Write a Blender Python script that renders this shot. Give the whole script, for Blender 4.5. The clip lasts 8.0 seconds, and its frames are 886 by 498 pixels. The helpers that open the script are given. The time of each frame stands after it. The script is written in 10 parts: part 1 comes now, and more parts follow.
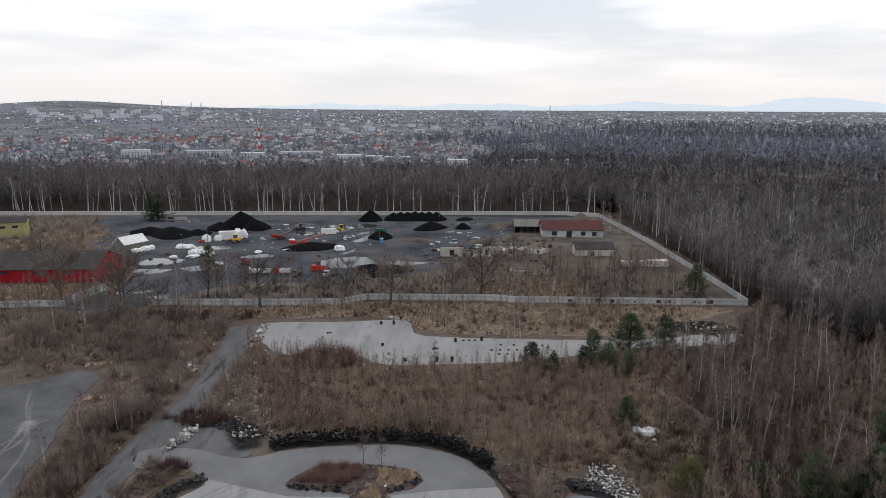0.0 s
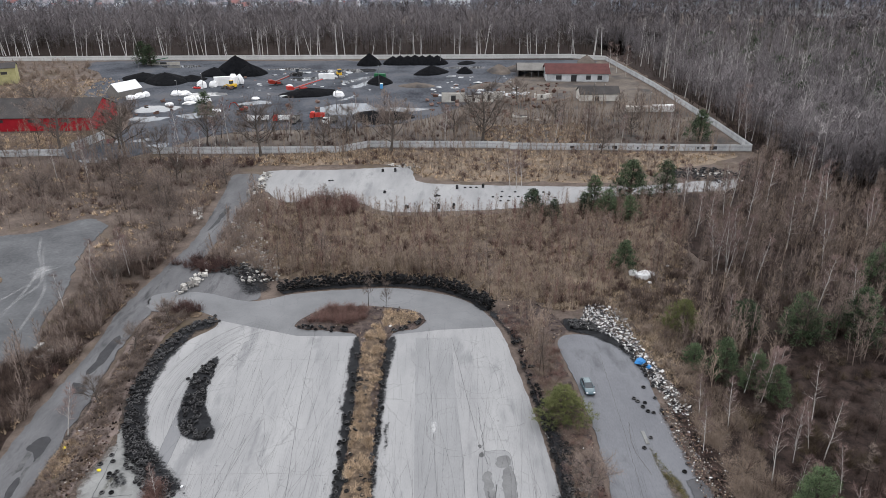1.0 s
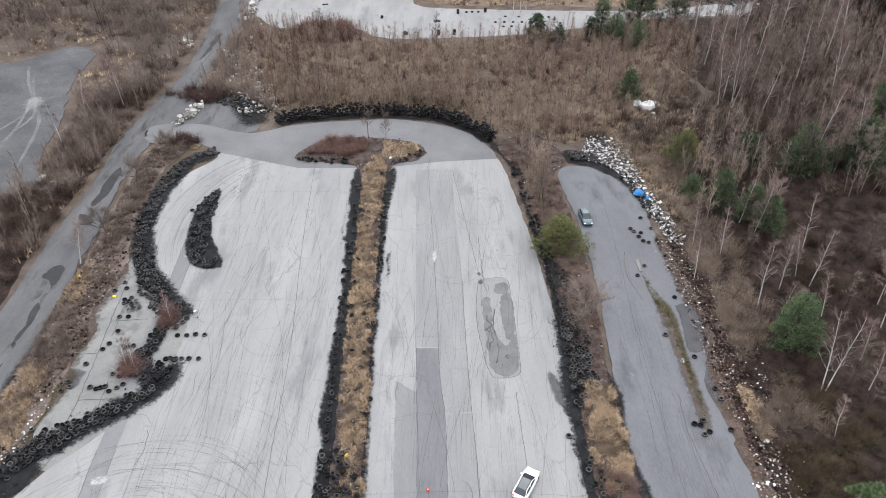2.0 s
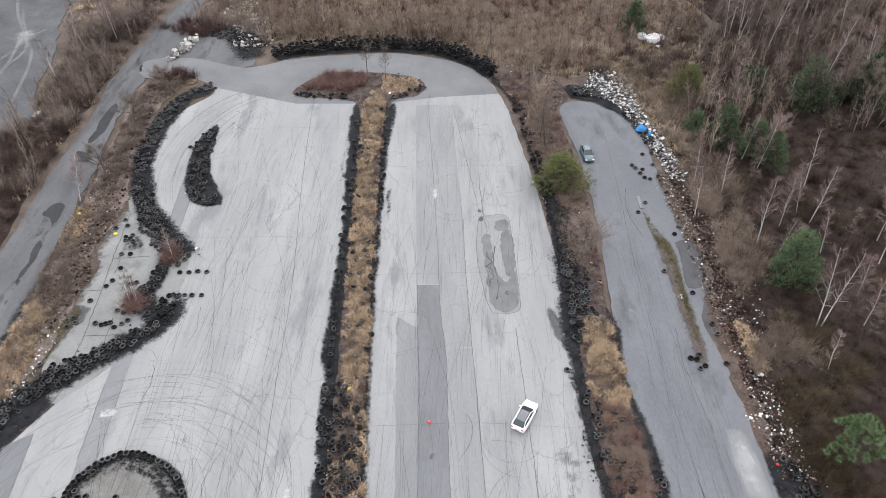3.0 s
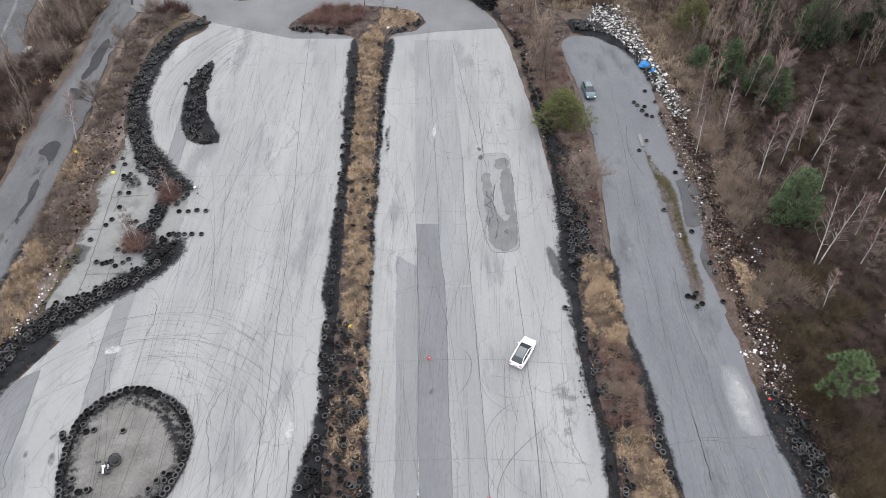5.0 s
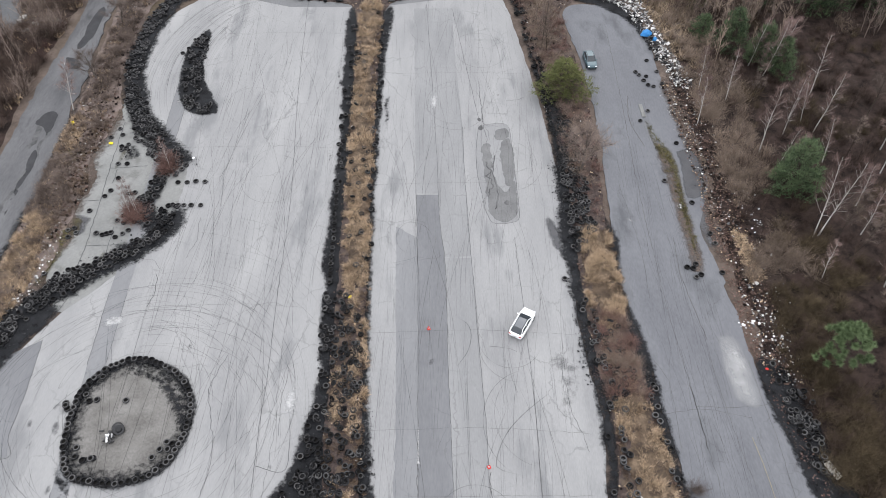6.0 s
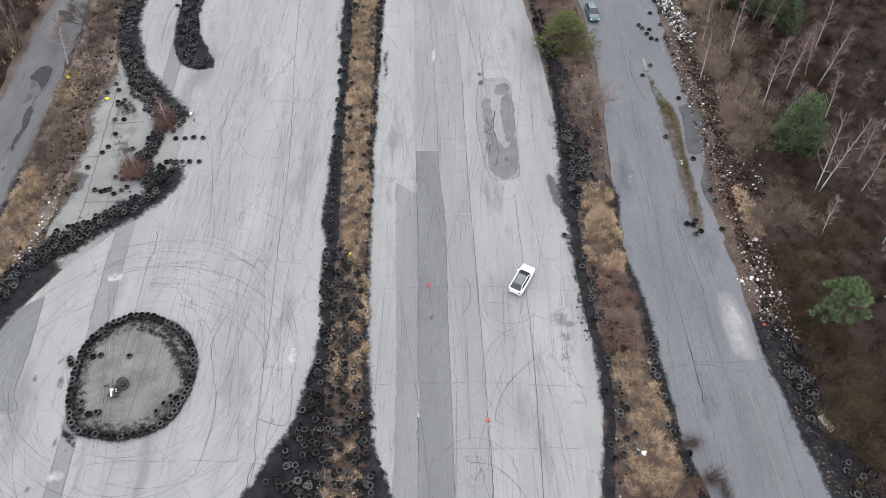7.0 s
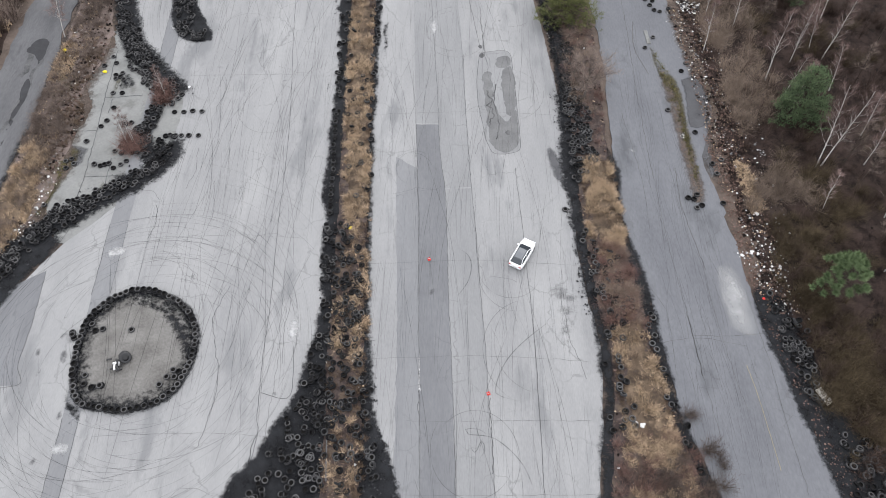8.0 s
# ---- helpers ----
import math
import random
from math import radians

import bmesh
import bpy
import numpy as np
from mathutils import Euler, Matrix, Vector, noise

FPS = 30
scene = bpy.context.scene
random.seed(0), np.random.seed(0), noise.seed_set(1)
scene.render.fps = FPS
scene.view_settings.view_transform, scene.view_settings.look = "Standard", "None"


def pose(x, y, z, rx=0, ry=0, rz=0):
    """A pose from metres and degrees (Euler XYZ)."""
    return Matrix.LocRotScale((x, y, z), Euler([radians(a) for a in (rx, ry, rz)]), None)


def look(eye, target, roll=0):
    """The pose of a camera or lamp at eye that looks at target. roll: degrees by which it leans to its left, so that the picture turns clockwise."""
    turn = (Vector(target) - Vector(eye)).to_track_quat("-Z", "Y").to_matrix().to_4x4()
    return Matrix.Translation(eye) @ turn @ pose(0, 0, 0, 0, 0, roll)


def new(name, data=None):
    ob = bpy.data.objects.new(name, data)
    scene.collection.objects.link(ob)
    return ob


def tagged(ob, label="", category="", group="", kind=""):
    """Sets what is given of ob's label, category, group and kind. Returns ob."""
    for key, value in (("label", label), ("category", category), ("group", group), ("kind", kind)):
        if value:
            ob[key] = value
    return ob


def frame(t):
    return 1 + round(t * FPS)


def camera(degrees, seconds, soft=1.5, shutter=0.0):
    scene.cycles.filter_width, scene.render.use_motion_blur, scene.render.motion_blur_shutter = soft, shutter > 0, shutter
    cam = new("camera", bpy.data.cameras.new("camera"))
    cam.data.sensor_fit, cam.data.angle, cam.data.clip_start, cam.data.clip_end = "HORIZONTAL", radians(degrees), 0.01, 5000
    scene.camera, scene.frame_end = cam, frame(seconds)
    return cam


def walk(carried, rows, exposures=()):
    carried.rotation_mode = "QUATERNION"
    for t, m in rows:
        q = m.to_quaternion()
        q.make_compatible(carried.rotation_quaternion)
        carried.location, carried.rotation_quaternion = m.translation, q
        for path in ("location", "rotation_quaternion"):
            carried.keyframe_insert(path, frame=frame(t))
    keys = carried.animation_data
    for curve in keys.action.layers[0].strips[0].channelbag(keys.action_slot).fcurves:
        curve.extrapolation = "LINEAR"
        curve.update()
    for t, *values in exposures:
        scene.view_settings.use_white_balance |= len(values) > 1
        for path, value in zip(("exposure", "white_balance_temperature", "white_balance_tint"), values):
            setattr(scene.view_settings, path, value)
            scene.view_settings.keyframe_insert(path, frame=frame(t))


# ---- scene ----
cam = camera(63.86, 8.0, soft=0.5)
EYE = 70.0  # height of the hovering camera
HORIZON_LEAN = -0.2
# seconds, tilt, turn, lean in degrees
ROWS = [
    (0.0, -11.300, 0.000, 0.000),
    (0.2, -12.080, 0.015, 0.015),
    (0.4, -13.630, 0.038, 0.045),
    (0.5, -14.529, 0.048, 0.057),
    (0.6, -15.400, 0.060, 0.090),
    (0.7, -16.650, 0.085, 0.140),
    (0.8, -18.560, 0.110, 0.200),
    (0.9, -20.980, 0.140, 0.260),
    (1.0, -23.562, 0.167, 0.311),
    (1.1, -26.230, 0.185, 0.330),
    (1.2, -28.900, 0.195, 0.345),
    (1.3, -31.370, 0.205, 0.350),
    (1.4, -33.300, 0.212, 0.355),
    (1.5, -34.704, 0.216, 0.358),
    (1.6, -35.400, 0.240, 0.380),
    (1.7, -35.930, 0.265, 0.400),
    (2.8, -40.374, 0.357, 0.518),
    (3.0, -42.122, 0.405, 0.574),
    (3.5, -45.220, 0.475, 0.640),
    (4.0, -46.536, 0.473, 0.648),
    (5.5, -47.655, 0.410, 0.600),
    (6.0, -49.374, 0.429, 0.622),
    (6.5, -51.900, 0.474, 0.691),
    (7.0, -52.873, 0.474, 0.690),
    (7.5, -53.622, 0.474, 0.696),
    (8.0, -54.940, 0.589, 0.805),
]
walk(cam, [(t, pose(0, 0, EYE, 0, HORIZON_LEAN, 0) @ pose(0, 0, 0, 90 + tilt, 0, turn) @ pose(0, 0, 0, 0, 0, -lean)) for t, tilt, turn, lean in ROWS],
     exposures=[(0.0, -0.05), (0.6, 0.15), (1.0, 0.76), (1.5, 1.03), (3.0, 1.01), (8.0, 0.87)])

# ---- sky and light: a bright, evenly overcast winter day ----
world = bpy.data.worlds.new("overcast_sky")
scene.world = world
world.use_nodes = True
wn, wl = world.node_tree.nodes, world.node_tree.links
wn.clear()
w_out = wn.new("ShaderNodeOutputWorld")
w_bg = wn.new("ShaderNodeBackground")
w_sky = wn.new("ShaderNodeTexSky")
w_sky.sky_type, w_sky.sun_disc = "NISHITA", False
w_sky.sun_elevation, w_sky.sun_rotation = radians(35), radians(20)
w_co = wn.new("ShaderNodeTexCoord")
w_map = wn.new("ShaderNodeMapping")
w_map.inputs["Scale"].default_value = (2.2, 2.2, 16.0)
w_noise = wn.new("ShaderNodeTexNoise")
w_noise.inputs["Scale"].default_value, w_noise.inputs["Detail"].default_value = 1.3, 7.0
w_noise.inputs["Roughness"].default_value = 0.5
w_ramp = wn.new("ShaderNodeValToRGB")
w_ramp.color_ramp.elements[0].position, w_ramp.color_ramp.elements[0].color = 0.38, (0.66, 0.70, 0.77, 1)
w_ramp.color_ramp.elements[1].position, w_ramp.color_ramp.elements[1].color = 0.56, (1.005, 0.998, 1.012, 1)
w_mix = wn.new("ShaderNodeMix")
w_mix.data_type = "RGBA"
w_mix.inputs["Factor"].default_value = 0.93
w_gain = wn.new("ShaderNodeVectorMath")
w_gain.operation = "SCALE"
w_gain.inputs["Scale"].default_value = 0.10
wl.new(w_co.outputs["Generated"], w_map.inputs["Vector"])
wl.new(w_map.outputs["Vector"], w_noise.inputs["Vector"])
wl.new(w_noise.outputs["Fac"], w_ramp.inputs["Fac"])
wl.new(w_sky.outputs["Color"], w_gain.inputs[0])
wl.new(w_gain.outputs["Vector"], w_mix.inputs["A"])
wl.new(w_ramp.outputs["Color"], w_mix.inputs["B"])
w_sep, w_low, w_tint = wn.new("ShaderNodeSeparateXYZ"), wn.new("ShaderNodeMapRange"), wn.new("ShaderNodeMix")
w_low.inputs["From Min"].default_value, w_low.inputs["From Max"].default_value = 0.0, 0.12
w_tint.data_type = "RGBA"
w_tint.inputs["A"].default_value = (0.80, 0.775, 0.77, 1)  # faint warmth low over the horizon
wl.new(w_co.outputs["Generated"], w_sep.inputs[0])
wl.new(w_sep.outputs["Z"], w_low.inputs["Value"])
wl.new(w_low.outputs[0], w_tint.inputs["Factor"])
wl.new(w_mix.outputs["Result"], w_tint.inputs["B"])
wl.new(w_tint.outputs["Result"], w_bg.inputs["Color"])
w_bg.inputs["Strength"].default_value = 1.17
wl.new(w_bg.outputs["Background"], w_out.inputs["Surface"])

sun = new("sun", bpy.data.lights.new("sun", "SUN"))
sun.data.energy, sun.data.angle, sun.data.color = 0.5, radians(40), (1.0, 0.97, 0.93)
sun.matrix_world = look((20, 55, 60), (0, 0, 0))

# ---- geometry helpers ----
from mathutils.geometry import delaunay_2d_cdt, tessellate_polygon

rng = np.random.default_rng(7)


class Geo:
    """Gathers triangles and quads, with a material slot for each, and makes one mesh of them."""

    def __init__(self):
        self.v, self.f, self.m, self.n = [], {3: [], 4: []}, {3: [], 4: []}, 0

    def add(self, verts, faces, slot=0):
        verts = np.asarray(verts, float).reshape(-1, 3)
        faces = np.asarray(faces, int)
        k = faces.shape[1]
        self.v.append(verts)
        self.f[k].append(faces + self.n)
        self.m[k].append(np.full(len(faces), slot))
        self.n += len(verts)
        return self

    def more(self, faces, slot=0, back=0):
        """Further faces on the vertices added last (back: their count)."""
        faces = np.asarray(faces, int)
        self.f[faces.shape[1]].append(faces + self.n - back)
        self.m[faces.shape[1]].append(np.full(len(faces), slot))

    def arrays(self):
        v = np.concatenate(self.v) if self.v else np.zeros((0, 3))
        out = []
        for k in (3, 4):
            out.append(np.concatenate(self.f[k]) if self.f[k] else np.zeros((0, k), int))
            out.append(np.concatenate(self.m[k]) if self.m[k] else np.zeros(0, int))
        return v, out

    def join(self, other, m=None):
        v, (t, tm, q, qm) = other.arrays()
        if m is not None:
            a = np.array(m)
            v = v @ a[:3, :3].T + a[:3, 3]
        self.v.append(v)
        for k, f, s in ((3, t, tm), (4, q, qm)):
            if len(f):
                self.f[k].append(f + self.n)
                self.m[k].append(s)
        self.n += len(v)
        return self

    def scatter(self, other, at, turn, size, lean=None, up=None):
        """Many copies of other: places (n, 3), turns about z, sizes, and leans (angle, heading)."""
        v, (t, tm, q, qm) = other.arrays()
        n, k = len(at), len(v)
        if n == 0:
            return self
        size = np.broadcast_to(np.asarray(size, float).reshape(-1, 1), (n, 1)) if np.ndim(size) < 2 else size
        c, s = np.cos(turn)[:, None], np.sin(turn)[:, None]
        sz = np.broadcast_to(np.asarray(up, float).reshape(-1, 1), (n, 1)) if up is not None else size[:, :1]
        x = (v[None, :, 0] * c - v[None, :, 1] * s) * size[:, :1]
        y = (v[None, :, 0] * s + v[None, :, 1] * c) * size[:, :1]
        z = np.repeat(v[None, :, 2], n, 0) * sz
        if lean is not None:
            a, h = lean[0][:, None], lean[1][:, None]
            along = x * np.cos(h) + y * np.sin(h)
            shift = along * (np.cos(a) - 1) + z * np.sin(a)
            z = z * np.cos(a) - along * np.sin(a)
            x, y = x + shift * np.cos(h), y + shift * np.sin(h)
        w = np.stack([x, y, z], 2) + np.asarray(at)[:, None, :]
        self.v.append(w.reshape(-1, 3))
        off = (np.arange(n) * k)[:, None, None] + self.n
        for kk, f, m in ((3, t, tm), (4, q, qm)):
            if len(f):
                self.f[kk].append((f[None] + off).reshape(-1, kk))
                self.m[kk].append(np.tile(m, n))
        self.n += n * k
        return self

    def mesh(self, name, *mats, smooth=False):
        v, (t, tm, q, qm) = self.arrays()
        me = bpy.data.meshes.new(name)
        me.vertices.add(len(v))
        me.vertices.foreach_set("co", v.astype(np.float32).ravel())
        loops = np.concatenate([t.ravel(), q.ravel()])
        me.loops.add(len(loops))
        me.loops.foreach_set("vertex_index", loops.astype(np.int32))
        starts = np.concatenate([np.arange(len(t)) * 3, len(t) * 3 + np.arange(len(q)) * 4])
        me.polygons.add(len(starts))
        me.polygons.foreach_set("loop_start", starts.astype(np.int32))
        for mat in mats:
            me.materials.append(mat)
        me.polygons.foreach_set("material_index", np.concatenate([tm, qm]).astype(np.int32))
        me.polygons.foreach_set("use_smooth", np.full(len(starts), smooth))
        me.update(calc_edges=True)
        me.validate()
        return me


def part(name, geo, material, parent, label="", smooth=False, m=None):
    """Links a gathered mesh as one object under a thing or part."""
    mats = material if isinstance(material, (list, tuple)) else [material]
    ob = new(name, geo if isinstance(geo, bpy.types.Mesh) else geo.mesh(name, *mats, smooth=smooth))
    ob.parent = parent
    if m is not None:
        ob.matrix_basis = m
    return tagged(ob, label)


def thing(name, label, category, m=None, group="", kind=""):
    """An Empty at a thing's base, to carry its parts."""
    ob = new(name)
    ob.empty_display_size = 0.3
    if m is not None:
        ob.matrix_basis = m
    return tagged(ob, label, category, group, kind)


def solo(name, geo, material, label, category, m=None, group="", kind="", smooth=False):
    """A thing that is one mesh."""
    mats = material if isinstance(material, (list, tuple)) else [material]
    ob = new(name, geo.mesh(name, *mats, smooth=smooth))
    if m is not None:
        ob.matrix_basis = m
    return tagged(ob, label, category, group, kind)


BOXF = [(0, 3, 2, 1), (4, 5, 6, 7), (0, 1, 5, 4), (1, 2, 6, 5), (2, 3, 7, 6), (3, 0, 4, 7)]


def box(x0, y0, z0, x1, y1, z1, slot=0, geo=None, bevel=0.0):
    geo = geo or Geo()
    if bevel <= 0:
        v = [(x0, y0, z0), (x1, y0, z0), (x1, y1, z0), (x0, y1, z0), (x0, y0, z1), (x1, y0, z1), (x1, y1, z1), (x0, y1, z1)]
        return geo.add(v, BOXF, slot)
    b = bevel
    rings = []
    for z, i in ((z0, b), (z0 + b, 0), (z1 - b, 0), (z1, b)):
        rings += [(x0 + i + b * (i == 0) * 0, y0 + i, z), (x1 - i, y0 + i, z), (x1 - i, y1 - i, z), (x0 + i, y1 - i, z)]
    f = [(0, 3, 2, 1), (12, 13, 14, 15)]
    for r in range(3):
        for k in range(4):
            f.append((r * 4 + k, r * 4 + (k + 1) % 4, r * 4 + 4 + (k + 1) % 4, r * 4 + 4 + k))
    return geo.add(rings, f, slot)


def lathe(profile, sides=16, slot=0, geo=None, axis="z"):
    """A body of revolution from (radius, height) pairs."""
    geo = geo or Geo()
    a = np.arange(sides) * 2 * np.pi / sides
    p = np.asarray(profile, float)
    v = np.stack([np.outer(p[:, 0], np.cos(a)), np.outer(p[:, 0], np.sin(a)), np.repeat(p[:, 1:2], sides, 1)], 2).reshape(-1, 3)
    if axis == "x":
        v = v[:, [2, 0, 1]]
    if axis == "y":
        v = v[:, [1, 2, 0]]
    f = [(r * sides + k, r * sides + (k + 1) % sides, r * sides + sides + (k + 1) % sides, r * sides + sides + k)
         for r in range(len(p) - 1) for k in range(sides)]
    return geo.add(v, f, slot)


def tube(geo, pts, radii, sides=5, slot=0):
    """A tapered limb along points."""
    pts = np.asarray(pts, float)
    n = len(pts)
    d = np.gradient(pts, axis=0)
    d /= np.linalg.norm(d, axis=1)[:, None] + 1e-9
    ref = np.where(np.abs(d[:, 2:3]) > 0.9, [[1.0, 0, 0]], [[0, 0, 1.0]])
    u = np.cross(d, ref)
    u /= np.linalg.norm(u, axis=1)[:, None] + 1e-9
    w = np.cross(d, u)
    a = np.arange(sides) * 2 * np.pi / sides
    r = np.asarray(radii, float)[:, None, None]
    v = pts[:, None, :] + r * (u[:, None, :] * np.cos(a)[None, :, None] + w[:, None, :] * np.sin(a)[None, :, None])
    i = np.arange(n - 1)[:, None] * sides
    k = np.arange(sides)[None, :]
    k2 = (k + 1) % sides
    f = np.stack([i + k, i + k2, i + sides + k2, i + sides + k], 2).reshape(-1, 4)
    return geo.add(v.reshape(-1, 3), f, slot)


def spline(pts, closed=False, step=1.0):
    """A smooth line (Catmull-Rom) through a few control points."""
    p = np.asarray(pts, float)
    n = len(p)
    out = []
    for i in range(n if closed else n - 1):
        if closed:
            a, b, c, d = p[(i - 1) % n], p[i], p[(i + 1) % n], p[(i + 2) % n]
        else:
            a, b, c, d = p[max(i - 1, 0)], p[i], p[i + 1], p[min(i + 2, n - 1)]
        k = max(1, int(np.hypot(*(c - b)[:2]) / step))
        t = (np.arange(k) / k)[:, None]
        out.append(0.5 * (2 * b + (c - a) * t + (2 * a - 5 * b + 4 * c - d) * t * t + (3 * b - a - 3 * c + d) * t ** 3))
    if not closed:
        out.append(p[-1:])
    return np.concatenate(out)


def ragged(line, amount, scale=0.35, seed=0.0):
    """Frays an outline sideways with noise."""
    line = np.asarray(line, float)
    q = line.copy()
    for i, (x, y) in enumerate(line[:, :2]):
        q[i, 0] += amount * (noise.noise((x * scale, y * scale, seed)) + 0.5 * noise.noise((x * scale * 3, y * scale * 3, seed + 9)))
        q[i, 1] += amount * (noise.noise((x * scale, y * scale, seed + 31)) + 0.5 * noise.noise((x * scale * 3, y * scale * 3, seed + 40)))
    return q


def inside(poly, pts):
    """Which points lie inside an outline."""
    p, q = np.asarray(poly)[:, :2], np.asarray(pts)[:, :2]
    res = np.zeros(len(q), bool)
    for (x0, y0), (x1, y1) in zip(p, np.roll(p, -1, 0)):
        if y0 == y1:
            continue
        hit = ((y0 > q[:, 1]) != (y1 > q[:, 1])) & (q[:, 0] < (x1 - x0) * (q[:, 1] - y0) / (y1 - y0) + x0)
        res ^= hit
    return res


def edge_distance(poly, pts):
    p, q = np.asarray(poly)[:, :2], np.asarray(pts)[:, :2]
    best = np.full(len(q), 1e9)
    for a, b in zip(p, np.roll(p, -1, 0)):
        d = b - a
        t = np.clip(((q - a) @ d) / (d @ d + 1e-9), 0, 1)
        best = np.minimum(best, np.hypot(*(q - a - t[:, None] * d).T))
    return best


def slab(outline, top=0.0, depth=0.15, slot=0, geo=None):
    """A flat paved piece with real edges."""
    o = np.asarray(outline, float)[:, :2]
    geo = geo or Geo()
    tris = np.array(tessellate_polygon([[Vector((x, y, 0)) for x, y in o]]))
    a, b, c = o[tris[:, 0]], o[tris[:, 1]], o[tris[:, 2]]
    flip = (b[:, 0] - a[:, 0]) * (c[:, 1] - a[:, 1]) - (b[:, 1] - a[:, 1]) * (c[:, 0] - a[:, 0]) < 0
    tris[flip] = tris[flip][:, ::-1]
    n = len(o)
    geo.add(np.column_stack([o, np.full(n, top)]), tris, slot)
    area = np.sum(o[:, 0] * np.roll(o[:, 1], -1) - np.roll(o[:, 0], -1) * o[:, 1])
    i = np.arange(n)
    j = (i + 1) % n
    f = np.stack([i + n, j + n, j, i], 1) if area > 0 else np.stack([i, j, j + n, i + n], 1)
    return geo.add(np.concatenate([np.column_stack([o, np.full(n, top)]), np.column_stack([o, np.full(n, top - depth)])]), f, slot)


def mound(outline, height, grid=0.8, rough=0.08, reach=1.5, base=0.0, slot=0, geo=None, seed=0.0):
    """Uneven soil inside an outline, rising from its edge."""
    o = np.asarray(outline, float)[:, :2]
    lo, hi = o.min(0), o.max(0)
    gx, gy = np.meshgrid(np.arange(lo[0], hi[0], grid), np.arange(lo[1], hi[1], grid))
    p = np.column_stack([gx.ravel(), gy.ravel()])
    p = p + rng.uniform(-0.3, 0.3, p.shape) * grid
    p = p[inside(o, p)]
    d = edge_distance(o, p)
    p, d = p[d > grid * 0.35], d[d > grid * 0.35]
    z = height * np.clip(d / reach, 0, 1) ** 0.7
    z = z + rough * np.array([noise.noise((x * 0.8, y * 0.8, seed)) for x, y in p]) * np.clip(d, 0, 1)
    n = len(o)
    allp = [Vector(q) for q in np.concatenate([o, p])]
    co, _, faces, *_ = delaunay_2d_cdt(allp, [(i, (i + 1) % n) for i in range(n)], [], 1, 1e-5)
    zz = np.zeros(len(co))
    m = min(len(co), len(allp))
    zz[n:m] = z[:m - n]
    v = np.column_stack([np.array([(c.x, c.y) for c in co]), zz + base])
    f = np.array([q for q in faces if len(q) == 3])
    a, b, c = v[f[:, 0]], v[f[:, 1]], v[f[:, 2]]
    flip = (b[:, 0] - a[:, 0]) * (c[:, 1] - a[:, 1]) - (b[:, 1] - a[:, 1]) * (c[:, 0] - a[:, 0]) < 0
    f[flip] = f[flip][:, ::-1]
    return (geo or Geo()).add(v, f, slot)


def ribbon(line, width, z, slot=0, geo=None):
    """A thin flat strip along a line; width may vary along it."""
    geo = geo or Geo()
    p = np.asarray(line, float)[:, :2]
    d = np.gradient(p, axis=0)
    d /= np.linalg.norm(d, axis=1)[:, None] + 1e-9
    side = np.column_stack([-d[:, 1], d[:, 0]]) * (np.broadcast_to(width, (len(p),)) / 2)[:, None]
    v = np.concatenate([np.column_stack([p + side, np.full(len(p), z)]), np.column_stack([p - side, np.full(len(p), z)])])
    i, n = np.arange(len(p) - 1), len(p)
    return geo.add(v, np.stack([i + n, i + n + 1, i + 1, i], 1), slot)


def spread(outline, count, keep_out=(), seed=0):
    """Random places inside an outline and outside others."""
    r = np.random.default_rng(seed)
    o = np.asarray(outline, float)[:, :2]
    lo, hi = o.min(0), o.max(0)
    out = np.zeros((0, 2))
    for _ in range(30):
        p = r.uniform(lo, hi, (count * 2, 2))
        ok = inside(o, p)
        for k in keep_out:
            ok &= ~inside(k, p)
        out = np.concatenate([out, p[ok]])
        if len(out) >= count:
            break
    return out[:count]


def beside(line, count, width, seed=0, power=1.0):
    """Random places along a line, within its width."""
    r = np.random.default_rng(seed)
    p = np.asarray(line, float)[:, :2]
    seg = np.hypot(*np.diff(p, axis=0).T)
    s = np.concatenate([[0], np.cumsum(seg)])
    t = r.uniform(0, s[-1], count)
    x, y = np.interp(t, s, p[:, 0]), np.interp(t, s, p[:, 1])
    d = np.gradient(p, axis=0)
    d /= np.linalg.norm(d, axis=1)[:, None] + 1e-9
    nx, ny = np.interp(t, s, -d[:, 1]), np.interp(t, s, d[:, 0])
    o = r.uniform(-1, 1, count)
    o = np.sign(o) * np.abs(o) ** power * width / 2
    return np.column_stack([x + nx * o, y + ny * o])

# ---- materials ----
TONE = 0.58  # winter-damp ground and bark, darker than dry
TONE_FAR = 0.80  # lightens far growth, yards and roofs in place of distance haze


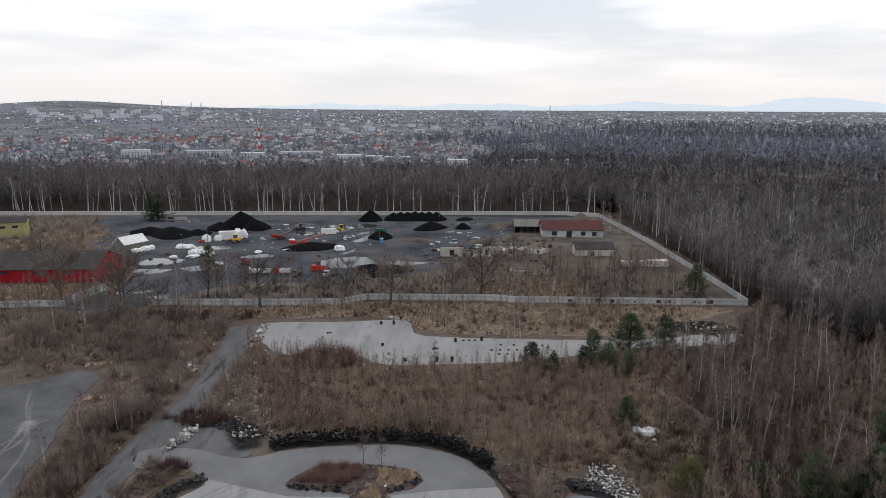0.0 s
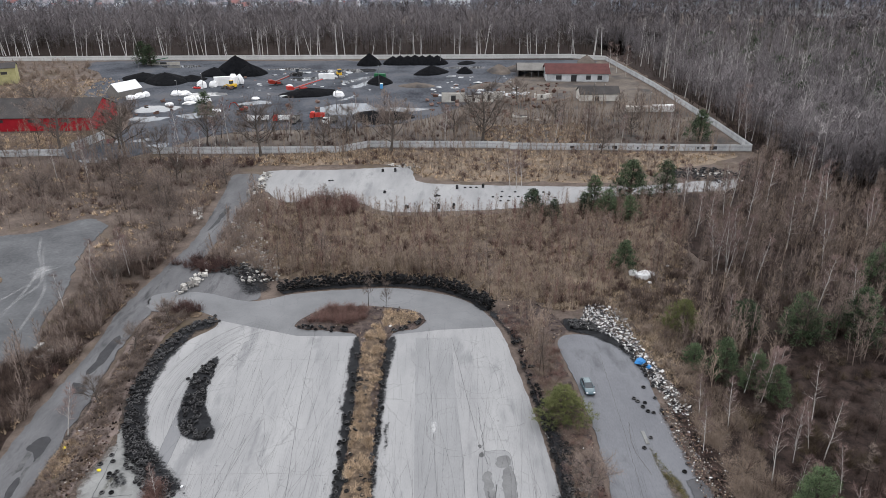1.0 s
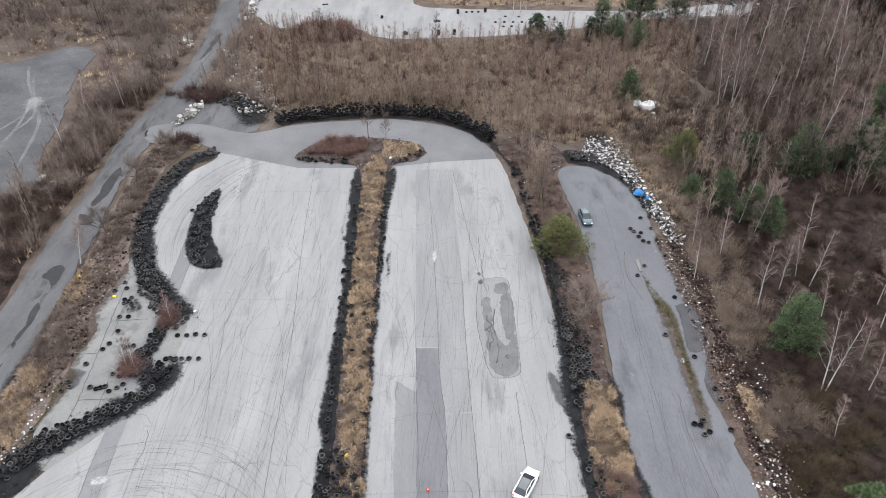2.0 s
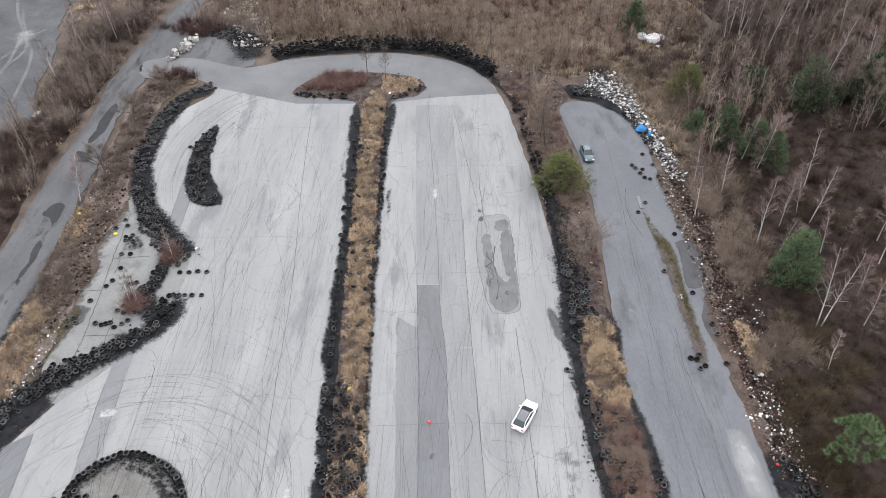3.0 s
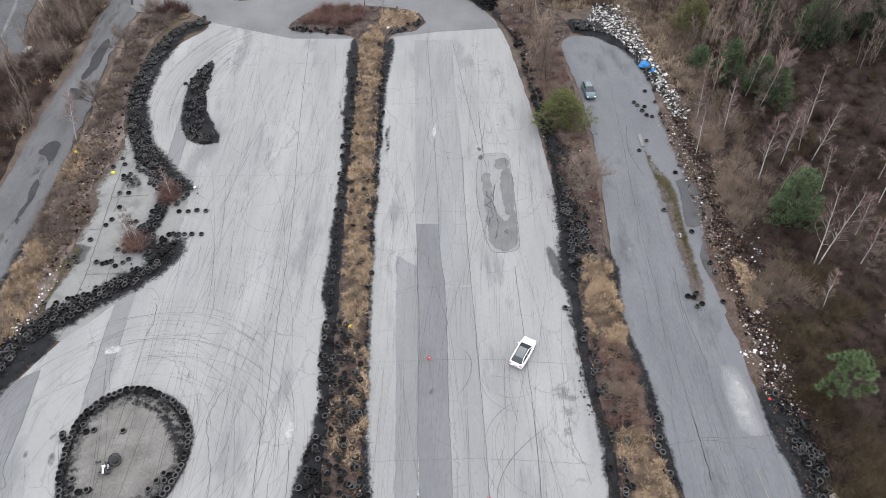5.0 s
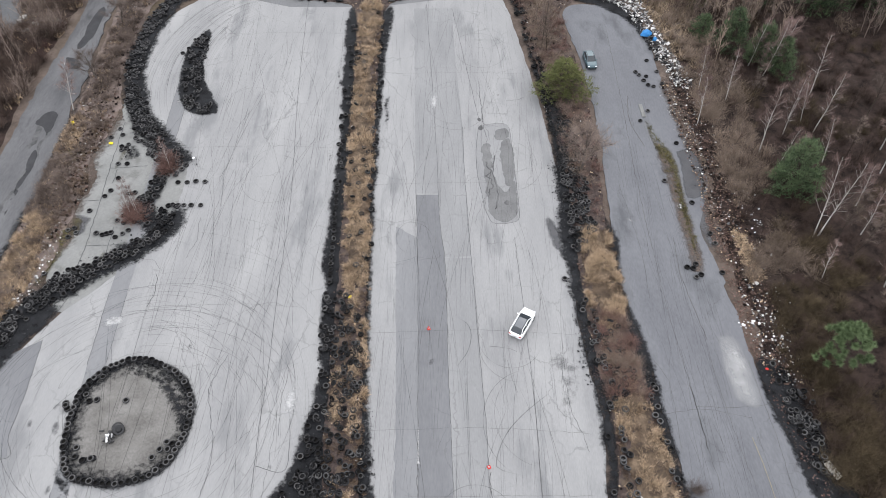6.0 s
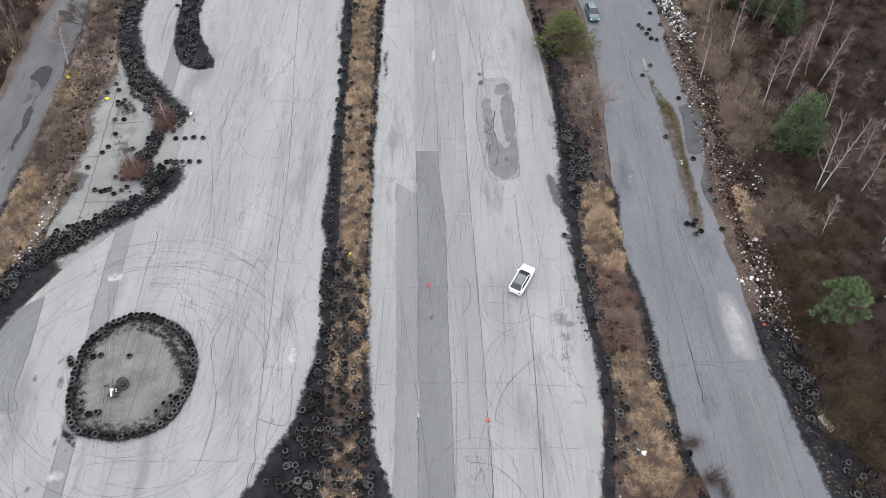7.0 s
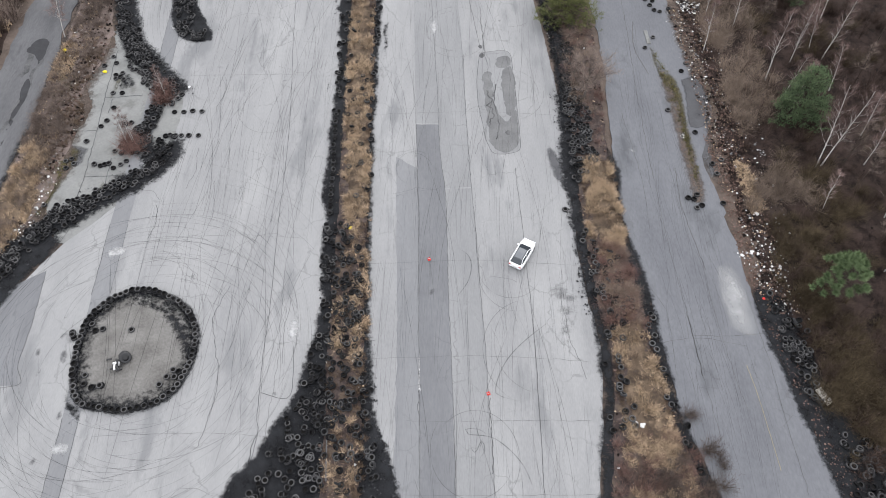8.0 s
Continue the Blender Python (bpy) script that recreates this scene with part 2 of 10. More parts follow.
def mat(name, dark, light, rough=0.9, scale=0.5, fine=12.0, bump=0.3, metal=0.0, contrast=0.5, island=0.0, thing_random=0.0,
        stretch=(1, 1, 1), third=None, third_at=0.62, third_scale=0.08, spec=0.12, bump_distance=0.05, cracks=0.0, far=False, tone=None):
    """A surface with variation at two scales: broad stains and fine grain, with an optional third colour in patches."""
    m = bpy.data.materials.new(name)
    m.use_nodes = True
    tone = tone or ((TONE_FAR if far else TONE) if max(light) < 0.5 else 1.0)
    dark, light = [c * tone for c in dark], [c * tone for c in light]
    third = [c * tone for c in third] if third else None
    nodes, links = m.node_tree.nodes, m.node_tree.links
    bsdf = nodes["Principled BSDF"]
    co = nodes.new("ShaderNodeTexCoord")
    mp = nodes.new("ShaderNodeMapping")
    mp.inputs["Scale"].default_value = stretch
    links.new(co.outputs["Object"], mp.inputs["Vector"])
    n1, n2 = nodes.new("ShaderNodeTexNoise"), nodes.new("ShaderNodeTexNoise")
    for n, s, d in ((n1, scale, 6.0), (n2, fine, 5.0)):
        n.inputs["Scale"].default_value, n.inputs["Detail"].default_value, n.inputs["Roughness"].default_value = s, d, 0.62
        links.new(mp.outputs["Vector"], n.inputs["Vector"])
    add = nodes.new("ShaderNodeMath")
    add.operation = "MULTIPLY_ADD"
    links.new(n2.outputs["Fac"], add.inputs[0])
    add.inputs[1].default_value = 0.5
    links.new(n1.outputs["Fac"], add.inputs[2])
    last = add.outputs[0]
    for amount, source in ((island, "Random Per Island"), (thing_random, "Random")):
        if amount:
            src = nodes.new("ShaderNodeNewGeometry" if source == "Random Per Island" else "ShaderNodeObjectInfo")
            a = nodes.new("ShaderNodeMath")
            a.operation = "MULTIPLY_ADD"
            links.new(src.outputs[source], a.inputs[0])
            a.inputs[1].default_value = amount
            links.new(last, a.inputs[2])
            sub = nodes.new("ShaderNodeMath")
            sub.operation = "SUBTRACT"
            links.new(a.outputs[0], sub.inputs[0])
            sub.inputs[1].default_value = amount / 2
            last = sub.outputs[0]
    ramp = nodes.new("ShaderNodeValToRGB")
    e = ramp.color_ramp.elements
    e[0].position, e[0].color = 0.75 - contrast / 2, (*dark, 1)
    e[1].position, e[1].color = 0.75 + contrast / 2, (*light, 1)
    links.new(last, ramp.inputs["Fac"])
    colour = ramp.outputs["Color"]
    if third:
        n3 = nodes.new("ShaderNodeTexNoise")
        n3.inputs["Scale"].default_value, n3.inputs["Detail"].default_value = third_scale, 7.0
        n3.inputs["Roughness"].default_value = 0.65
        links.new(mp.outputs["Vector"], n3.inputs["Vector"])
        step = nodes.new("ShaderNodeMapRange")
        step.inputs["From Min"].default_value, step.inputs["From Max"].default_value = third_at - 0.06, third_at + 0.06
        links.new(n3.outputs["Fac"], step.inputs["Value"])
        mx = nodes.new("ShaderNodeMix")
        mx.data_type = "RGBA"
        links.new(step.outputs[0], mx.inputs["Factor"])
        links.new(colour, mx.inputs["A"])
        mx.inputs["B"].default_value = (*third, 1)
        colour = mx.outputs["Result"]
    if cracks:  # a fine net of hairline cracks, here and there
        warp, vor = nodes.new("ShaderNodeTexNoise"), nodes.new("ShaderNodeTexVoronoi")
        warp.inputs["Scale"].default_value, warp.inputs["Detail"].default_value = 0.9, 4.0
        bend = nodes.new("ShaderNodeVectorMath")
        bend.operation = "MULTIPLY_ADD"
        bend.inputs[1].default_value = (1.6, 1.6, 0)
        links.new(co.outputs["Object"], warp.inputs["Vector"])
        links.new(warp.outputs["Color"], bend.inputs[0])
        links.new(co.outputs["Object"], bend.inputs[2])
        vor.feature = "DISTANCE_TO_EDGE"
        vor.inputs["Scale"].default_value = cracks
        links.new(bend.outputs[0], vor.inputs["Vector"])
        thin = nodes.new("ShaderNodeMapRange")
        thin.inputs["From Min"].default_value, thin.inputs["From Max"].default_value = 0.004, 0.014
        thin.inputs["To Min"].default_value, thin.inputs["To Max"].default_value = 1.0, 0.0
        links.new(vor.outputs["Distance"], thin.inputs["Value"])
        gap = nodes.new("ShaderNodeMapRange")
        gap.inputs["From Min"].default_value, gap.inputs["From Max"].default_value = 0.45, 0.6
        gap.inputs["To Max"].default_value = 0.3
        links.new(n1.outputs["Fac"], gap.inputs["Value"])
        both = nodes.new("ShaderNodeMath")
        both.operation = "MULTIPLY"
        links.new(thin.outputs[0], both.inputs[0])
        links.new(gap.outputs[0], both.inputs[1])
        mc = nodes.new("ShaderNodeMix")
        mc.data_type = "RGBA"
        links.new(both.outputs[0], mc.inputs["Factor"])
        links.new(colour, mc.inputs["A"])
        mc.inputs["B"].default_value = (0.07, 0.07, 0.072, 1)
        colour = mc.outputs["Result"]
    links.new(colour, bsdf.inputs["Base Color"])
    bsdf.inputs["Roughness"].default_value = rough
    bsdf.inputs["Metallic"].default_value = metal
    bsdf.inputs["Specular IOR Level"].default_value = spec
    if bump:
        b = nodes.new("ShaderNodeBump")
        b.inputs["Strength"].default_value, b.inputs["Distance"].default_value = bump, bump_distance
        links.new(add.outputs[0], b.inputs["Height"])
        links.new(b.outputs["Normal"], bsdf.inputs["Normal"])
    return m


def stain(name, dark, light, cover, scale=0.6, rough=0.9, soft=0.2):
    """A film on the paving that leaves gaps: rubber dust, tyre marks, spilt lime."""
    m = mat(name, dark, light, rough=rough, bump=0)
    nodes, links = m.node_tree.nodes, m.node_tree.links
    bsdf, out = nodes["Principled BSDF"], nodes["Material Output"]
    co, n = nodes.new("ShaderNodeTexCoord"), nodes.new("ShaderNodeTexNoise")
    n.inputs["Scale"].default_value, n.inputs["Detail"].default_value, n.inputs["Roughness"].default_value = scale, 9.0, 0.72
    links.new(co.outputs["Object"], n.inputs["Vector"])
    edge = nodes.new("ShaderNodeAttribute")
    edge.attribute_name = "cover"
    add = nodes.new("ShaderNodeMath")
    add.operation = "MULTIPLY_ADD"
    links.new(edge.outputs["Fac"], add.inputs[0])
    add.inputs[1].default_value = 0.62
    links.new(n.outputs["Fac"], add.inputs[2])
    step = nodes.new("ShaderNodeMapRange")
    step.inputs["From Min"].default_value, step.inputs["From Max"].default_value = 0.78 - soft / 2, 0.78 + soft / 2
    step.inputs["To Max"].default_value = cover
    links.new(add.outputs[0], step.inputs["Value"])
    clear, mx = nodes.new("ShaderNodeBsdfTransparent"), nodes.new("ShaderNodeMixShader")
    rise, fade = nodes.new("ShaderNodeMath"), nodes.new("ShaderNodeMath")
    rise.operation, rise.use_clamp, fade.operation = "MULTIPLY", True, "MULTIPLY"
    rise.inputs[1].default_value = 4.0
    links.new(edge.outputs["Fac"], rise.inputs[0])
    links.new(rise.outputs[0], fade.inputs[0])
    links.new(step.outputs[0], fade.inputs[1])
    links.new(fade.outputs[0], mx.inputs["Fac"])
    links.new(clear.outputs[0], mx.inputs[1])
    links.new(bsdf.outputs[0], mx.inputs[2])
    links.new(mx.outputs[0], out.inputs["Surface"])
    return m


def plain(name, colour, rough=0.5, metal=0.0, coat=0.0):
    m = bpy.data.materials.new(name)
    m.use_nodes = True
    b = m.node_tree.nodes["Principled BSDF"]
    b.inputs["Base Color"].default_value = (*colour, 1)
    b.inputs["Roughness"].default_value, b.inputs["Metallic"].default_value, b.inputs["Coat Weight"].default_value = rough, metal, coat
    return m


M_EARTH = mat("forest_floor", (0.075, 0.058, 0.052), (0.28, 0.22, 0.185), scale=0.2, fine=1.8, bump=0.8, bump_distance=0.3, contrast=0.6,
              third=(0.16, 0.125, 0.088), third_at=0.60, third_scale=0.03)
M_SOIL = mat("trodden_soil", (0.036, 0.027, 0.027), (0.18, 0.138, 0.125), scale=0.7, fine=4.0, bump=1.0, contrast=0.4, bump_distance=0.12,
             third=(0.19, 0.145, 0.11), third_at=0.6, third_scale=0.6)
M_SOIL_PALE = mat("pinkish_trodden_soil", (0.13, 0.10, 0.092), (0.40, 0.32, 0.29), scale=0.6, fine=5.0, bump=1.0, contrast=0.55, bump_distance=0.12, third=(0.20, 0.155, 0.12), third_at=0.58, third_scale=0.4)
M_TRACK = mat("worn_pale_tarmac", (0.33, 0.331, 0.339), (0.499, 0.498, 0.4995), rough=0.97, scale=0.09, fine=4.5, bump=0.15, contrast=0.5,
              stretch=(1.9, 0.42, 1), third=(0.30, 0.303, 0.312), third_at=0.60, third_scale=0.12, cracks=0.16, tone=0.63)
M_TRACK_SLIGHT = mat("worn_grey_tarmac", (0.30, 0.303, 0.312), (0.455, 0.457, 0.463), rough=0.97, scale=0.1, fine=4.0, bump=0.12, contrast=0.6, stretch=(1.8, 0.4, 1), cracks=0.2)
M_TRACK_MID = mat("grey_tarmac_strip", (0.25, 0.254, 0.268), (0.385, 0.389, 0.402), rough=0.97, scale=0.1, fine=3.0, bump=0.12, contrast=0.7, stretch=(1.8, 0.4, 1), cracks=0.18)
M_TRACK_DARK = mat("newer_dark_tarmac_strip", (0.195, 0.198, 0.212), (0.325, 0.329, 0.345), rough=0.97, scale=0.12, fine=3.0, bump=0.12, contrast=0.7, stretch=(1.8, 0.4, 1), cracks=0.18)
M_PATCH = mat("tarmac_patch", (0.20, 0.20, 0.205), (0.31, 0.31, 0.313), rough=0.9, scale=0.4, fine=4.0, bump=0.2)
M_BEND = mat("dull_grey_tarmac", (0.20, 0.203, 0.212), (0.33, 0.334, 0.345), rough=0.97, scale=0.1, fine=3.0, bump=0.15, contrast=0.7, cracks=0.2)
M_LANE = mat("grey_lane_tarmac", (0.165, 0.169, 0.188), (0.31, 0.316, 0.34), rough=0.95, scale=0.1, fine=3.0, bump=0.15, contrast=0.7, stretch=(1.5, 0.5, 1),
             third=(0.17, 0.175, 0.19), third_at=0.6, third_scale=0.1, cracks=0.3)
M_ROAD = mat("worn_road_asphalt", (0.12, 0.12, 0.128), (0.26, 0.259, 0.27), rough=0.95, scale=0.15, fine=3.0, bump=0.25, contrast=0.6, stretch=(1.6, 0.4, 1),
             third=(0.09, 0.09, 0.095), third_at=0.6, third_scale=0.14, cracks=0.3)
M_POCKET = mat("cracked_pale_slab", (0.275, 0.28, 0.275), (0.43, 0.432, 0.422), rough=0.9, scale=0.2, fine=3.0, bump=0.2, third=(0.26, 0.26, 0.25), third_at=0.58, third_scale=0.3, cracks=0.4)
M_CINDER = mat("dark_gravel_yard", (0.09, 0.093, 0.10), (0.23, 0.234, 0.245), rough=0.9, scale=0.08, fine=1.5, bump=0.4, third=(0.30, 0.30, 0.31), third_at=0.68, third_scale=0.07)
M_COALYARD = mat("coal_yard_ground", (0.028, 0.031, 0.039), (0.14, 0.149, 0.170), rough=1.0, spec=0.05, scale=0.05, fine=0.8, bump=0.5, bump_distance=0.2,
                 third=(0.11, 0.11, 0.118), third_at=0.60, third_scale=0.05, far=True)
M_RUINYARD = mat("derelict_yard_soil", (0.075, 0.062, 0.055), (0.20, 0.168, 0.142), scale=0.1, fine=1.0, bump=0.5, bump_distance=0.2,
                 third=(0.065, 0.06, 0.06), third_at=0.56, third_scale=0.06, far=True)
M_COAL = mat("coal", (0.004, 0.0045, 0.006), (0.016, 0.017, 0.020), rough=1.0, spec=0.05, scale=0.5, fine=3.0, bump=1.0, bump_distance=0.4)
M_GRIT = stain("black_rubber_grit", (0.008, 0.0085, 0.010), (0.05, 0.052, 0.058), 0.95, scale=1.7, soft=0.26)
M_SKID = stain("tyre_marks", (0.075, 0.075, 0.08), (0.17, 0.17, 0.172), 0.62, scale=0.5, soft=0.5)
M_DAMP = stain("damp_patch", (0.12, 0.12, 0.13), (0.2, 0.2, 0.21), 0.8, scale=0.5, soft=0.3)
M_WET = stain("wet_asphalt", (0.045, 0.046, 0.05), (0.10, 0.10, 0.108), 0.9, scale=0.7, soft=0.15, rough=0.6)
M_LIME = stain("pale_spill", (0.36, 0.36, 0.365), (0.5, 0.5, 0.5), 0.72, scale=0.3, soft=0.9)
M_SPILL = stain("white_paint_spill", (0.36, 0.36, 0.365), (0.5, 0.5, 0.5), 0.85, scale=1.6, soft=0.4)
M_STREAK = stain("rubber_streaks", (0.13, 0.13, 0.138), (0.24, 0.24, 0.245), 0.42, scale=0.35, soft=0.5)
M_SCUFF = stain("pale_scuffs", (0.44, 0.44, 0.445), (0.499, 0.499, 0.499), 0.5, scale=0.35, soft=0.5)
M_MOSS = stain("moss_film", (0.075, 0.066, 0.038), (0.18, 0.155, 0.08), 0.8, scale=1.0, soft=0.35)
M_DIRTFILM = stain("soil_film", (0.11, 0.088, 0.075), (0.24, 0.19, 0.165), 0.9, scale=1.2, soft=0.3)
M_CRACK = mat("crack_filling", (0.07, 0.07, 0.073), (0.26, 0.26, 0.265), scale=0.6, fine=6.0, bump=0)
M_SEAM = mat("worn_joint", (0.07, 0.07, 0.074), (0.30, 0.30, 0.305), scale=0.5, fine=6.0, bump=0)
M_PAINT = mat("worn_white_paint", (0.28, 0.28, 0.285), (0.50, 0.50, 0.495), scale=1.0, fine=8.0, bump=0)
M_PAINT_Y = mat("worn_yellow_paint", (0.34, 0.32, 0.27), (0.49, 0.43, 0.27), scale=1.0, fine=8.0, bump=0)
M_RUBBER = mat("tyre_rubber", (0.006, 0.006, 0.007), (0.085, 0.085, 0.09), rough=0.7, scale=1.5, fine=9.0, bump=0.2, island=0.7, thing_random=0.5)
M_SIDEWALL = mat("dusty_tyre_sidewall", (0.016, 0.016, 0.018), (0.15, 0.148, 0.15), rough=0.8, scale=1.5, fine=9.0, bump=0.1, island=0.9, thing_random=0.8)
M_SIDEWALL_ONE = mat("dusty_single_tyre_sidewall", (0.014, 0.014, 0.016), (0.16, 0.158, 0.16), rough=0.8, scale=1.5, fine=9.0, bump=0.1, thing_random=0.7)
M_BARK = mat("grey_brown_bark", (0.055, 0.043, 0.036), (0.13, 0.105, 0.088), scale=1.0, fine=8.0, bump=0.4, thing_random=0.4, island=0.2)
M_BARK_GREY = mat("grey_old_bark", (0.10, 0.085, 0.076), (0.22, 0.19, 0.17), scale=1.0, fine=8.0, bump=0.4, thing_random=0.4, island=0.2)
M_BIRCH = mat("birch_bark", (0.24, 0.225, 0.215), (0.66, 0.63, 0.60), scale=1.2, fine=5.0, bump=0.2, stretch=(1, 1, 2.5), contrast=0.5)
M_TWIG = mat("bare_twigs", (0.05, 0.035, 0.030), (0.225, 0.162, 0.135), scale=0.3, fine=2.0, bump=0, thing_random=0.5, island=0.4)
M_TWIG_MID = mat("grey_brown_twigs", (0.10, 0.077, 0.067), (0.37, 0.29, 0.25), scale=0.3, fine=2.0, bump=0, thing_random=0.5, island=0.4)
M_TWIG_BIRCH = mat("birch_twigs", (0.13, 0.085, 0.078), (0.34, 0.24, 0.22), scale=0.3, fine=2.0, bump=0, thing_random=0.4, island=0.3)
M_TWIG_PALE = mat("pale_scrub_twigs", (0.21, 0.160, 0.130), (0.49, 0.38, 0.305), scale=0.06, fine=1.0, bump=0, island=0.5)
M_TWIG_RED = mat("red_brown_thicket_twigs", (0.15, 0.090, 0.078), (0.36, 0.22, 0.19), scale=0.3, fine=2.0, bump=0, island=0.5)
M_TWIG_PURPLE = mat("purple_brown_bramble_twigs", (0.085, 0.05, 0.046), (0.17, 0.105, 0.095), scale=0.3, fine=2.0, bump=0, island=0.5)
M_BIRCH_FAR = mat("white_birch_stems", (0.40, 0.39, 0.385), (0.66, 0.645, 0.63), scale=0.3, fine=2.0, bump=0, island=0.3)
M_TWIG_FAR_BIRCH = mat("pale_birch_limbs", (0.24, 0.22, 0.215), (0.46, 0.43, 0.42), scale=0.3, fine=2.0, bump=0, island=0.4, far=True)
# distance haze tints these wood colours bluish, the far crowns most
M_WOODS = mat("bare_wood_twigs", (0.085, 0.077, 0.082), (0.235, 0.210, 0.216), scale=0.012, fine=0.2, bump=0, island=0.22, far=True)
M_WOODS_FAR = mat("hazed_wood_crowns", (0.165, 0.177, 0.215), (0.275, 0.29, 0.345), scale=0.004, fine=0.08, bump=0, island=0.25, far=True)
M_PINES_FAR = mat("hazed_pine_crowns", (0.10, 0.122, 0.142), (0.165, 0.193, 0.218), scale=0.006, fine=0.1, bump=0, island=0.25, far=True)
M_NEEDLE = mat("pine_needles", (0.018, 0.032, 0.021), (0.17, 0.235, 0.12), scale=0.5, fine=3.0, bump=0, thing_random=0.4, island=0.5)
M_NEEDLE_FRESH = mat("fresh_pine_needles", (0.07, 0.11, 0.05), (0.30, 0.40, 0.20), scale=0.5, fine=3.0, bump=0, island=0.5)
M_TWIG_KHAKI = mat("khaki_shrub_twigs", (0.050, 0.037, 0.023), (0.20, 0.152, 0.096), scale=0.3, fine=2.0, bump=0, island=0.5)
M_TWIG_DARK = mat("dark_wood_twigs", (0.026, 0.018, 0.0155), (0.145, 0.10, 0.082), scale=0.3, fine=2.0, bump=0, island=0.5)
M_NEEDLE_OLIVE = mat("olive_pine_needles", (0.10, 0.115, 0.045), (0.24, 0.25, 0.10), scale=0.5, fine=3.0, bump=0, island=0.5)
M_STRAW = mat("dead_grass", (0.12, 0.085, 0.060), (0.58, 0.44, 0.305), scale=0.25, fine=2.0, bump=0, island=0.6)
M_STRAW_SCRUB = mat("rank_dead_grass", (0.10, 0.075, 0.055), (0.42, 0.325, 0.235), scale=0.25, fine=2.0, bump=0, island=0.6, tone=0.95)
M_STRAW_BROWN = mat("withered_weeds", (0.075, 0.052, 0.040), (0.30, 0.215, 0.155), scale=0.4, fine=2.0, bump=0, island=0.7)
M_GREEN_GRASS = mat("mossy_grass", (0.10, 0.095, 0.035), (0.27, 0.24, 0.10), scale=0.25, fine=2.0, bump=0, island=0.6)
M_LITTER = mat("pale_litter", (0.12, 0.12, 0.125), (0.66, 0.66, 0.66), scale=0.6, fine=4.0, bump=0, island=1.2)
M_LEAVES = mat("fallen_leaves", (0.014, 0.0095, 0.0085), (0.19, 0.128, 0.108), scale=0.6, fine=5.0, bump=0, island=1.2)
M_LITTER_MIX = mat("mixed_rubbish", (0.05, 0.05, 0.054), (0.58, 0.57, 0.56), scale=0.6, fine=4.0, bump=0, island=1.6)
M_RUBBLE = mat("broken_concrete", (0.18, 0.17, 0.16), (0.50, 0.48, 0.45), scale=0.8, fine=5.0, bump=0.5, island=0.8)
M_BRICKBITS = mat("brick_rubble", (0.13, 0.075, 0.06), (0.30, 0.20, 0.17), scale=0.8, fine=5.0, bump=0.4, island=0.8)
M_BLUE_SHEET = mat("blue_sheet_plastic", (0.02, 0.13, 0.36), (0.06, 0.28, 0.62), rough=0.5, scale=0.8, fine=4.0, bump=0.4)
M_RED_SHEET = mat("red_plastic", (0.45, 0.03, 0.03), (0.72, 0.07, 0.06), rough=0.5, scale=0.8, fine=4.0, bump=0.3)
M_YELLOW = mat("yellow_plastic", (0.62, 0.48, 0.02), (0.85, 0.72, 0.06), rough=0.5, scale=1.0, fine=4.0, bump=0.2)
M_WHITE = mat("white_sheeting", (0.60, 0.60, 0.61), (0.84, 0.84, 0.84), rough=0.6, scale=0.4, fine=3.0, bump=0.4)
M_FENCE = mat("grey_concrete_panel", (0.30, 0.31, 0.32), (0.51, 0.52, 0.53), rough=0.9, scale=0.35, fine=4.0, bump=0.3, thing_random=0.35, island=0.3, far=True)
M_FENCE_FAR = mat("pale_concrete_wall", (0.38, 0.38, 0.375), (0.52, 0.52, 0.51), rough=0.9, scale=0.2, fine=2.0, bump=0.2, thing_random=0.3, island=0.3)
M_GRAFFITI = mat("spray_paint", (0.05, 0.05, 0.055), (0.10, 0.10, 0.11), scale=1.0, fine=3.0, bump=0)
M_RED_WALL = mat("red_profiled_sheet", (0.32, 0.012, 0.022), (0.46, 0.022, 0.036), rough=0.6, scale=0.3, fine=3.0, bump=0.1, far=True)
M_DARK_ROOF = mat("dark_roofing_felt", (0.045, 0.042, 0.042), (0.085, 0.078, 0.076), rough=0.85, scale=0.2, fine=2.0, bump=0.2, far=True)
M_RUST_ROOF = mat("rust_red_roof_sheet", (0.075, 0.026, 0.025), (0.13, 0.045, 0.042), rough=0.7, scale=0.3, fine=2.0, bump=0.2, far=True)
M_GREY_ROOF = mat("grey_corrugated_roof", (0.15, 0.14, 0.13), (0.25, 0.24, 0.225), rough=0.8, scale=0.2, fine=2.0, bump=0.2, far=True)
M_PLASTER = mat("stained_pale_plaster", (0.33, 0.31, 0.28), (0.58, 0.56, 0.52), scale=0.4, fine=3.0, bump=0.2, thing_random=0.5, island=0.6)
M_YELLOW_WALL = mat("yellow_cladding", (0.33, 0.31, 0.15), (0.49, 0.46, 0.24), scale=0.4, fine=3.0, bump=0.2, far=True)
M_DARK = plain("dark_opening", (0.018, 0.018, 0.02), 0.4)
M_STEEL = mat("grey_steel", (0.16, 0.16, 0.165), (0.32, 0.32, 0.33), rough=0.55, metal=0.5, scale=1.0, fine=6.0, bump=0.1)
M_CONTAINER = mat("white_painted_steel", (0.62, 0.62, 0.62), (0.80, 0.80, 0.80), rough=0.5, scale=0.5, fine=4.0, bump=0.1)
M_MACHINE_RED = mat("red_machine_paint", (0.34, 0.03, 0.025), (0.52, 0.06, 0.05), rough=0.5, scale=0.6, fine=5.0, bump=0.1)
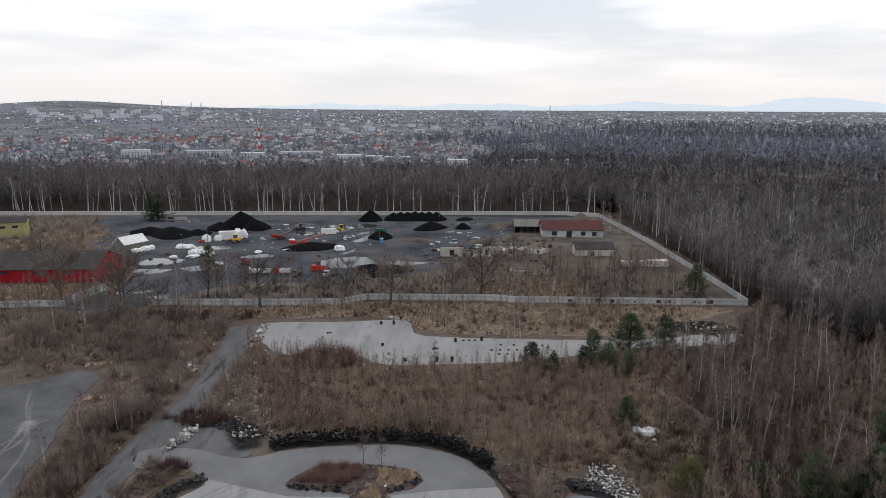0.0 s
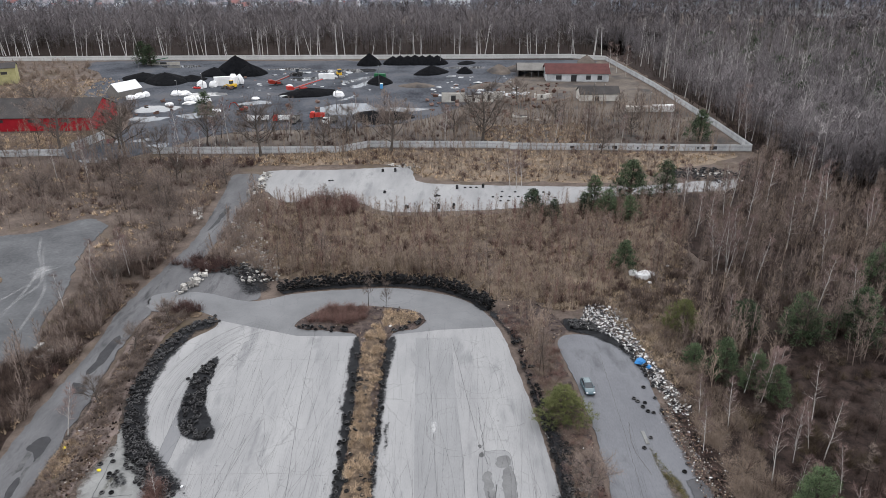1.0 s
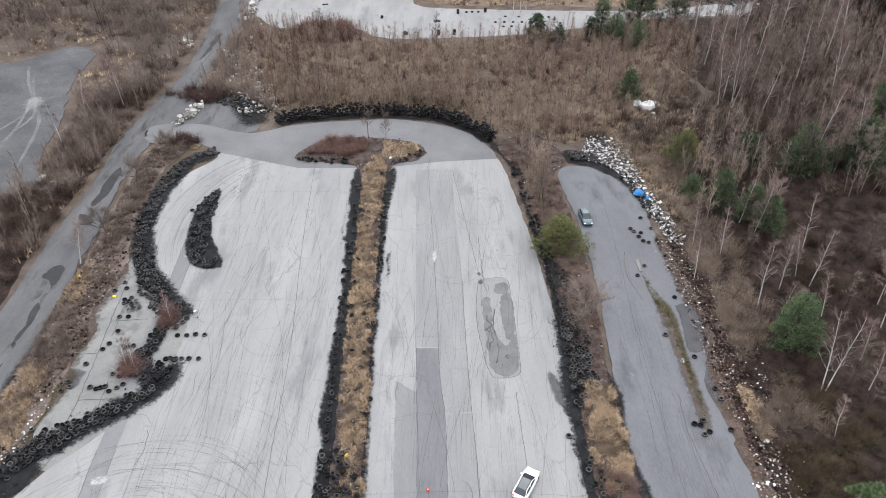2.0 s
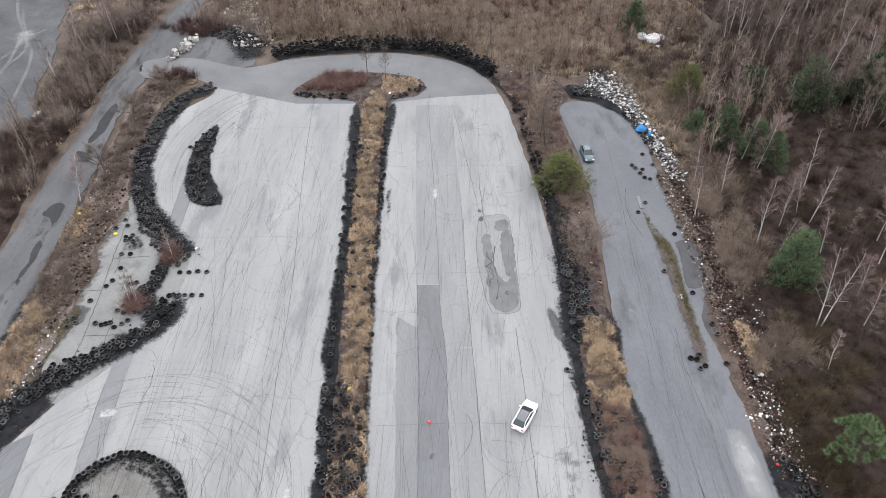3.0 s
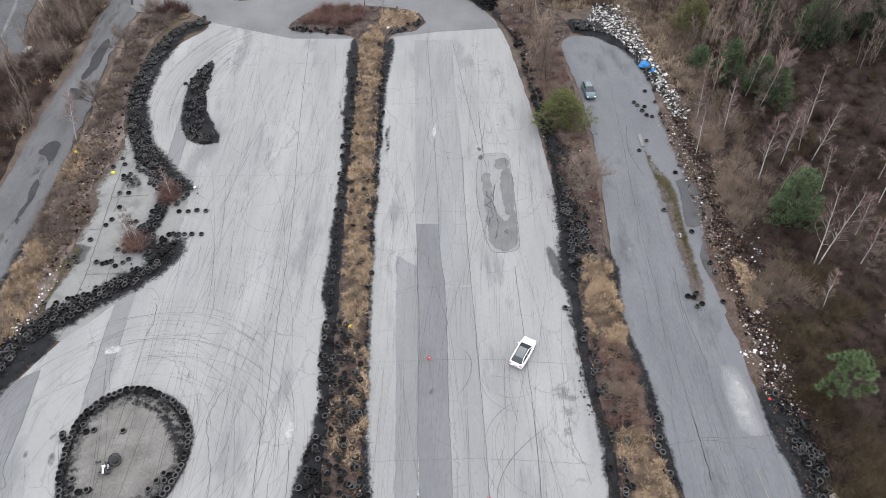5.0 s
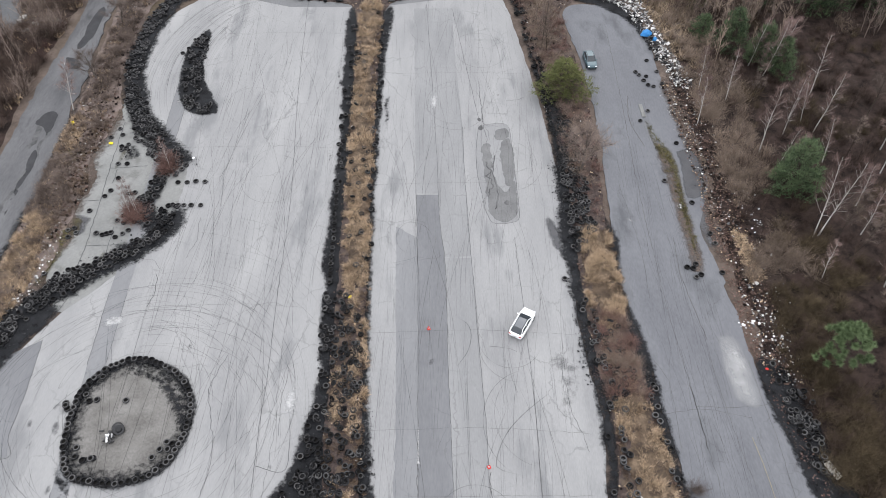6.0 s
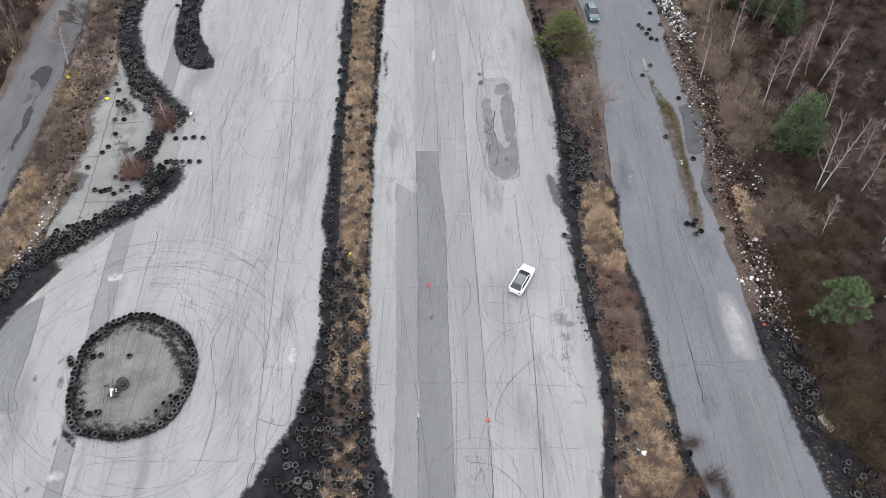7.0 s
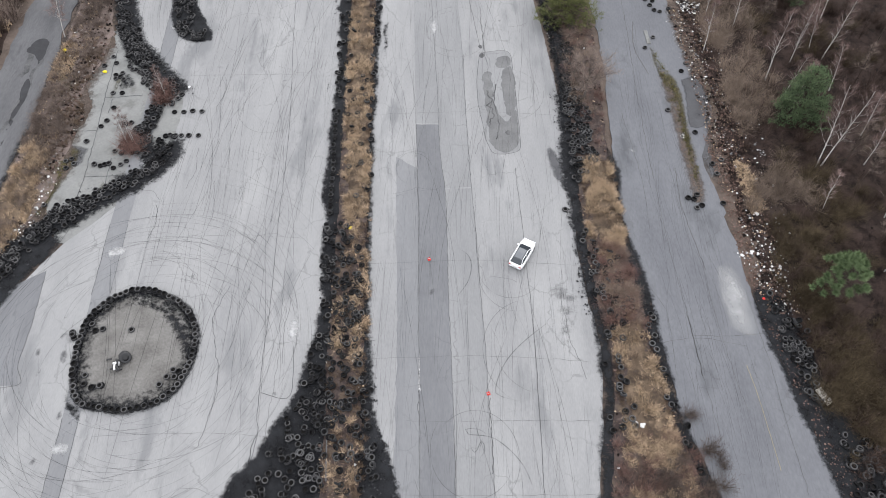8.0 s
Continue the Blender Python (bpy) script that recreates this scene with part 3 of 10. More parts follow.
M_MACHINE_ORANGE = mat("orange_machine_paint", (0.30, 0.03, 0.02), (0.44, 0.055, 0.032), rough=0.5, scale=0.6, fine=5.0, bump=0.1)
M_MACHINE_YELLOW = mat("yellow_machine_paint", (0.46, 0.28, 0.02), (0.66, 0.42, 0.05), rough=0.5, scale=0.6, fine=5.0, bump=0.1)
M_MACHINE_GREEN = mat("green_machine_paint", (0.02, 0.13, 0.06), (0.05, 0.24, 0.11), rough=0.5, scale=0.6, fine=5.0, bump=0.1)
M_BLUE = mat("blue_plastic_drum", (0.06, 0.25, 0.5), (0.12, 0.36, 0.62), rough=0.4, scale=1.0, fine=4.0, bump=0.1)
M_CAR_WHITE = plain("white_car_paint", (0.86, 0.86, 0.87), 0.25, coat=0.6)
M_CAR_BLUE = plain("grey_blue_car_paint", (0.055, 0.095, 0.115), 0.35, metal=0.2, coat=0.3)
M_GLASS = plain("dark_car_glass", (0.035, 0.042, 0.05), 0.06)
M_ROOFGLASS = plain("black_glass_roof", (0.10, 0.11, 0.125), 0.15)
M_LAMP_RED = plain("red_lamp_lens", (0.35, 0.02, 0.02), 0.2)
M_LAMP_CLEAR = plain("clear_lamp_lens", (0.7, 0.72, 0.75), 0.1)
M_RIM = plain("alloy_rim", (0.42, 0.43, 0.45), 0.35, metal=0.8)
M_TYRE = plain("car_tyre", (0.02, 0.02, 0.022), 0.8)
M_WATER = plain("puddle_water", (0.045, 0.047, 0.05), 0.03)
# houses, grey roofs and blocks carry distance haze as a bluish tint
M_HOUSE = mat("rendered_house_walls", (0.25, 0.255, 0.27), (0.78, 0.79, 0.82), scale=0.02, fine=0.5, bump=0, island=1.3, thing_random=0.9)
M_ROOFS = mat("tiled_roofs", (0.14, 0.145, 0.165), (0.35, 0.32, 0.34), scale=0.02, fine=0.5, bump=0, island=1.2, thing_random=0.9, far=True)
M_ROOFS_RED = mat("red_tiled_roofs", (0.21, 0.10, 0.098), (0.32, 0.160, 0.150), scale=0.02, fine=0.5, bump=0, island=0.8, thing_random=0.8, far=True)
M_BLOCK = mat("apartment_block_walls", (0.40, 0.425, 0.47), (0.66, 0.68, 0.72), scale=0.02, fine=0.5, bump=0, island=0.8)
M_SCRUB_FLOOR = mat("straw_and_leaf_floor", (0.13, 0.10, 0.08), (0.46, 0.36, 0.27), scale=0.22, fine=2.2, bump=0.8, bump_distance=0.3, contrast=0.6,
                    third=(0.13, 0.10, 0.085), third_at=0.56, third_scale=0.05)
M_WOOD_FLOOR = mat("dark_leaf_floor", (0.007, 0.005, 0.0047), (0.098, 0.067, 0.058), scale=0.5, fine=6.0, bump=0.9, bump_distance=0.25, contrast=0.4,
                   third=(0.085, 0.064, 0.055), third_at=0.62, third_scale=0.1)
M_RING_FLOOR = mat("stained_ring_floor", (0.15, 0.142, 0.134), (0.37, 0.358, 0.343), rough=0.9, scale=0.3, fine=4.0, bump=0.3, third=(0.26, 0.25, 0.235), third_at=0.62, third_scale=0.45, cracks=0.5)
M_STRAW_MAT = mat("matted_straw", (0.07, 0.050, 0.039), (0.36, 0.265, 0.185), scale=0.9, fine=7.0, bump=1.0, bump_distance=0.15, contrast=0.6,
                  third=(0.10, 0.074, 0.056), third_at=0.54, third_scale=0.7)
# near-black fill of the tyre hollows, standing in for their shade
M_HOLE_SHADE = mat("shaded_tyre_hollow", (0.010, 0.010, 0.010), (0.030, 0.028, 0.026), bump=0.2)
# cool blue-grey put into the land colour for distance haze
M_TOWN_LAND = mat("hazed_town_land", (0.11, 0.122, 0.15), (0.27, 0.29, 0.335), scale=0.01, fine=0.06, bump=0, third=(0.12, 0.125, 0.115), third_at=0.55, third_scale=0.004, far=True)

# ---- the land: one sheet to the horizon, nearly level, rising to low hills far off ----
def smooth(a, b, x):
    t = np.clip((x - a) / (b - a), 0, 1)
    return t * t * (3 - 2 * t)


def land(x, y):
    """Height of the country at a place."""
    x, y = np.asarray(x, float), np.asarray(y, float)
    r = np.hypot(x, y)
    az = np.degrees(np.arctan2(x, np.maximum(y, 1)))
    far = 46 * smooth(1500, 4900, r)
    hill = 34 * np.exp(-((az + 27.5) / 5.5) ** 2) * smooth(3300, 4700, r) + 16 * np.exp(-((az + 24) / 12) ** 2) * smooth(2000, 4500, r)
    return far + hill - 0.08


g_ax = np.sinh(np.linspace(-1, 1, 181) * 5.2) / np.sinh(5.2) * 4900
gx, gy = np.meshgrid(g_ax, g_ax + 0.0)
gz = land(gx, gy)
gz = gz - 0.12 * (0.5 + 0.5 * np.sin(gx * 0.11 + 1.3 * np.sin(gy * 0.07)) * np.sin(gy * 0.13))
n_g = len(g_ax)
gi = (np.arange(n_g - 1)[:, None] * n_g + np.arange(n_g - 1)[None, :]).ravel()
solo("ground", Geo().add(np.column_stack([gx.ravel(), gy.ravel(), gz.ravel()]), np.stack([gi, gi + 1, gi + n_g + 1, gi + n_g], 1)), M_EARTH,
     "brown winter soil with leaf litter and dead grass", "ground", kind="structure", smooth=True)

# gardens, streets and fields of the built-up plain, a thin sheet over the soil, haze blue in its colour
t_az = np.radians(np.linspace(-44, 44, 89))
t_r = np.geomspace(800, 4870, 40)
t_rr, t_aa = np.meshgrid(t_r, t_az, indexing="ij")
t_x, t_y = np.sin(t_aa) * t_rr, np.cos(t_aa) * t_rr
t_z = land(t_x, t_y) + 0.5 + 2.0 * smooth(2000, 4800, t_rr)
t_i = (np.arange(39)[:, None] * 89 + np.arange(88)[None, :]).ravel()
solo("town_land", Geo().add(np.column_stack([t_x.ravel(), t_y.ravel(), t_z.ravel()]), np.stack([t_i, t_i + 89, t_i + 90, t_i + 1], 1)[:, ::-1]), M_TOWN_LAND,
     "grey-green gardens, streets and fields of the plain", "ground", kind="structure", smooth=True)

# far mountains beyond the plain, distance haze put into pale colour and emission
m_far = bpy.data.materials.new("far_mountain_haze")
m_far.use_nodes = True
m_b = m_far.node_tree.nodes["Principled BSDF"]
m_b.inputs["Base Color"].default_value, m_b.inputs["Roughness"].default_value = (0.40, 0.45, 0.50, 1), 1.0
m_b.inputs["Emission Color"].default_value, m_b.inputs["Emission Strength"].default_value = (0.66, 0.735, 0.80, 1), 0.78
az = np.radians(np.linspace(-60, 60, 361))
deg = np.degrees(az)
ridge = 84 + 8 * np.sin(deg * 0.5) + 5 * np.sin(deg * 1.3 + 1) + 3 * np.sin(deg * 3.1)
ridge = ridge + 34 * np.exp(-((deg - 26.5) / 2.4) ** 2) + 18 * np.exp(-((deg - 29) / 6) ** 2) + 14 * np.exp(-((deg - 15) / 4) ** 2) - 16 * smooth(-5, -20, deg)
R_FAR = 4890
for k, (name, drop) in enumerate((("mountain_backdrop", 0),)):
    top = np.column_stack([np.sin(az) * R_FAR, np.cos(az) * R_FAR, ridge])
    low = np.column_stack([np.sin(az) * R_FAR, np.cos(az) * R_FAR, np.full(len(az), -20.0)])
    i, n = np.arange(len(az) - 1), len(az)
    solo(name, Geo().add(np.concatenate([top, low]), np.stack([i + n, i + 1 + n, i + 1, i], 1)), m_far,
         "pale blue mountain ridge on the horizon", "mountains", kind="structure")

# ---- outlines of the paved areas, seen from above ----
TRACK = spline([(-58, 30), (-52, 39), (-47, 49), (-41.7, 55.5), (-37, 62), (-36.6, 69), (-37.4, 76), (-43, 83), (-47, 90), (-49.6, 97.7), (-50.4, 106),
                (-49.7, 115), (-44.8, 123.5), (-50, 128.5), (-60, 129), (-62, 136), (-52, 137), (-41, 133), (-32, 136.4), (-22.6, 138.2), (-10.4, 139), (-0.6, 136.3),
                (5.3, 132.4), (8.6, 127.5), (11.4, 118.5), (13.1, 106.6), (14.5, 94.6), (15.6, 82), (16.3, 71), (15.9, 58), (16, 46), (16.9, 37),
                (16.5, 30), (15, 20), (13, 5), (12, -15), (-72, -15), (-70, 12)], True, 0.8)
POCKET = spline([(-50.8, 91), (-49.8, 88), (-50.7, 83.7), (-51.9, 79), (-49.6, 73.8), (-50.2, 67.7), (-49.2, 63.8), (-51.3, 61.6), (-51.2, 58), (-49.5, 54.5), (-46, 50), (-40, 57), (-35.6, 64), (-36, 72), (-37, 77), (-44, 86), (-48, 91)], True, 0.4)
LANE = spline([(21.7, 117), (22.8, 102), (23.4, 86), (22.6, 70), (22.0, 54), (23.2, 44.5), (23.9, 35), (24.3, 28), (26, 22), (28, 10), (28, -10), (52, -10), (43, 8), (38.6, 20.8),
               (36.6, 31.5), (35.2, 40), (35.0, 50), (34.4, 54.6), (31.6, 55.4), (30.8, 59.5), (30.9, 67.5), (30.8, 75.4), (30.6, 82.7), (30.6, 88), (32.6, 91), (35.0, 94.4), (35.4, 103.8), (34.3, 113.4), (31.8, 117.1), (26.8, 119.1)], True, 0.8)
ROAD = spline([(-58, 40), (-57.2, 60), (-57.2, 72), (-58.2, 87), (-58.6, 96), (-60, 108.6), (-60.5, 123), (-58.3, 147.6), (-57.3, 165), (-57.5, 190), (-57, 207), (-58, 218), (-62, 222), (-68, 220),
               (-66.5, 205), (-64.5, 185), (-63.6, 165), (-65.2, 146), (-66.6, 130), (-65.5, 112.5), (-65.8, 95), (-65, 79), (-64.6, 60), (-66, 40)], True, 1.0)
YARD = spline([(-150, 172), (-111, 170), (-98, 181), (-90, 176), (-88.7, 161), (-83, 140), (-80, 124), (-76.5, 113), (-84, 106), (-110, 104), (-160, 110)], True, 1.2)
FAR_TRACK = spline([(-58, 224), (-34, 226.4), (-13, 229), (-10, 220), (-7.5, 213.5), (3, 210.8), (42.9, 208.5), (66, 210), (88, 216), (97, 214), (84, 205), (62, 202), (35, 193.4),
                    (13.8, 188.4), (-14.5, 187), (-24.8, 194), (-37.5, 196), (-46, 195), (-54.6, 206)], True, 1.0)
COALYARD = spline([(-215, 452), (-100, 456), (80, 459), (84, 440), (60, 425), (36, 392), (22, 352), (-5, 303), (-33, 284), (-83, 276), (-104, 250), (-118, 238), (-146, 248), (-128, 268), (-140, 315), (-175, 350), (-190, 400)], True, 4.0)
RUINS = spline([(-104, 248), (-60, 250), (16, 257), (106, 251), (106, 280), (104, 369), (98, 452), (82, 456), (60, 425), (36, 392), (22, 352), (-5, 303), (-33, 284), (-83, 276)], True, 4.0)
STRIP = spline([(-29, 121.5), (-28.4, 126), (-23.4, 130.5), (-14.3, 131), (-6, 128.8), (-3.6, 124.5), (-6, 121), (-9.9, 119.5), (-10.9, 111), (-10.4, 87), (-9.9, 64), (-9.5, 52.6), (-8.9, 37), (-8.5, 27),
                (-8.2, 18), (-8, 0), (-8, -15), (-12.4, -15), (-12.4, 8), (-12.6, 20), (-13.0, 30), (-13.3, 41.4), (-13.6, 53), (-14.0, 64), (-14.4, 84), (-15.2, 102), (-16.4, 117), (-19.5, 120)], True, 0.8)
SEPAR = spline([(10.6, 127), (13.6, 118), (14.3, 107), (15.6, 95), (16.6, 82), (17.1, 71), (16.8, 58), (16.9, 46), (17.7, 37), (17.4, 30), (16, 20), (14.5, 5), (14, -15), (27, -15), (26.5, 8),
                (25, 22), (23.6, 29), (23.0, 36), (22.4, 44), (21.3, 54), (21.9, 70), (22.6, 86), (22.0, 102), (21.0, 116), (24, 122), (18, 133)], True, 0.8)

RING = [(-32.6, 28.8), (-35.8, 28.9), (-38.6, 29.9), (-39.9, 32.8), (-40.4, 36.7), (-39.8, 40.2), (-37.6, 42.6), (-34.9, 43.4), (-31.6, 42.4), (-29.0, 40.3), (-27.6, 37.2), (-27.7, 33.6), (-29.2, 30.4)]
solo("track", slab(ragged(TRACK, 0.25), 0.0), M_TRACK, "pale worn tarmac drift track with tyre marks", "track", kind="structure")
solo("pavement", slab(ragged(ragged(POCKET, 0.5, 0.5, seed=3.0), 0.3, 1.7, seed=3.5), -0.012), M_POCKET, "cracked pale concrete apron strewn with tyres", "pavement", kind="structure")
solo("apron", slab(ragged(spline([(-61, 130), (-58.5, 146), (-55.5, 151), (-50, 151), (-46, 146), (-40.5, 139), (-39.5, 134), (-46, 131.5), (-54, 130)], True, 0.8), 0.6, seed=34.0), -0.006), M_ROAD, "grey broken tarmac mouth between road and track", "pavement", kind="structure")
solo("lane", slab(ragged(LANE, 0.35, seed=5.0), 0.0), M_LANE, "grey cracked tarmac lane beside the wood", "lane", kind="structure")
solo("shoulder", slab(ragged(spline([(29.6, 88), (32.4, 92), (35.4, 94.4), (35.9, 86.8), (36.2, 80), (37.2, 74), (36.2, 69.4), (34.8, 66), (33.9, 63), (34.6, 57.3), (34.6, 54.0), (31.0, 55.0), (30.2, 62), (30.2, 70.6), (29.9, 79)], True, 0.8), 0.25, seed=33.0), -0.008), M_LANE, "damp broken tarmac shoulder with moss", "pavement", kind="structure")
solo("road", slab(ragged(ROAD, 0.6, seed=7.0), -0.008), M_ROAD, "narrow worn grey asphalt road with dark patches", "road", kind="structure")
solo("gravel_yard", slab(ragged(YARD, 1.0, seed=8.0), -0.02), M_CINDER, "dark gravel yard with pale tracks", "yard", kind="structure")
solo("far_track", slab(ragged(FAR_TRACK, 0.6, seed=9.0), 0.0), M_TRACK, "pale tarmac strip of a second track", "track", kind="structure")
solo("coal_yard", slab(ragged(COALYARD, 2.0, 0.1, seed=10.0), 0.02, 0.2), M_COALYARD, "black coal-dusted yard ground", "yard", kind="structure")
solo("derelict_yard", slab(ragged(RUINS, 1.5, 0.1, seed=11.0), -0.02, 0.2), M_RUINYARD, "brown derelict yard ground inside the fence", "yard", kind="structure")
solo("median", mound(ragged(STRIP, 0.3, seed=12.0), 0.22, 0.8, 0.12, 1.2, -0.03), M_SOIL, "grassy soil strip between the two straights", "verge", kind="structure")
solo("verge", mound(ragged(SEPAR, 0.3, seed=13.0), 0.25, 0.8, 0.12, 1.2, -0.03), M_SOIL, "soil verge with dead grass between track and lane", "verge", kind="structure")
SCRUB_FLOOR = spline([(-37, 143), (-22, 143.5), (-8, 144), (4, 140), (10, 132), (18, 135), (24, 128), (40, 138), (58, 156), (66, 194), (60, 199), (35, 191), (13.8, 186), (-14.5, 184.5), (-26, 191.5), (-38, 195), (-48, 193), (-55, 200), (-56, 178), (-55, 152), (-44, 150)], True, 2.0)
WOOD_FLOOR = spline([(36.6, 98), (42, 112), (46, 126), (60, 150), (90, 150), (110, 120), (90, 60), (80, 8), (44, 8), (41, 22), (38.6, 34), (36.6, 46), (36.2, 62), (37.4, 80)], True, 2.0)
solo("scrub_floor", mound(ragged(SCRUB_FLOOR, 1.5, 0.15, seed=20.0), 0.25, 2.5, 0.15, 4.0, -0.2), M_SCRUB_FLOOR, "straw-coloured grass and leaf floor of the scrub", "ground", kind="structure", smooth=True)
BRUSH_FLOOR = spline([(-67.6, 52), (-67.6, 96), (-67.6, 131), (-77, 127), (-75.6, 113), (-88, 104), (-110, 100), (-112, 52)], True, 2.0)
solo("brush_floor", mound(ragged(BRUSH_FLOOR, 1.0, 0.2, seed=24.0), 0.25, 2.0, 0.2, 2.0, -0.2), M_WOOD_FLOOR, "dark red-brown leaf floor under the roadside brush", "ground", kind="structure", smooth=True)
ROADSIDE_SOIL = spline([(-56.6, 46), (-56.8, 60), (-57.0, 76), (-57.8, 90), (-59.2, 110), (-59.6, 127), (-51.5, 128), (-53.6, 118), (-53.2, 100), (-51.0, 91), (-50.2, 84), (-51.6, 77), (-50.2, 65.5), (-50.4, 56), (-54.5, 50), (-59, 44), (-60.5, 45)], True, 0.8)
solo("roadside_soil", mound(ragged(ROADSIDE_SOIL, 0.45, seed=23.0), 0.16, 0.9, 0.14, 1.0, -0.03), M_SOIL_PALE, "brown littered soil between road and tyre bank", "verge", kind="structure")
for k, pts in enumerate(([(112, 236), (118, 300), (114, 380), (112, 476), (130, 640), (420, 660), (420, 420), (240, 250), (165, 246)], [(-430, 476), (-250, 470), (-100, 471), (108, 471), (124, 640), (-520, 640)], [(60, 154), (64, 196), (90, 206), (106, 238), (164, 248), (150, 200), (112, 130), (90, 148)])):
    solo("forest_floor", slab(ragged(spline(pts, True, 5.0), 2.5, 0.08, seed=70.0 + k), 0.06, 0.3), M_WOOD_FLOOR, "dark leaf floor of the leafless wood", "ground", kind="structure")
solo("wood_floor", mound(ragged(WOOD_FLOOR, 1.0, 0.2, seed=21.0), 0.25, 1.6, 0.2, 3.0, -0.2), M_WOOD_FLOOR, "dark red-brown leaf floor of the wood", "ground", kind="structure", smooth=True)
FENCE_FLOOR = spline([(-58, 230), (-16, 232), (-7, 219), (4, 214), (60, 212), (72, 222), (106, 245), (60, 246), (16, 250), (-28, 251), (-60, 243)], True, 2.0)
solo("fence_verge", mound(ragged(FENCE_FLOOR, 1.0, 0.2, seed=22.0), 0.25, 2.5, 0.2, 3.0, -0.2), M_SCRUB_FLOOR, "dead grass verge before the fence", "ground", kind="structure", smooth=True)
for k, (pts, text) in enumerate((([(-15.4, 120), (-11.6, 119), (-11.6, 105), (-10.8, 89), (-10.3, 72), (-9.7, 56), (-10.6, 53.6), (-12.4, 54.6), (-13.7, 72), (-14.4, 89), (-14.9, 105)], "matted straw along the median"),
                               
                               ([(-11, 128), (-6, 127), (-4.6, 124.6), (-7, 122.6), (-11, 123)], "matted straw on the island"),
                               ([(19.0, 62.6), (21.2, 62.4), (21.6, 56), (21.1, 51), (19.6, 49.6), (17.9, 51), (17.8, 58.6)], "matted straw on the verge"), ([(18.9, 39), (21.6, 39.6), (22.8, 34), (23.2, 26), (21, 22.5), (18.8, 25), (18.6, 32)], "matted straw on the verge"),
                               ([(-56, 64), (-53.6, 65), (-52.4, 60), (-52.6, 53), (-55, 50), (-56.4, 57)], "matted straw by the road"),
                               ([(-75, 140), (-69, 142), (-67.8, 128), (-70, 118), (-74.6, 122)], "matted straw by the road"), ([(-57, 128), (-54, 130), (-49, 127.8), (-51, 125.8), (-55.6, 126)], "matted straw by the bend"),
                               ([(-105, 145), (-101, 145), (-99, 142), (-104, 141)], "yellowed grass patch in the gravel yard"))):
    solo("straw_patch", mound(ragged(ragged(spline(pts, True, 0.3), 0.7, 0.4, seed=40.0 + k), 0.3, 1.6, seed=60.0 + k), 0.26, 0.6, 0.14, 0.9, 0.04), M_STRAW_MAT, text, "grass", kind="structure")

# ---- the paving in detail: strips, patches, joints, cracks, marks and stains ----
track_ob = bpy.data.objects["track"]
lane_ob, pocket_ob, road_ob, yard_ob, far_ob = (bpy.data.objects[n] for n in ("lane", "pavement", "road", "gravel_yard", "far_track"))


def covered(me, values):
    a = me.attributes.new("cover", "FLOAT", "POINT")
    a.data.foreach_set("value", np.asarray(values, np.float32))
    return me


def film(name, outline, material, z, parent, reach=1.5, grid=0.7, fray=0.3, most=1.0, seed=0.0, rim=False):
    """A stain that thins out towards its frayed edge, or (rim) towards its middle."""
    o = ragged(spline(outline, True, 0.6) if len(outline) < 60 else outline, fray, seed=seed)
    g = mound(o, 0.0, grid, 0.0, 1.0, z)
    me = g.mesh(name, material)
    v = np.empty(len(me.vertices) * 3, np.float32)
    me.vertices.foreach_get("co", v)
    v = v.reshape(-1, 3)
    d = np.clip(edge_distance(o, v) / reach, 0, 1)
    covered(me, ((1 - d) if rim else d) * most)
    ob = new(name, me)
    ob.parent = parent
    return ob


def marks(name, lines, material, z, parent, width, cover=0.55):
    g, c = Geo(), []
    for line in lines:
        n = len(line)
        w = np.broadcast_to(width, (n,)) * np.clip(np.minimum(np.arange(n), np.arange(n)[::-1]) / max(2, n * 0.15), 0.25, 1)
        ribbon(line, w, z, 0, g)
        end = np.clip(np.minimum(np.arange(n), np.arange(n)[::-1]) / max(2, n * 0.25), 0, 1) * cover
        c += [end, end]
    me = g.mesh(name, material)
    covered(me, np.concatenate(c))
    ob = new(name, me)
    ob.parent = parent
    return ob


def wander(pts, amount=0.12, step=0.35, seed=0.0):
    return ragged(spline(pts, False, step), amount, 0.9, seed)


def plate(outline, material, z, parent, fray=0.07, seed=0.0, step=0.7):
    """A strip of tarmac laid within the paving, with straight but worn edges."""
    o = np.asarray(outline, float)
    line = np.concatenate([a + (b - a) * np.linspace(0, 1, max(2, int(np.hypot(*(b - a)) / step)), endpoint=False)[:, None] for a, b in zip(o, np.roll(o, -1, 0))])
    return part("tarmac_strip", slab(ragged(line, fray, 0.9, seed), z, 0.004), material, parent)


EDGE_A = [(-3.9, 70), (-3.6, 62), (-3.3, 53), (-2.8, 30.3), (-2.6, 22.6), (-2.5, -10)]
EDGE_B = [(-1.0, 76), (-0.7, 66), (0.0, 58.5), (0.2, 53), (0.4, 41.8), (0.7, 32.3), (0.9, 22.6), (1.1, -10)]
EDGE_C = [(2.8, 84.5), (2.9, 74), (3.4, 58.6), (3.7, 53), (4.0, 44), (4.4, 35.2), (4.5, 27.6), (4.7, 22.6), (5.0, -10)]
plate([(-6.4, 64), (-6.0, 53), (-5.3, 36), (-5.2, 26), (-5.0, -10)] + EDGE_A[:0:-1], M_TRACK_MID, 0.005, track_ob, 0.15, 1.0)
plate(EDGE_A + EDGE_B[:0:-1] + [(-0.8, 70)], M_TRACK_DARK, 0.006, track_ob, 0.08, 2.0)
plate(EDGE_B[2:] + EDGE_C[:1:-1], M_TRACK_SLIGHT, 0.0085, track_ob, 0.05, 3.0)
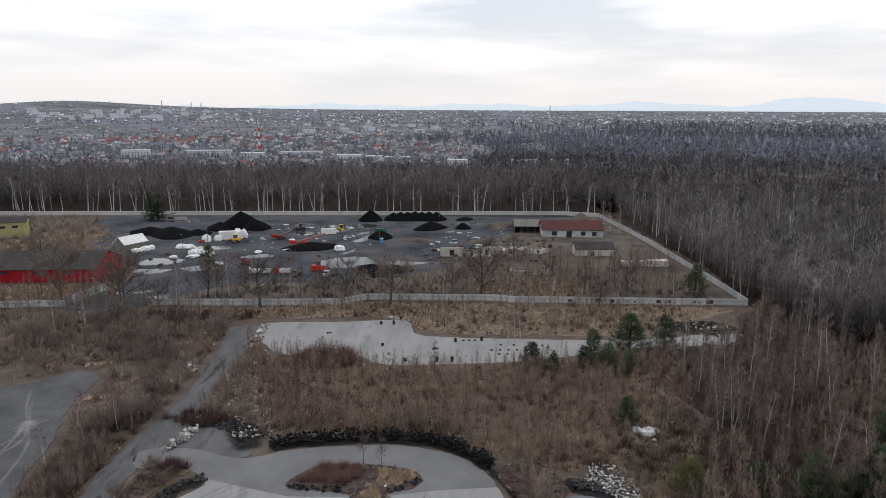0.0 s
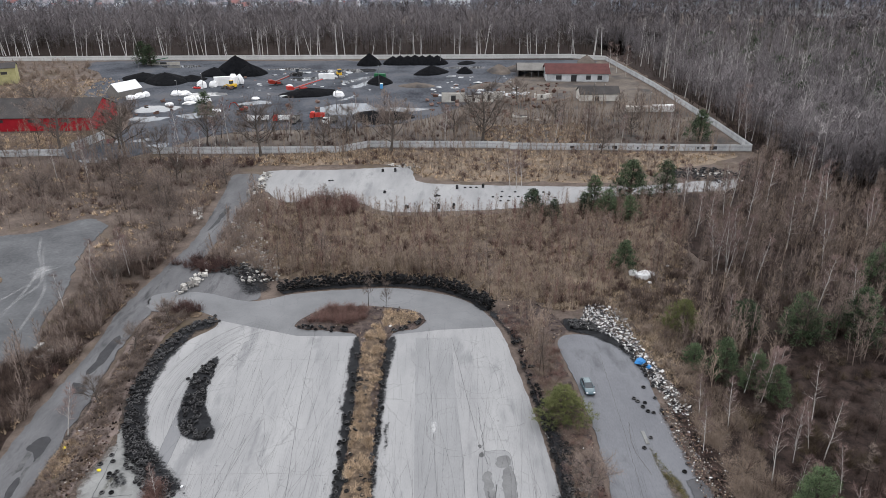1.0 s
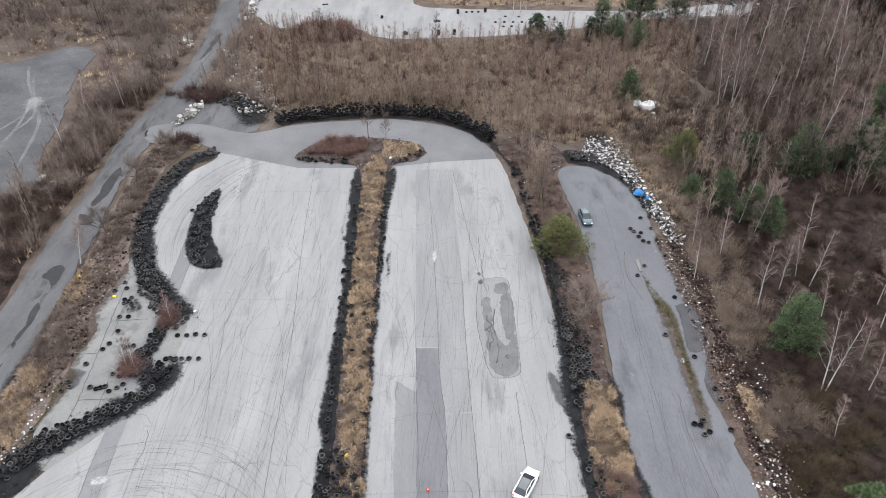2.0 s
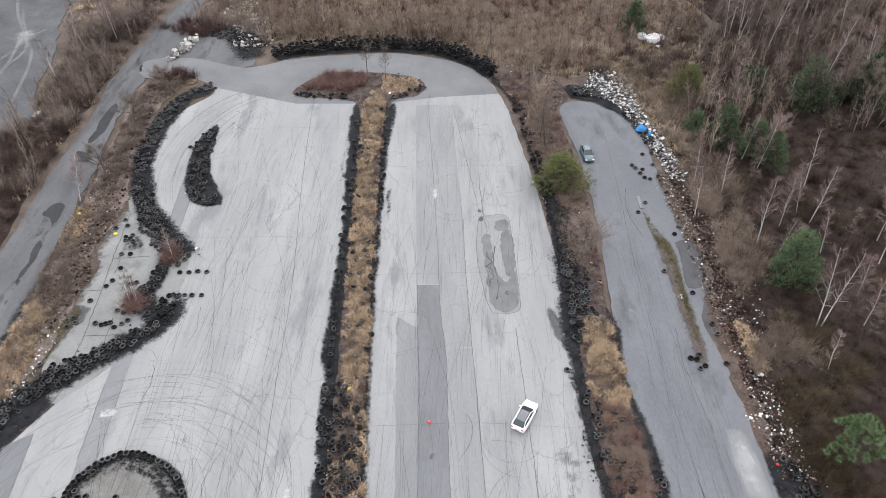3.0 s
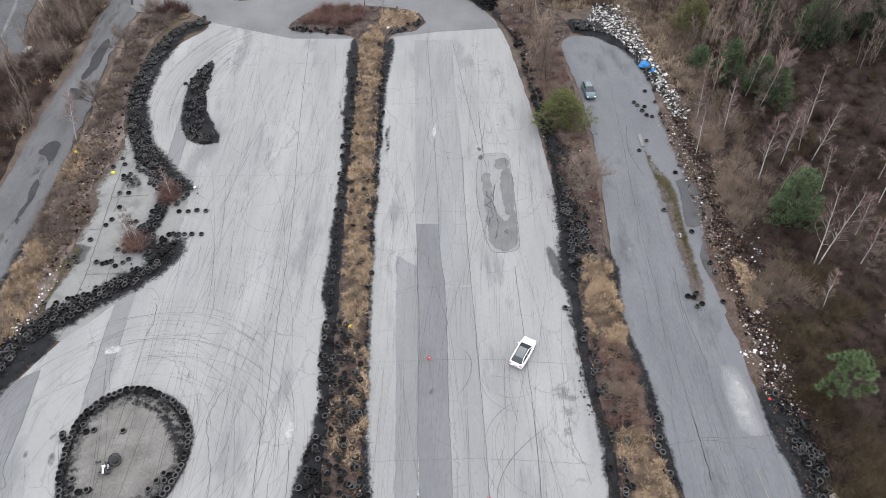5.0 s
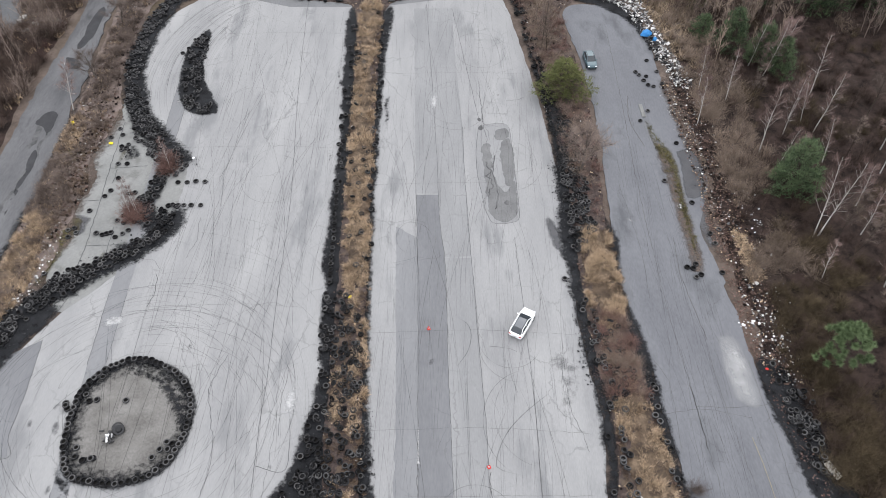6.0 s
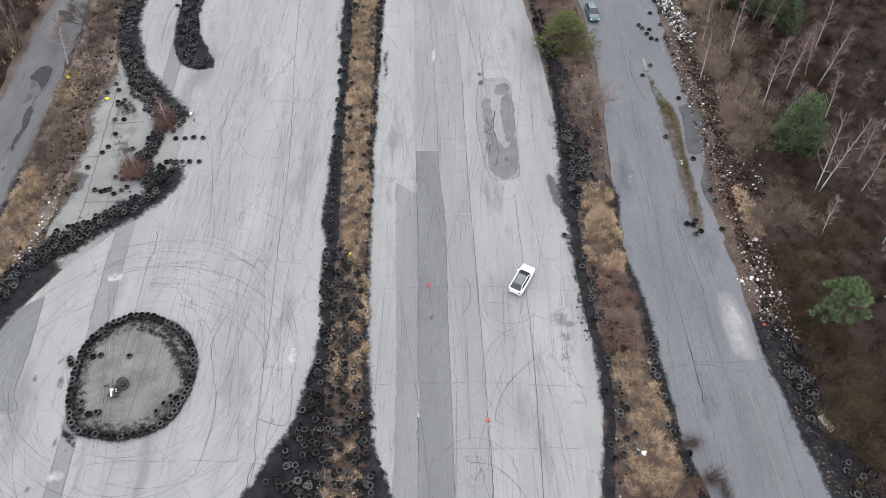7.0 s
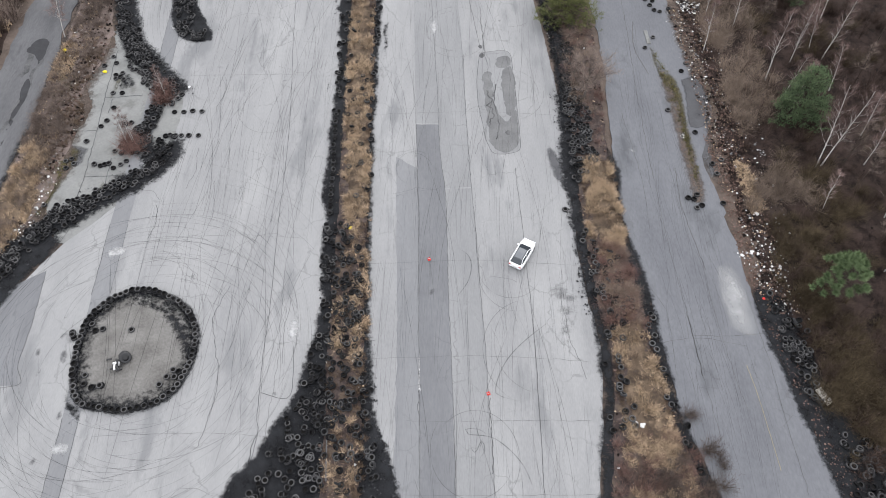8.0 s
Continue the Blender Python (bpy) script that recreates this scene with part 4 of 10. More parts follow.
plate([(-5.4, 118), (-4.6, 90), (-4.0, 70.2), (-0.85, 70.2), (-0.7, 66), (0.0, 58.7), (3.35, 58.8), (2.9, 74), (2.8, 84.5), (2.0, 100), (1.4, 118)], M_TRACK_SLIGHT, 0.0075, track_ob, 0.08, 4.0)
plate([(-43.4, 106), (-43.0, 93.3), (-42.4, 83.7), (-41.4, 53.1), (-40.8, 42.8), (-40.2, 35.4), (-39.6, 27.1), (-38.6, 6), (-36.8, 6), (-37.7, 25), (-38.3, 36.5), (-38.7, 42.4), (-39.2, 53.1), (-40.3, 81.6), (-40.7, 91), (-41.6, 106)], M_TRACK_MID, 0.006, track_ob, 0.06, 6.0)
plate([(-47.1, 46.2), (-46.5, 39.6), (-46.3, 34.1), (-45.6, 31.6), (-62, 31.0), (-60, 36), (-52, 43)], M_TRACK_DARK, 0.006, track_ob, 0.06, 7.0)
plate([(26.5, 10), (26.6, 54), (30.2, 54), (30.4, 10)], M_LANE, 0.005, lane_ob, 0.1, 8.0)
bend = TRACK[(TRACK[:, 1] > 121.4) & ((TRACK[:, 0] > -40) | (TRACK[:, 1] > 124.6))]
part("bend", slab(ragged(np.concatenate([bend, [(-0.8, 121.0), (-10.3, 119.0), (-18.3, 118.6), (-28.3, 118.7), (-40, 123.0)]]), 0.1, seed=88.0), 0.004, 0.004), M_BEND, track_ob, "darker grey tarmac of the far bend")
PATCH = [(5.1, 84.0), (4.6, 76.7), (5.3, 69.2), (6.0, 65.5), (6.9, 64.5), (8.8, 64.6), (9.9, 65.2), (10.2, 66.9), (10.1, 73.5), (10.0, 80.6), (9.7, 84.6), (8.2, 85.3), (5.6, 84.8)]
part("tarmac_patch", slab(ragged(spline(PATCH, True, 0.5), 0.1), 0.010, 0.05), M_TRACK_SLIGHT, track_ob)
for k, pts in enumerate(([(5.6, 79.6), (6.7, 80.4), (6.9, 76), (7.3, 72.9), (8.6, 70.6), (9.9, 72.6), (10.0, 67.2), (9.4, 65.2), (7.0, 65.0), (6.1, 66.9), (5.8, 71.0)], [(8.3, 80.2), (9.9, 81.2), (10.0, 74.1), (9.3, 71.8), (8.5, 72.8)], [(7.6, 83.4), (9.5, 84.2), (9.4, 82), (7.8, 81.4)])):
    part("worn_layer", slab(ragged(ragged(spline(pts, True, 0.3), 0.3, 0.8, seed=44.0 + k), 0.12, 2.6, seed=48.0 + k), 0.0145 + 0.0005 * k, 0.006), M_PATCH, track_ob)
part("crack", ribbon(wander(PATCH + PATCH[:1], 0.1, 0.4, 3.0), 0.06, 0.0165), M_CRACK, track_ob)
part("crack", ribbon(wander([(6.1, 76.5), (6.5, 74.6), (6.2, 73.6), (6.7, 72.9), (6.3, 70.6), (6.0, 69.4)], 0.5, 0.2, 8.0), 0.2, 0.0175), M_CRACK, track_ob)
for k, (x, y, q) in enumerate(((5.5, 84.2, 0.42), (5.4, 86.2, 0.3), (8.6, 68.4, 0.35))):
    a = np.linspace(0, 6.28, 16)[:-1]
    part("pothole", slab(ragged(np.column_stack([x + q * np.cos(a), y + 1.3 * q * np.sin(a)]), 0.2, 2.0, seed=k * 3.0), 0.019, 0.01), M_CRACK, track_ob)
for k, pts in enumerate(([(-40.5, 48.0), (-38.4, 48.2), (-38.2, 49.5), (-39.6, 49.8), (-40.7, 49.3)], [(-39.9, 24.0), (-37.9, 24.0), (-37.8, 25.4), (-39.8, 25.3)], [(-1.9, 88.3), (-1.2, 89), (-1.0, 91.8), (-1.9, 92.6), (-2.4, 90.6)], [(-17.6, 39.4), (-16.6, 39.8), (-16.2, 37.4), (-17.4, 36.4)])):
    film("white_patch", pts, M_SPILL, 0.023, track_ob, 0.5, 0.2, 0.2, 0.62, 70.0 + k)
for x, y, s in ((-32.9, 81.8, 0.5), (-44.0, 112.0, 0.6), (-41.6, 91.0, 0.9), (-43.5, 86.0, 0.7), (-40.5, 79.3, 0.8), (-38.6, 116, 0.5), (-34.2, 74.6, 0.3), (-23.0, 79.0, 0.4)):
    a = np.linspace(0, 6.28, 14)[:-1]
    film("white_patch", np.column_stack([x + s * np.cos(a), y + 0.7 * s * np.sin(a)]), M_SPILL, 0.023, track_ob, 0.35, 0.2, 0.2, 0.55, x)

# joints that run the length of the old runway slabs, and cracks between them
seams, cracks = Geo(), Geo()
for pts in (EDGE_A, EDGE_B, EDGE_C, [(-25.1, 120.5), (-23.4, 93.7), (-21.3, 70), (-20.6, 53), (-20.0, 41.5), (-19.9, 35.3), (-19.5, 28.3), (-19.2, 26), (-19.8, 21)], [(1.5, 118), (5.3, 86.4)], [(-3.2, 119.4), (-2.0, 96.6), (-1.0, 76)],
            [(-43.4, 106), (-43.0, 93.3), (-42.4, 83.7)], [(-41.6, 106), (-40.7, 91), (-40.3, 81.6)], [(-41.4, 53.1), (-40.8, 42.8)], [(-39.2, 53.1), (-38.7, 43)], [(-39.6, 28), (-38.9, 12)], [(-37.9, 27.7), (-37.0, 10)],
            [(-16.7, 36.0), (-16.4, 30.3), (-19.5, 30.7)], [(-47.1, 46.2), (-46.5, 39.6), (-46.3, 34.1), (-45.6, 31.6), (-52, 31.3)], [(-47.6, 47), (-46.2, 52.5)], [(9.2, 62), (9.8, 36), (9.2, 8)]):
    ribbon(wander(pts, 0.07, 0.4, pts[0][0]), 0.06, 0.0175, 0, seams)
for y in (20, 27.5, 34.5, 47, 72, 98):
    ribbon(wander([(-10.0, y), (4, y + 0.4), (15.5, y - 0.3)] if y > 30 else [(-4, y), (15, y)], 0.1, 0.5, y), 0.022, 0.015, 0, seams)
for y in (26, 51, 80, 110):
    ribbon(wander([(-36 + (y > 70) * -3, y), (-25, y + 0.3), (-17, y - 0.2)], 0.12, 0.5, y), 0.022, 0.015, 0, seams)
r_c = np.random.default_rng(21)
for _ in range(46):
    left = r_c.random() < 0.55
    x, y = (r_c.uniform(-48, -17), r_c.uniform(16, 120)) if left else (r_c.uniform(-8, 15), r_c.uniform(16, 120))
    a = r_c.choice([1.57, 1.5, 1.65, 0.05, 0.3, 2.4])
    n = r_c.integers(2, 6)
    line = [(x, y)]
    for _ in range(n):
        a += r_c.uniform(-0.5, 0.5)
        line.append((line[-1][0] + 1.6 * np.cos(a), line[-1][1] + 2.2 * np.sin(a)))
    line = np.array(line)
    if inside(TRACK, line).all() and not inside(STRIP, line).any():
        ribbon(wander(line, 0.2, 0.3, x), r_c.uniform(0.015, 0.035), 0.017, 0, cracks)
for pts, w in (([(-18.6, 68), (-18.4, 58), (-18.9, 46), (-18.2, 34), (-18.6, 24)], 0.05), ([(-17.6, 42), (-18.0, 38), (-17.7, 34)], 0.07), ([(6.4, 82), (5.9, 86), (5.6, 96)], 0.14),
               ([(7.3, 78), (7.0, 74), (7.4, 70), (7.0, 67)], 0.3), ([(-25, 44), (-26.2, 40), (-25.2, 36)], 0.1), ([(-19.2, 26), (-19.7, 23.6), (-19.4, 21.6), (-20.6, 18)], 0.14), ([(-36.4, 56), (-35.8, 53.4), (-36.2, 51)], 0.12), ([(-33.0, 66), (-32.6, 62), (-33.2, 58.6)], 0.07), ([(-29.8, 60), (-29.0, 55.2), (-29.6, 50)], 0.06), ([(-25.2, 36), (-24.2, 31), (-25.0, 25)], 0.08), ([(-22.6, 44), (-23.2, 38), (-22.8, 31)], 0.05), ([(-2.8, 34), (-2.85, 27)], 0.1), ([(4.6, 30), (4.7, 22)], 0.12)):
    ribbon(wander(pts, 0.2, 0.3, w), w * 0.55, 0.017, 0, cracks)
part("joint", seams, M_SEAM, track_ob)
part("crack", cracks, M_CRACK, track_ob)
film("white_line", [(-2.85, 36.5), (-2.7, 33.4), (-2.62, 31.6), (-2.5, 30.6), (-2.95, 30.8), (-3.0, 33)], M_SPILL, 0.0235, track_ob, 0.2, 0.12, 0.12, 0.75, 75.0)
lane_cracks = Geo()
for pts, w in (([(27.0, 60), (26.9, 50), (27.0, 47.4), (27.3, 38.7), (27.5, 32.2), (27.8, 26.8), (28.2, 20)], 0.07), ([(27.2, 40), (27.35, 37.5), (27.4, 35), (27.5, 32.4)], 0.16), ([(34.6, 43), (34.7, 41.1), (35.0, 33.1), (34.9, 26.2), (35.1, 19.8)], 0.07), ([(30.3, 44), (30.6, 36), (30.8, 33.4), (31.0, 30.9), (31.4, 28.4)], 0.07),
               ([(28.6, 112), (28.0, 92), (27.2, 74), (26.9, 60)], 0.10), ([(27.4, 37.4), (31, 37.2), (36, 37.6)], 0.06), ([(24, 36.5), (28, 37), (33, 36)], 0.06), ([(30, 62), (29.7, 55), (30.6, 46)], 0.14),
               ([(24.5, 72), (25.4, 60), (25.0, 52)], 0.07), ([(29.2, 92), (28.4, 86), (29.6, 80)], 0.2), ([(23.5, 44), (25, 40), (24.6, 32)], 0.06)):
    ribbon(wander(pts, 0.12, 0.4, w), w * 0.6, 0.012, 0, lane_cracks)
part("crack", lane_cracks, M_CRACK, lane_ob)
part("yellow_line", ribbon(wander([(32.4, 33.7), (32.7, 30.9), (32.9, 25.7), (33.0, 22.3)], 0.04, 0.5), 0.06, 0.018), M_PAINT_Y, lane_ob, "worn yellow line")
road_cracks = Geo()
for pts, w in (([(-60.2, 86), (-60.0, 78), (-60.4, 70), (-61, 62)], 0.5), ([(-61.6, 86), (-61.4, 82), (-61.9, 80)], 0.9), ([(-62, 124), (-61.5, 112), (-62.3, 100)], 0.3), ([(-60.6, 205), (-60.2, 180), (-61, 160)], 0.25), ([(-63.5, 150), (-63, 140), (-62, 130)], 0.35)):
    ribbon(wander(pts, 0.5, 0.5, w), w, 0.004, 0, road_cracks)
part("crack", road_cracks, M_CRACK, road_ob)

# curved tyre marks of drifting cars
r_s = np.random.default_rng(5)


def arc(cx, cy, rx, ry, a0, a1, tilt=0.0):
    a = np.radians(np.linspace(a0, a1, max(8, int(abs(a1 - a0) * max(rx, ry) * 0.03))))
    x, y = rx * np.cos(a), ry * np.sin(a)
    c, s = np.cos(tilt), np.sin(tilt)
    return np.column_stack([cx + x * c - y * s, cy + x * s + y * c])


skids = []
for k in range(60):  # round the tyre ring
    d = r_s.uniform(1.5, 13)
    a0 = r_s.uniform(-60, 260)
    skids.append(arc(-33.5 + r_s.normal(0, 2.5), 36 + r_s.normal(0, 3.5), 7.4 + d, 7.8 + d * r_s.uniform(0.8, 1.2), a0, a0 + r_s.uniform(30, 110)))
for k in range(80):  # up and down the west straight
    x = r_s.uniform(-36, -17.5)
    y0 = r_s.uniform(18, 95)
    bend = r_s.uniform(-7, 7)
    skids.append(spline([(x, y0), (x + bend * 0.3, y0 + 12), (x + bend, y0 + r_s.uniform(20, 32))], False, 1.0))
for k in range(26):  # the west bend
    d = r_s.uniform(0.5, 9)
    skids.append(arc(-31, 100, 18.5 - d, 27 - d, 100 + r_s.uniform(-10, 30), 190 + r_s.uniform(-20, 20)))
for k in range(50):  # east straight
    x = r_s.uniform(-8, 14.5)
    y0 = r_s.uniform(10, 95)
    bend = r_s.uniform(-5, 5)
    skids.append(spline([(x, y0), (x + bend * 0.2, y0 + 10), (x + bend, y0 + r_s.uniform(18, 30))], False, 1.0))
for k in range(9):  # spins
    cx, cy, q = ((1.8, 90, 4.2), (8, 46, 5), (3, 24, 4), (9, 76, 5), (-4, 62, 3), (-24, 74, 4), (-30, 90, 4), (6, 104, 5), (10, 36, 5))[k]
    for _ in range(2):
        q2 = q * r_s.uniform(0.75, 1.15)
        a0 = r_s.uniform(0, 360)
        skids.append(arc(cx + r_s.uniform(-0.6, 0.6), cy + r_s.uniform(-0.6, 0.6), q2, q2 * 1.15, a0, a0 + r_s.uniform(120, 300)))
off = np.concatenate([[0], np.cumsum([len(s) for s in skids])])
fine = inside(TRACK, np.concatenate(skids)) & ~inside(STRIP, np.concatenate(skids))
skids = [s for i, s in enumerate(skids) if fine[off[i]:off[i + 1]].mean() > 0.97]
marks("tyre_marks", skids, M_SKID, 0.020, track_ob, 0.06, 0.38)
# fine streaks swept round the ring and along the straights
streaks = [[], []]
for k in range(380):
    d = r_s.uniform(0.6, 17)
    a0 = r_s.uniform(0, 360)
    streaks[k % 3 == 0].append(arc(-33.7 + r_s.normal(0, 1.6), 36 + r_s.normal(0, 2.2), 7.6 + d, (8.0 + d) * r_s.uniform(0.85, 1.3), a0, a0 + r_s.uniform(14, 46)))
for k in range(900):
    x, y0 = (r_s.uniform(-8.5, 15), r_s.uniform(8, 118)) if k % 5 < 3 else (r_s.uniform(-37, -16), r_s.uniform(46, 118))
    bend = r_s.normal(0, 0.8)
    n = r_s.uniform(4, 14)
    streaks[k % 3 == 0].append(spline([(x, y0), (x + bend * 0.3, y0 + n / 2), (x + bend, y0 + n)], False, 1.0))
for k in range(110):
    d = r_s.uniform(0.5, 12)
    a0 = r_s.uniform(95, 200)
    streaks[k % 3 == 0].append(arc(-31, 100, 19 - d, 27 - d, a0, a0 + r_s.uniform(14, 40)))
for k in range(2):
    every = np.concatenate(streaks[k])
    off = np.concatenate([[0], np.cumsum([len(s) for s in streaks[k]])])
    fine = inside(TRACK, every) & ~inside(STRIP, every)
    keep = [s for i, s in enumerate(streaks[k]) if fine[off[i]:off[i + 1]].all()]
    marks("rubber_streaks" if k == 0 else "pale_scuffs", keep, M_STREAK if k == 0 else M_SCUFF, 0.0185 if k == 0 else 0.0175, track_ob, 0.05, 0.4)
marks("rubber_streaks", [spline([(x, y), (x + 0.3, y + 5), (x + r_s.normal(0.2, 0.6), y + 11)], False, 1.0) for x, y in zip(r_s.uniform(24.6, 32.5, 120), r_s.uniform(14, 84, 120))], M_STREAK, 0.0165, lane_ob, 0.05, 0.4)
marks("tyre_marks", [spline([(0.8, 49.6), (2.6, 48.4), (3.1, 46.7), (2.6, 44.4), (1.1, 42.1)], False, 0.5), spline([(5.2, 25.2), (3.4, 26.6), (2.0, 26.6), (2.3, 26.1), (5, 25.6), (7.6, 23), (8.8, 19.5)], False, 0.5),
                     spline([(12.5, 39.8), (8.6, 36.6), (6.4, 34), (5.3, 31.2), (5.8, 30.2), (9, 29.4)], False, 0.5), spline([(2.1, 25.6), (2.9, 24.2), (3.6, 25.4), (3.9, 24.4), (3.0, 23.2)], False, 0.4)],
      M_SKID, 0.022, track_ob, 0.10, 0.45)
marks("tyre_marks", [spline([(x, 18), (x - 0.8, 40), (x - 2.4, 64)], False, 1.0) for x in (29.6, 31.0, 33.6)], M_SKID, 0.016, lane_ob, 0.05, 0.3)

# black rubber grit along the tyre walls, damp and pale patches
WEST_WALL = spline([(-45.5, 125.4), (-50, 121.6), (-52.0, 113.4), (-52.2, 103), (-50.2, 93), (-46.3, 85.8), (-41, 79.2), (-37.5, 74.9)], False, 0.8)
SOUTH_WALL = spline([(-37.4, 68), (-37.3, 65), (-39.6, 61), (-43.8, 57.6), (-48.3, 53.5), (-51.2, 49.3), (-53.4, 43.6), (-57, 36)], False, 0.8)
NORTH_WALL = spline([(-36, 137.0), (-32.3, 138.6), (-22.8, 140.6), (-10.5, 141.2), (-0.6, 139), (6.5, 133.4), (9.6, 128.4)], False, 0.8)


def band(line, left, right):
    p = np.asarray(line, float)
    d = np.gradient(p, axis=0)
    d /= np.linalg.norm(d, axis=1)[:, None]
    nrm = np.column_stack([-d[:, 1], d[:, 0]])
    return np.concatenate([p + nrm * left, (p - nrm * right)[::-1]])


film("black_grit", band(WEST_WALL, 3.4, 2.2), M_GRIT, 0.030, track_ob, 2.2, 0.7, 0.8, 0.95)
film("black_grit", band(SOUTH_WALL, 3.0, 2.2), M_GRIT, 0.030, track_ob, 2.0, 0.7, 0.8, 0.95, 4.0)
film("black_grit", [(-41.5, 76.5), (-38.4, 76.5), (-38.6, 72), (-38.6, 68), (-36.8, 65), (-39, 62), (-42.4, 65), (-42.6, 70)], M_GRIT, 0.031, track_ob, 1.6, 0.6, 0.6, 0.7, 5.0)
film("black_grit", band(NORTH_WALL, 1.0, 2.0), M_GRIT, 0.030, track_ob, 1.2, 0.7, 0.5, 1.0, 6.0)
film("black_grit", [(-42.6, 110.6), (-40.6, 110.4), (-39.4, 99), (-35.2, 89.6), (-35.6, 87.6), (-39.4, 87.6), (-42.8, 92.6), (-44.2, 104.0)], M_GRIT, 0.028, track_ob, 0.9, 0.6, 0.3, 1.0, 8.0)
film("black_grit", [(-14.4, 118), (-17.8, 117), (-17.2, 100), (-16.2, 84), (-16.0, 64), (-15.3, 50), (-14.8, 41), (-16.4, 31), (-21.5, 21), (-30, 6), (-34, -8), (-9, -8), (-10, 22), (-11, 40), (-12, 60), (-12.6, 84), (-13, 104)], M_GRIT, 0.034, track_ob, 1.1, 0.7, 0.6, 1.0, 9.0)
film("black_grit", [(-10.6, 119), (-8.6, 117), (-9.4, 100), (-9.2, 80), (-8.9, 60), (-8.0, 40), (-6.8, 29), (-3.6, 19), (0, 6), (4, -8), (-10, -8), (-10, 25), (-11, 50), (-11.9, 90), (-12.2, 112)], M_GRIT, 0.033, track_ob, 1.0, 0.6, 0.3, 0.8, 10.0)
film("black_grit", [(8.6, 128), (12.2, 118), (13.2, 107), (14.4, 95), (15.2, 82), (15.2, 71), (14.6, 64), (14.9, 54), (15.2, 46), (16.0, 37), (15.6, 28), (13, 10), (18, 10), (18.6, 30), (18.4, 46), (18.2, 60), (18.4, 74), (17.6, 90), (15.6, 104), (14, 119), (11, 129)], M_GRIT, 0.034, track_ob, 1.3, 0.7, 0.5, 0.85, 11.0)
film("black_grit", [(21.2, 66), (23.2, 62), (22.6, 54), (24, 44), (24.6, 34), (25.4, 26), (28, 14), (24, 14), (22, 30), (21, 44), (20.4, 54)], M_GRIT, 0.034, lane_ob, 1.0, 0.7, 0.4, 0.8, 12.0)
film("black_grit", [(35.6, 44), (38.8, 42), (41, 32), (45, 18), (42, 8), (38.6, 14), (37.2, 22), (35.7, 32), (34.6, 40)], M_GRIT, 0.034, lane_ob, 1.1, 0.7, 0.5, 0.9, 13.0)
film("black_grit", [(24, 126), (30, 124), (34, 118), (36.5, 108), (35, 104), (32.4, 113), (28, 118), (23, 121)], M_GRIT, 0.034, lane_ob, 1.1, 0.7, 0.5, 0.8, 14.0)
film("black_grit", [(-50, 152), (-44, 152), (-38, 143), (-37, 137), (-43, 135), (-47, 141)], M_GRIT, 0.03, track_ob, 2.4, 0.9, 0.8, 0.6, 15.0)
ring_o = spline([*RING], True, 0.6)
part("ring_floor", slab(ragged(spline([(-33.9 + (x + 33.9) * 0.965, 36 + (y - 36) * 0.965) for x, y in RING], True, 0.6), 0.12), 0.010, 0.008), M_RING_FLOOR, track_ob, "stained floor inside the tyre ring")
film("black_grit", ring_o, M_GRIT, 0.026, track_ob, 2.6, 0.4, 0.2, 0.66, 16.0, True)
film("black_grit", [(-36.5, 42.2), (-34.4, 42.9), (-31.4, 41.5), (-28.7, 39.2), (-27.4, 36.4), (-27.6, 33.6), (-29.4, 35.4), (-30.6, 38.0), (-32.4, 39.8), (-34.6, 41.0)], M_GRIT, 0.027, track_ob, 1.2, 0.4, 0.4, 0.72, 16.5)
film("black_grit", [(-40.4, 31.5), (-40.0, 28.6), (-37.6, 27.2), (-37.4, 28.8), (-39.4, 30.4)], M_GRIT, 0.029, track_ob, 0.9, 0.4, 0.4, 0.7, 16.8)
# rubber grit along the ring, the stacks' shadow painted in with it
film("black_grit", band(ring_o, 0.75, 0.75), M_GRIT, 0.028, track_ob, 0.8, 0.4, 0.2, 0.9, 17.0)
film("damp_patch", [(13.2, 66), (15, 65), (15.6, 60), (14.4, 59.5), (13.6, 62)], M_DAMP, 0.024, track_ob, 0.8, 0.5, 0.4, 0.9, 18.0)
film("damp_patch", [(11.5, 45), (15.8, 44), (15.6, 36), (12, 36)], M_DAMP, 0.024, track_ob, 2.2, 0.7, 0.6, 0.34, 19.0)
for k, pts in enumerate(([(-17.9, 106), (-17.3, 107), (-16.8, 97), (-17.0, 90), (-17.5, 94)], [(-17.3, 84), (-16.8, 85), (-16.5, 76), (-16.9, 74)], [(-9.4, 92), (-8.4, 92), (-8.6, 84), (-9.4, 82)], [(-7.6, 27), (-6.2, 26), (-4.6, 21), (-6.4, 22)])):
    film("rubber_smear", pts, M_GRIT, 0.0215, track_ob, 0.5, 0.3, 0.4, 0.55, 60.0 + k)
for k, (x, y, q) in enumerate(((-29.4, 45.0, 0.45), (-42.9, 40.2, 0.5), (-44.6, 35.5, 0.5), (-41.5, 34.9, 0.6), (-47.6, 40.4, 0.4), (-18.1, 30.6, 0.4), (-31.2, 48.6, 0.3), (-1.6, 43.0, 0.5), (8.6, 92.4, 0.5), (-27.0, 84.0, 0.4))):
    a = np.linspace(0, 6.28, 12)[:-1]
    film("oil_stain", np.column_stack([x + q * np.cos(a), y + 1.5 * q * np.sin(a)]), M_DAMP, 0.0225, track_ob, 0.4, 0.25, 0.5, 0.42, 64.0 + k)
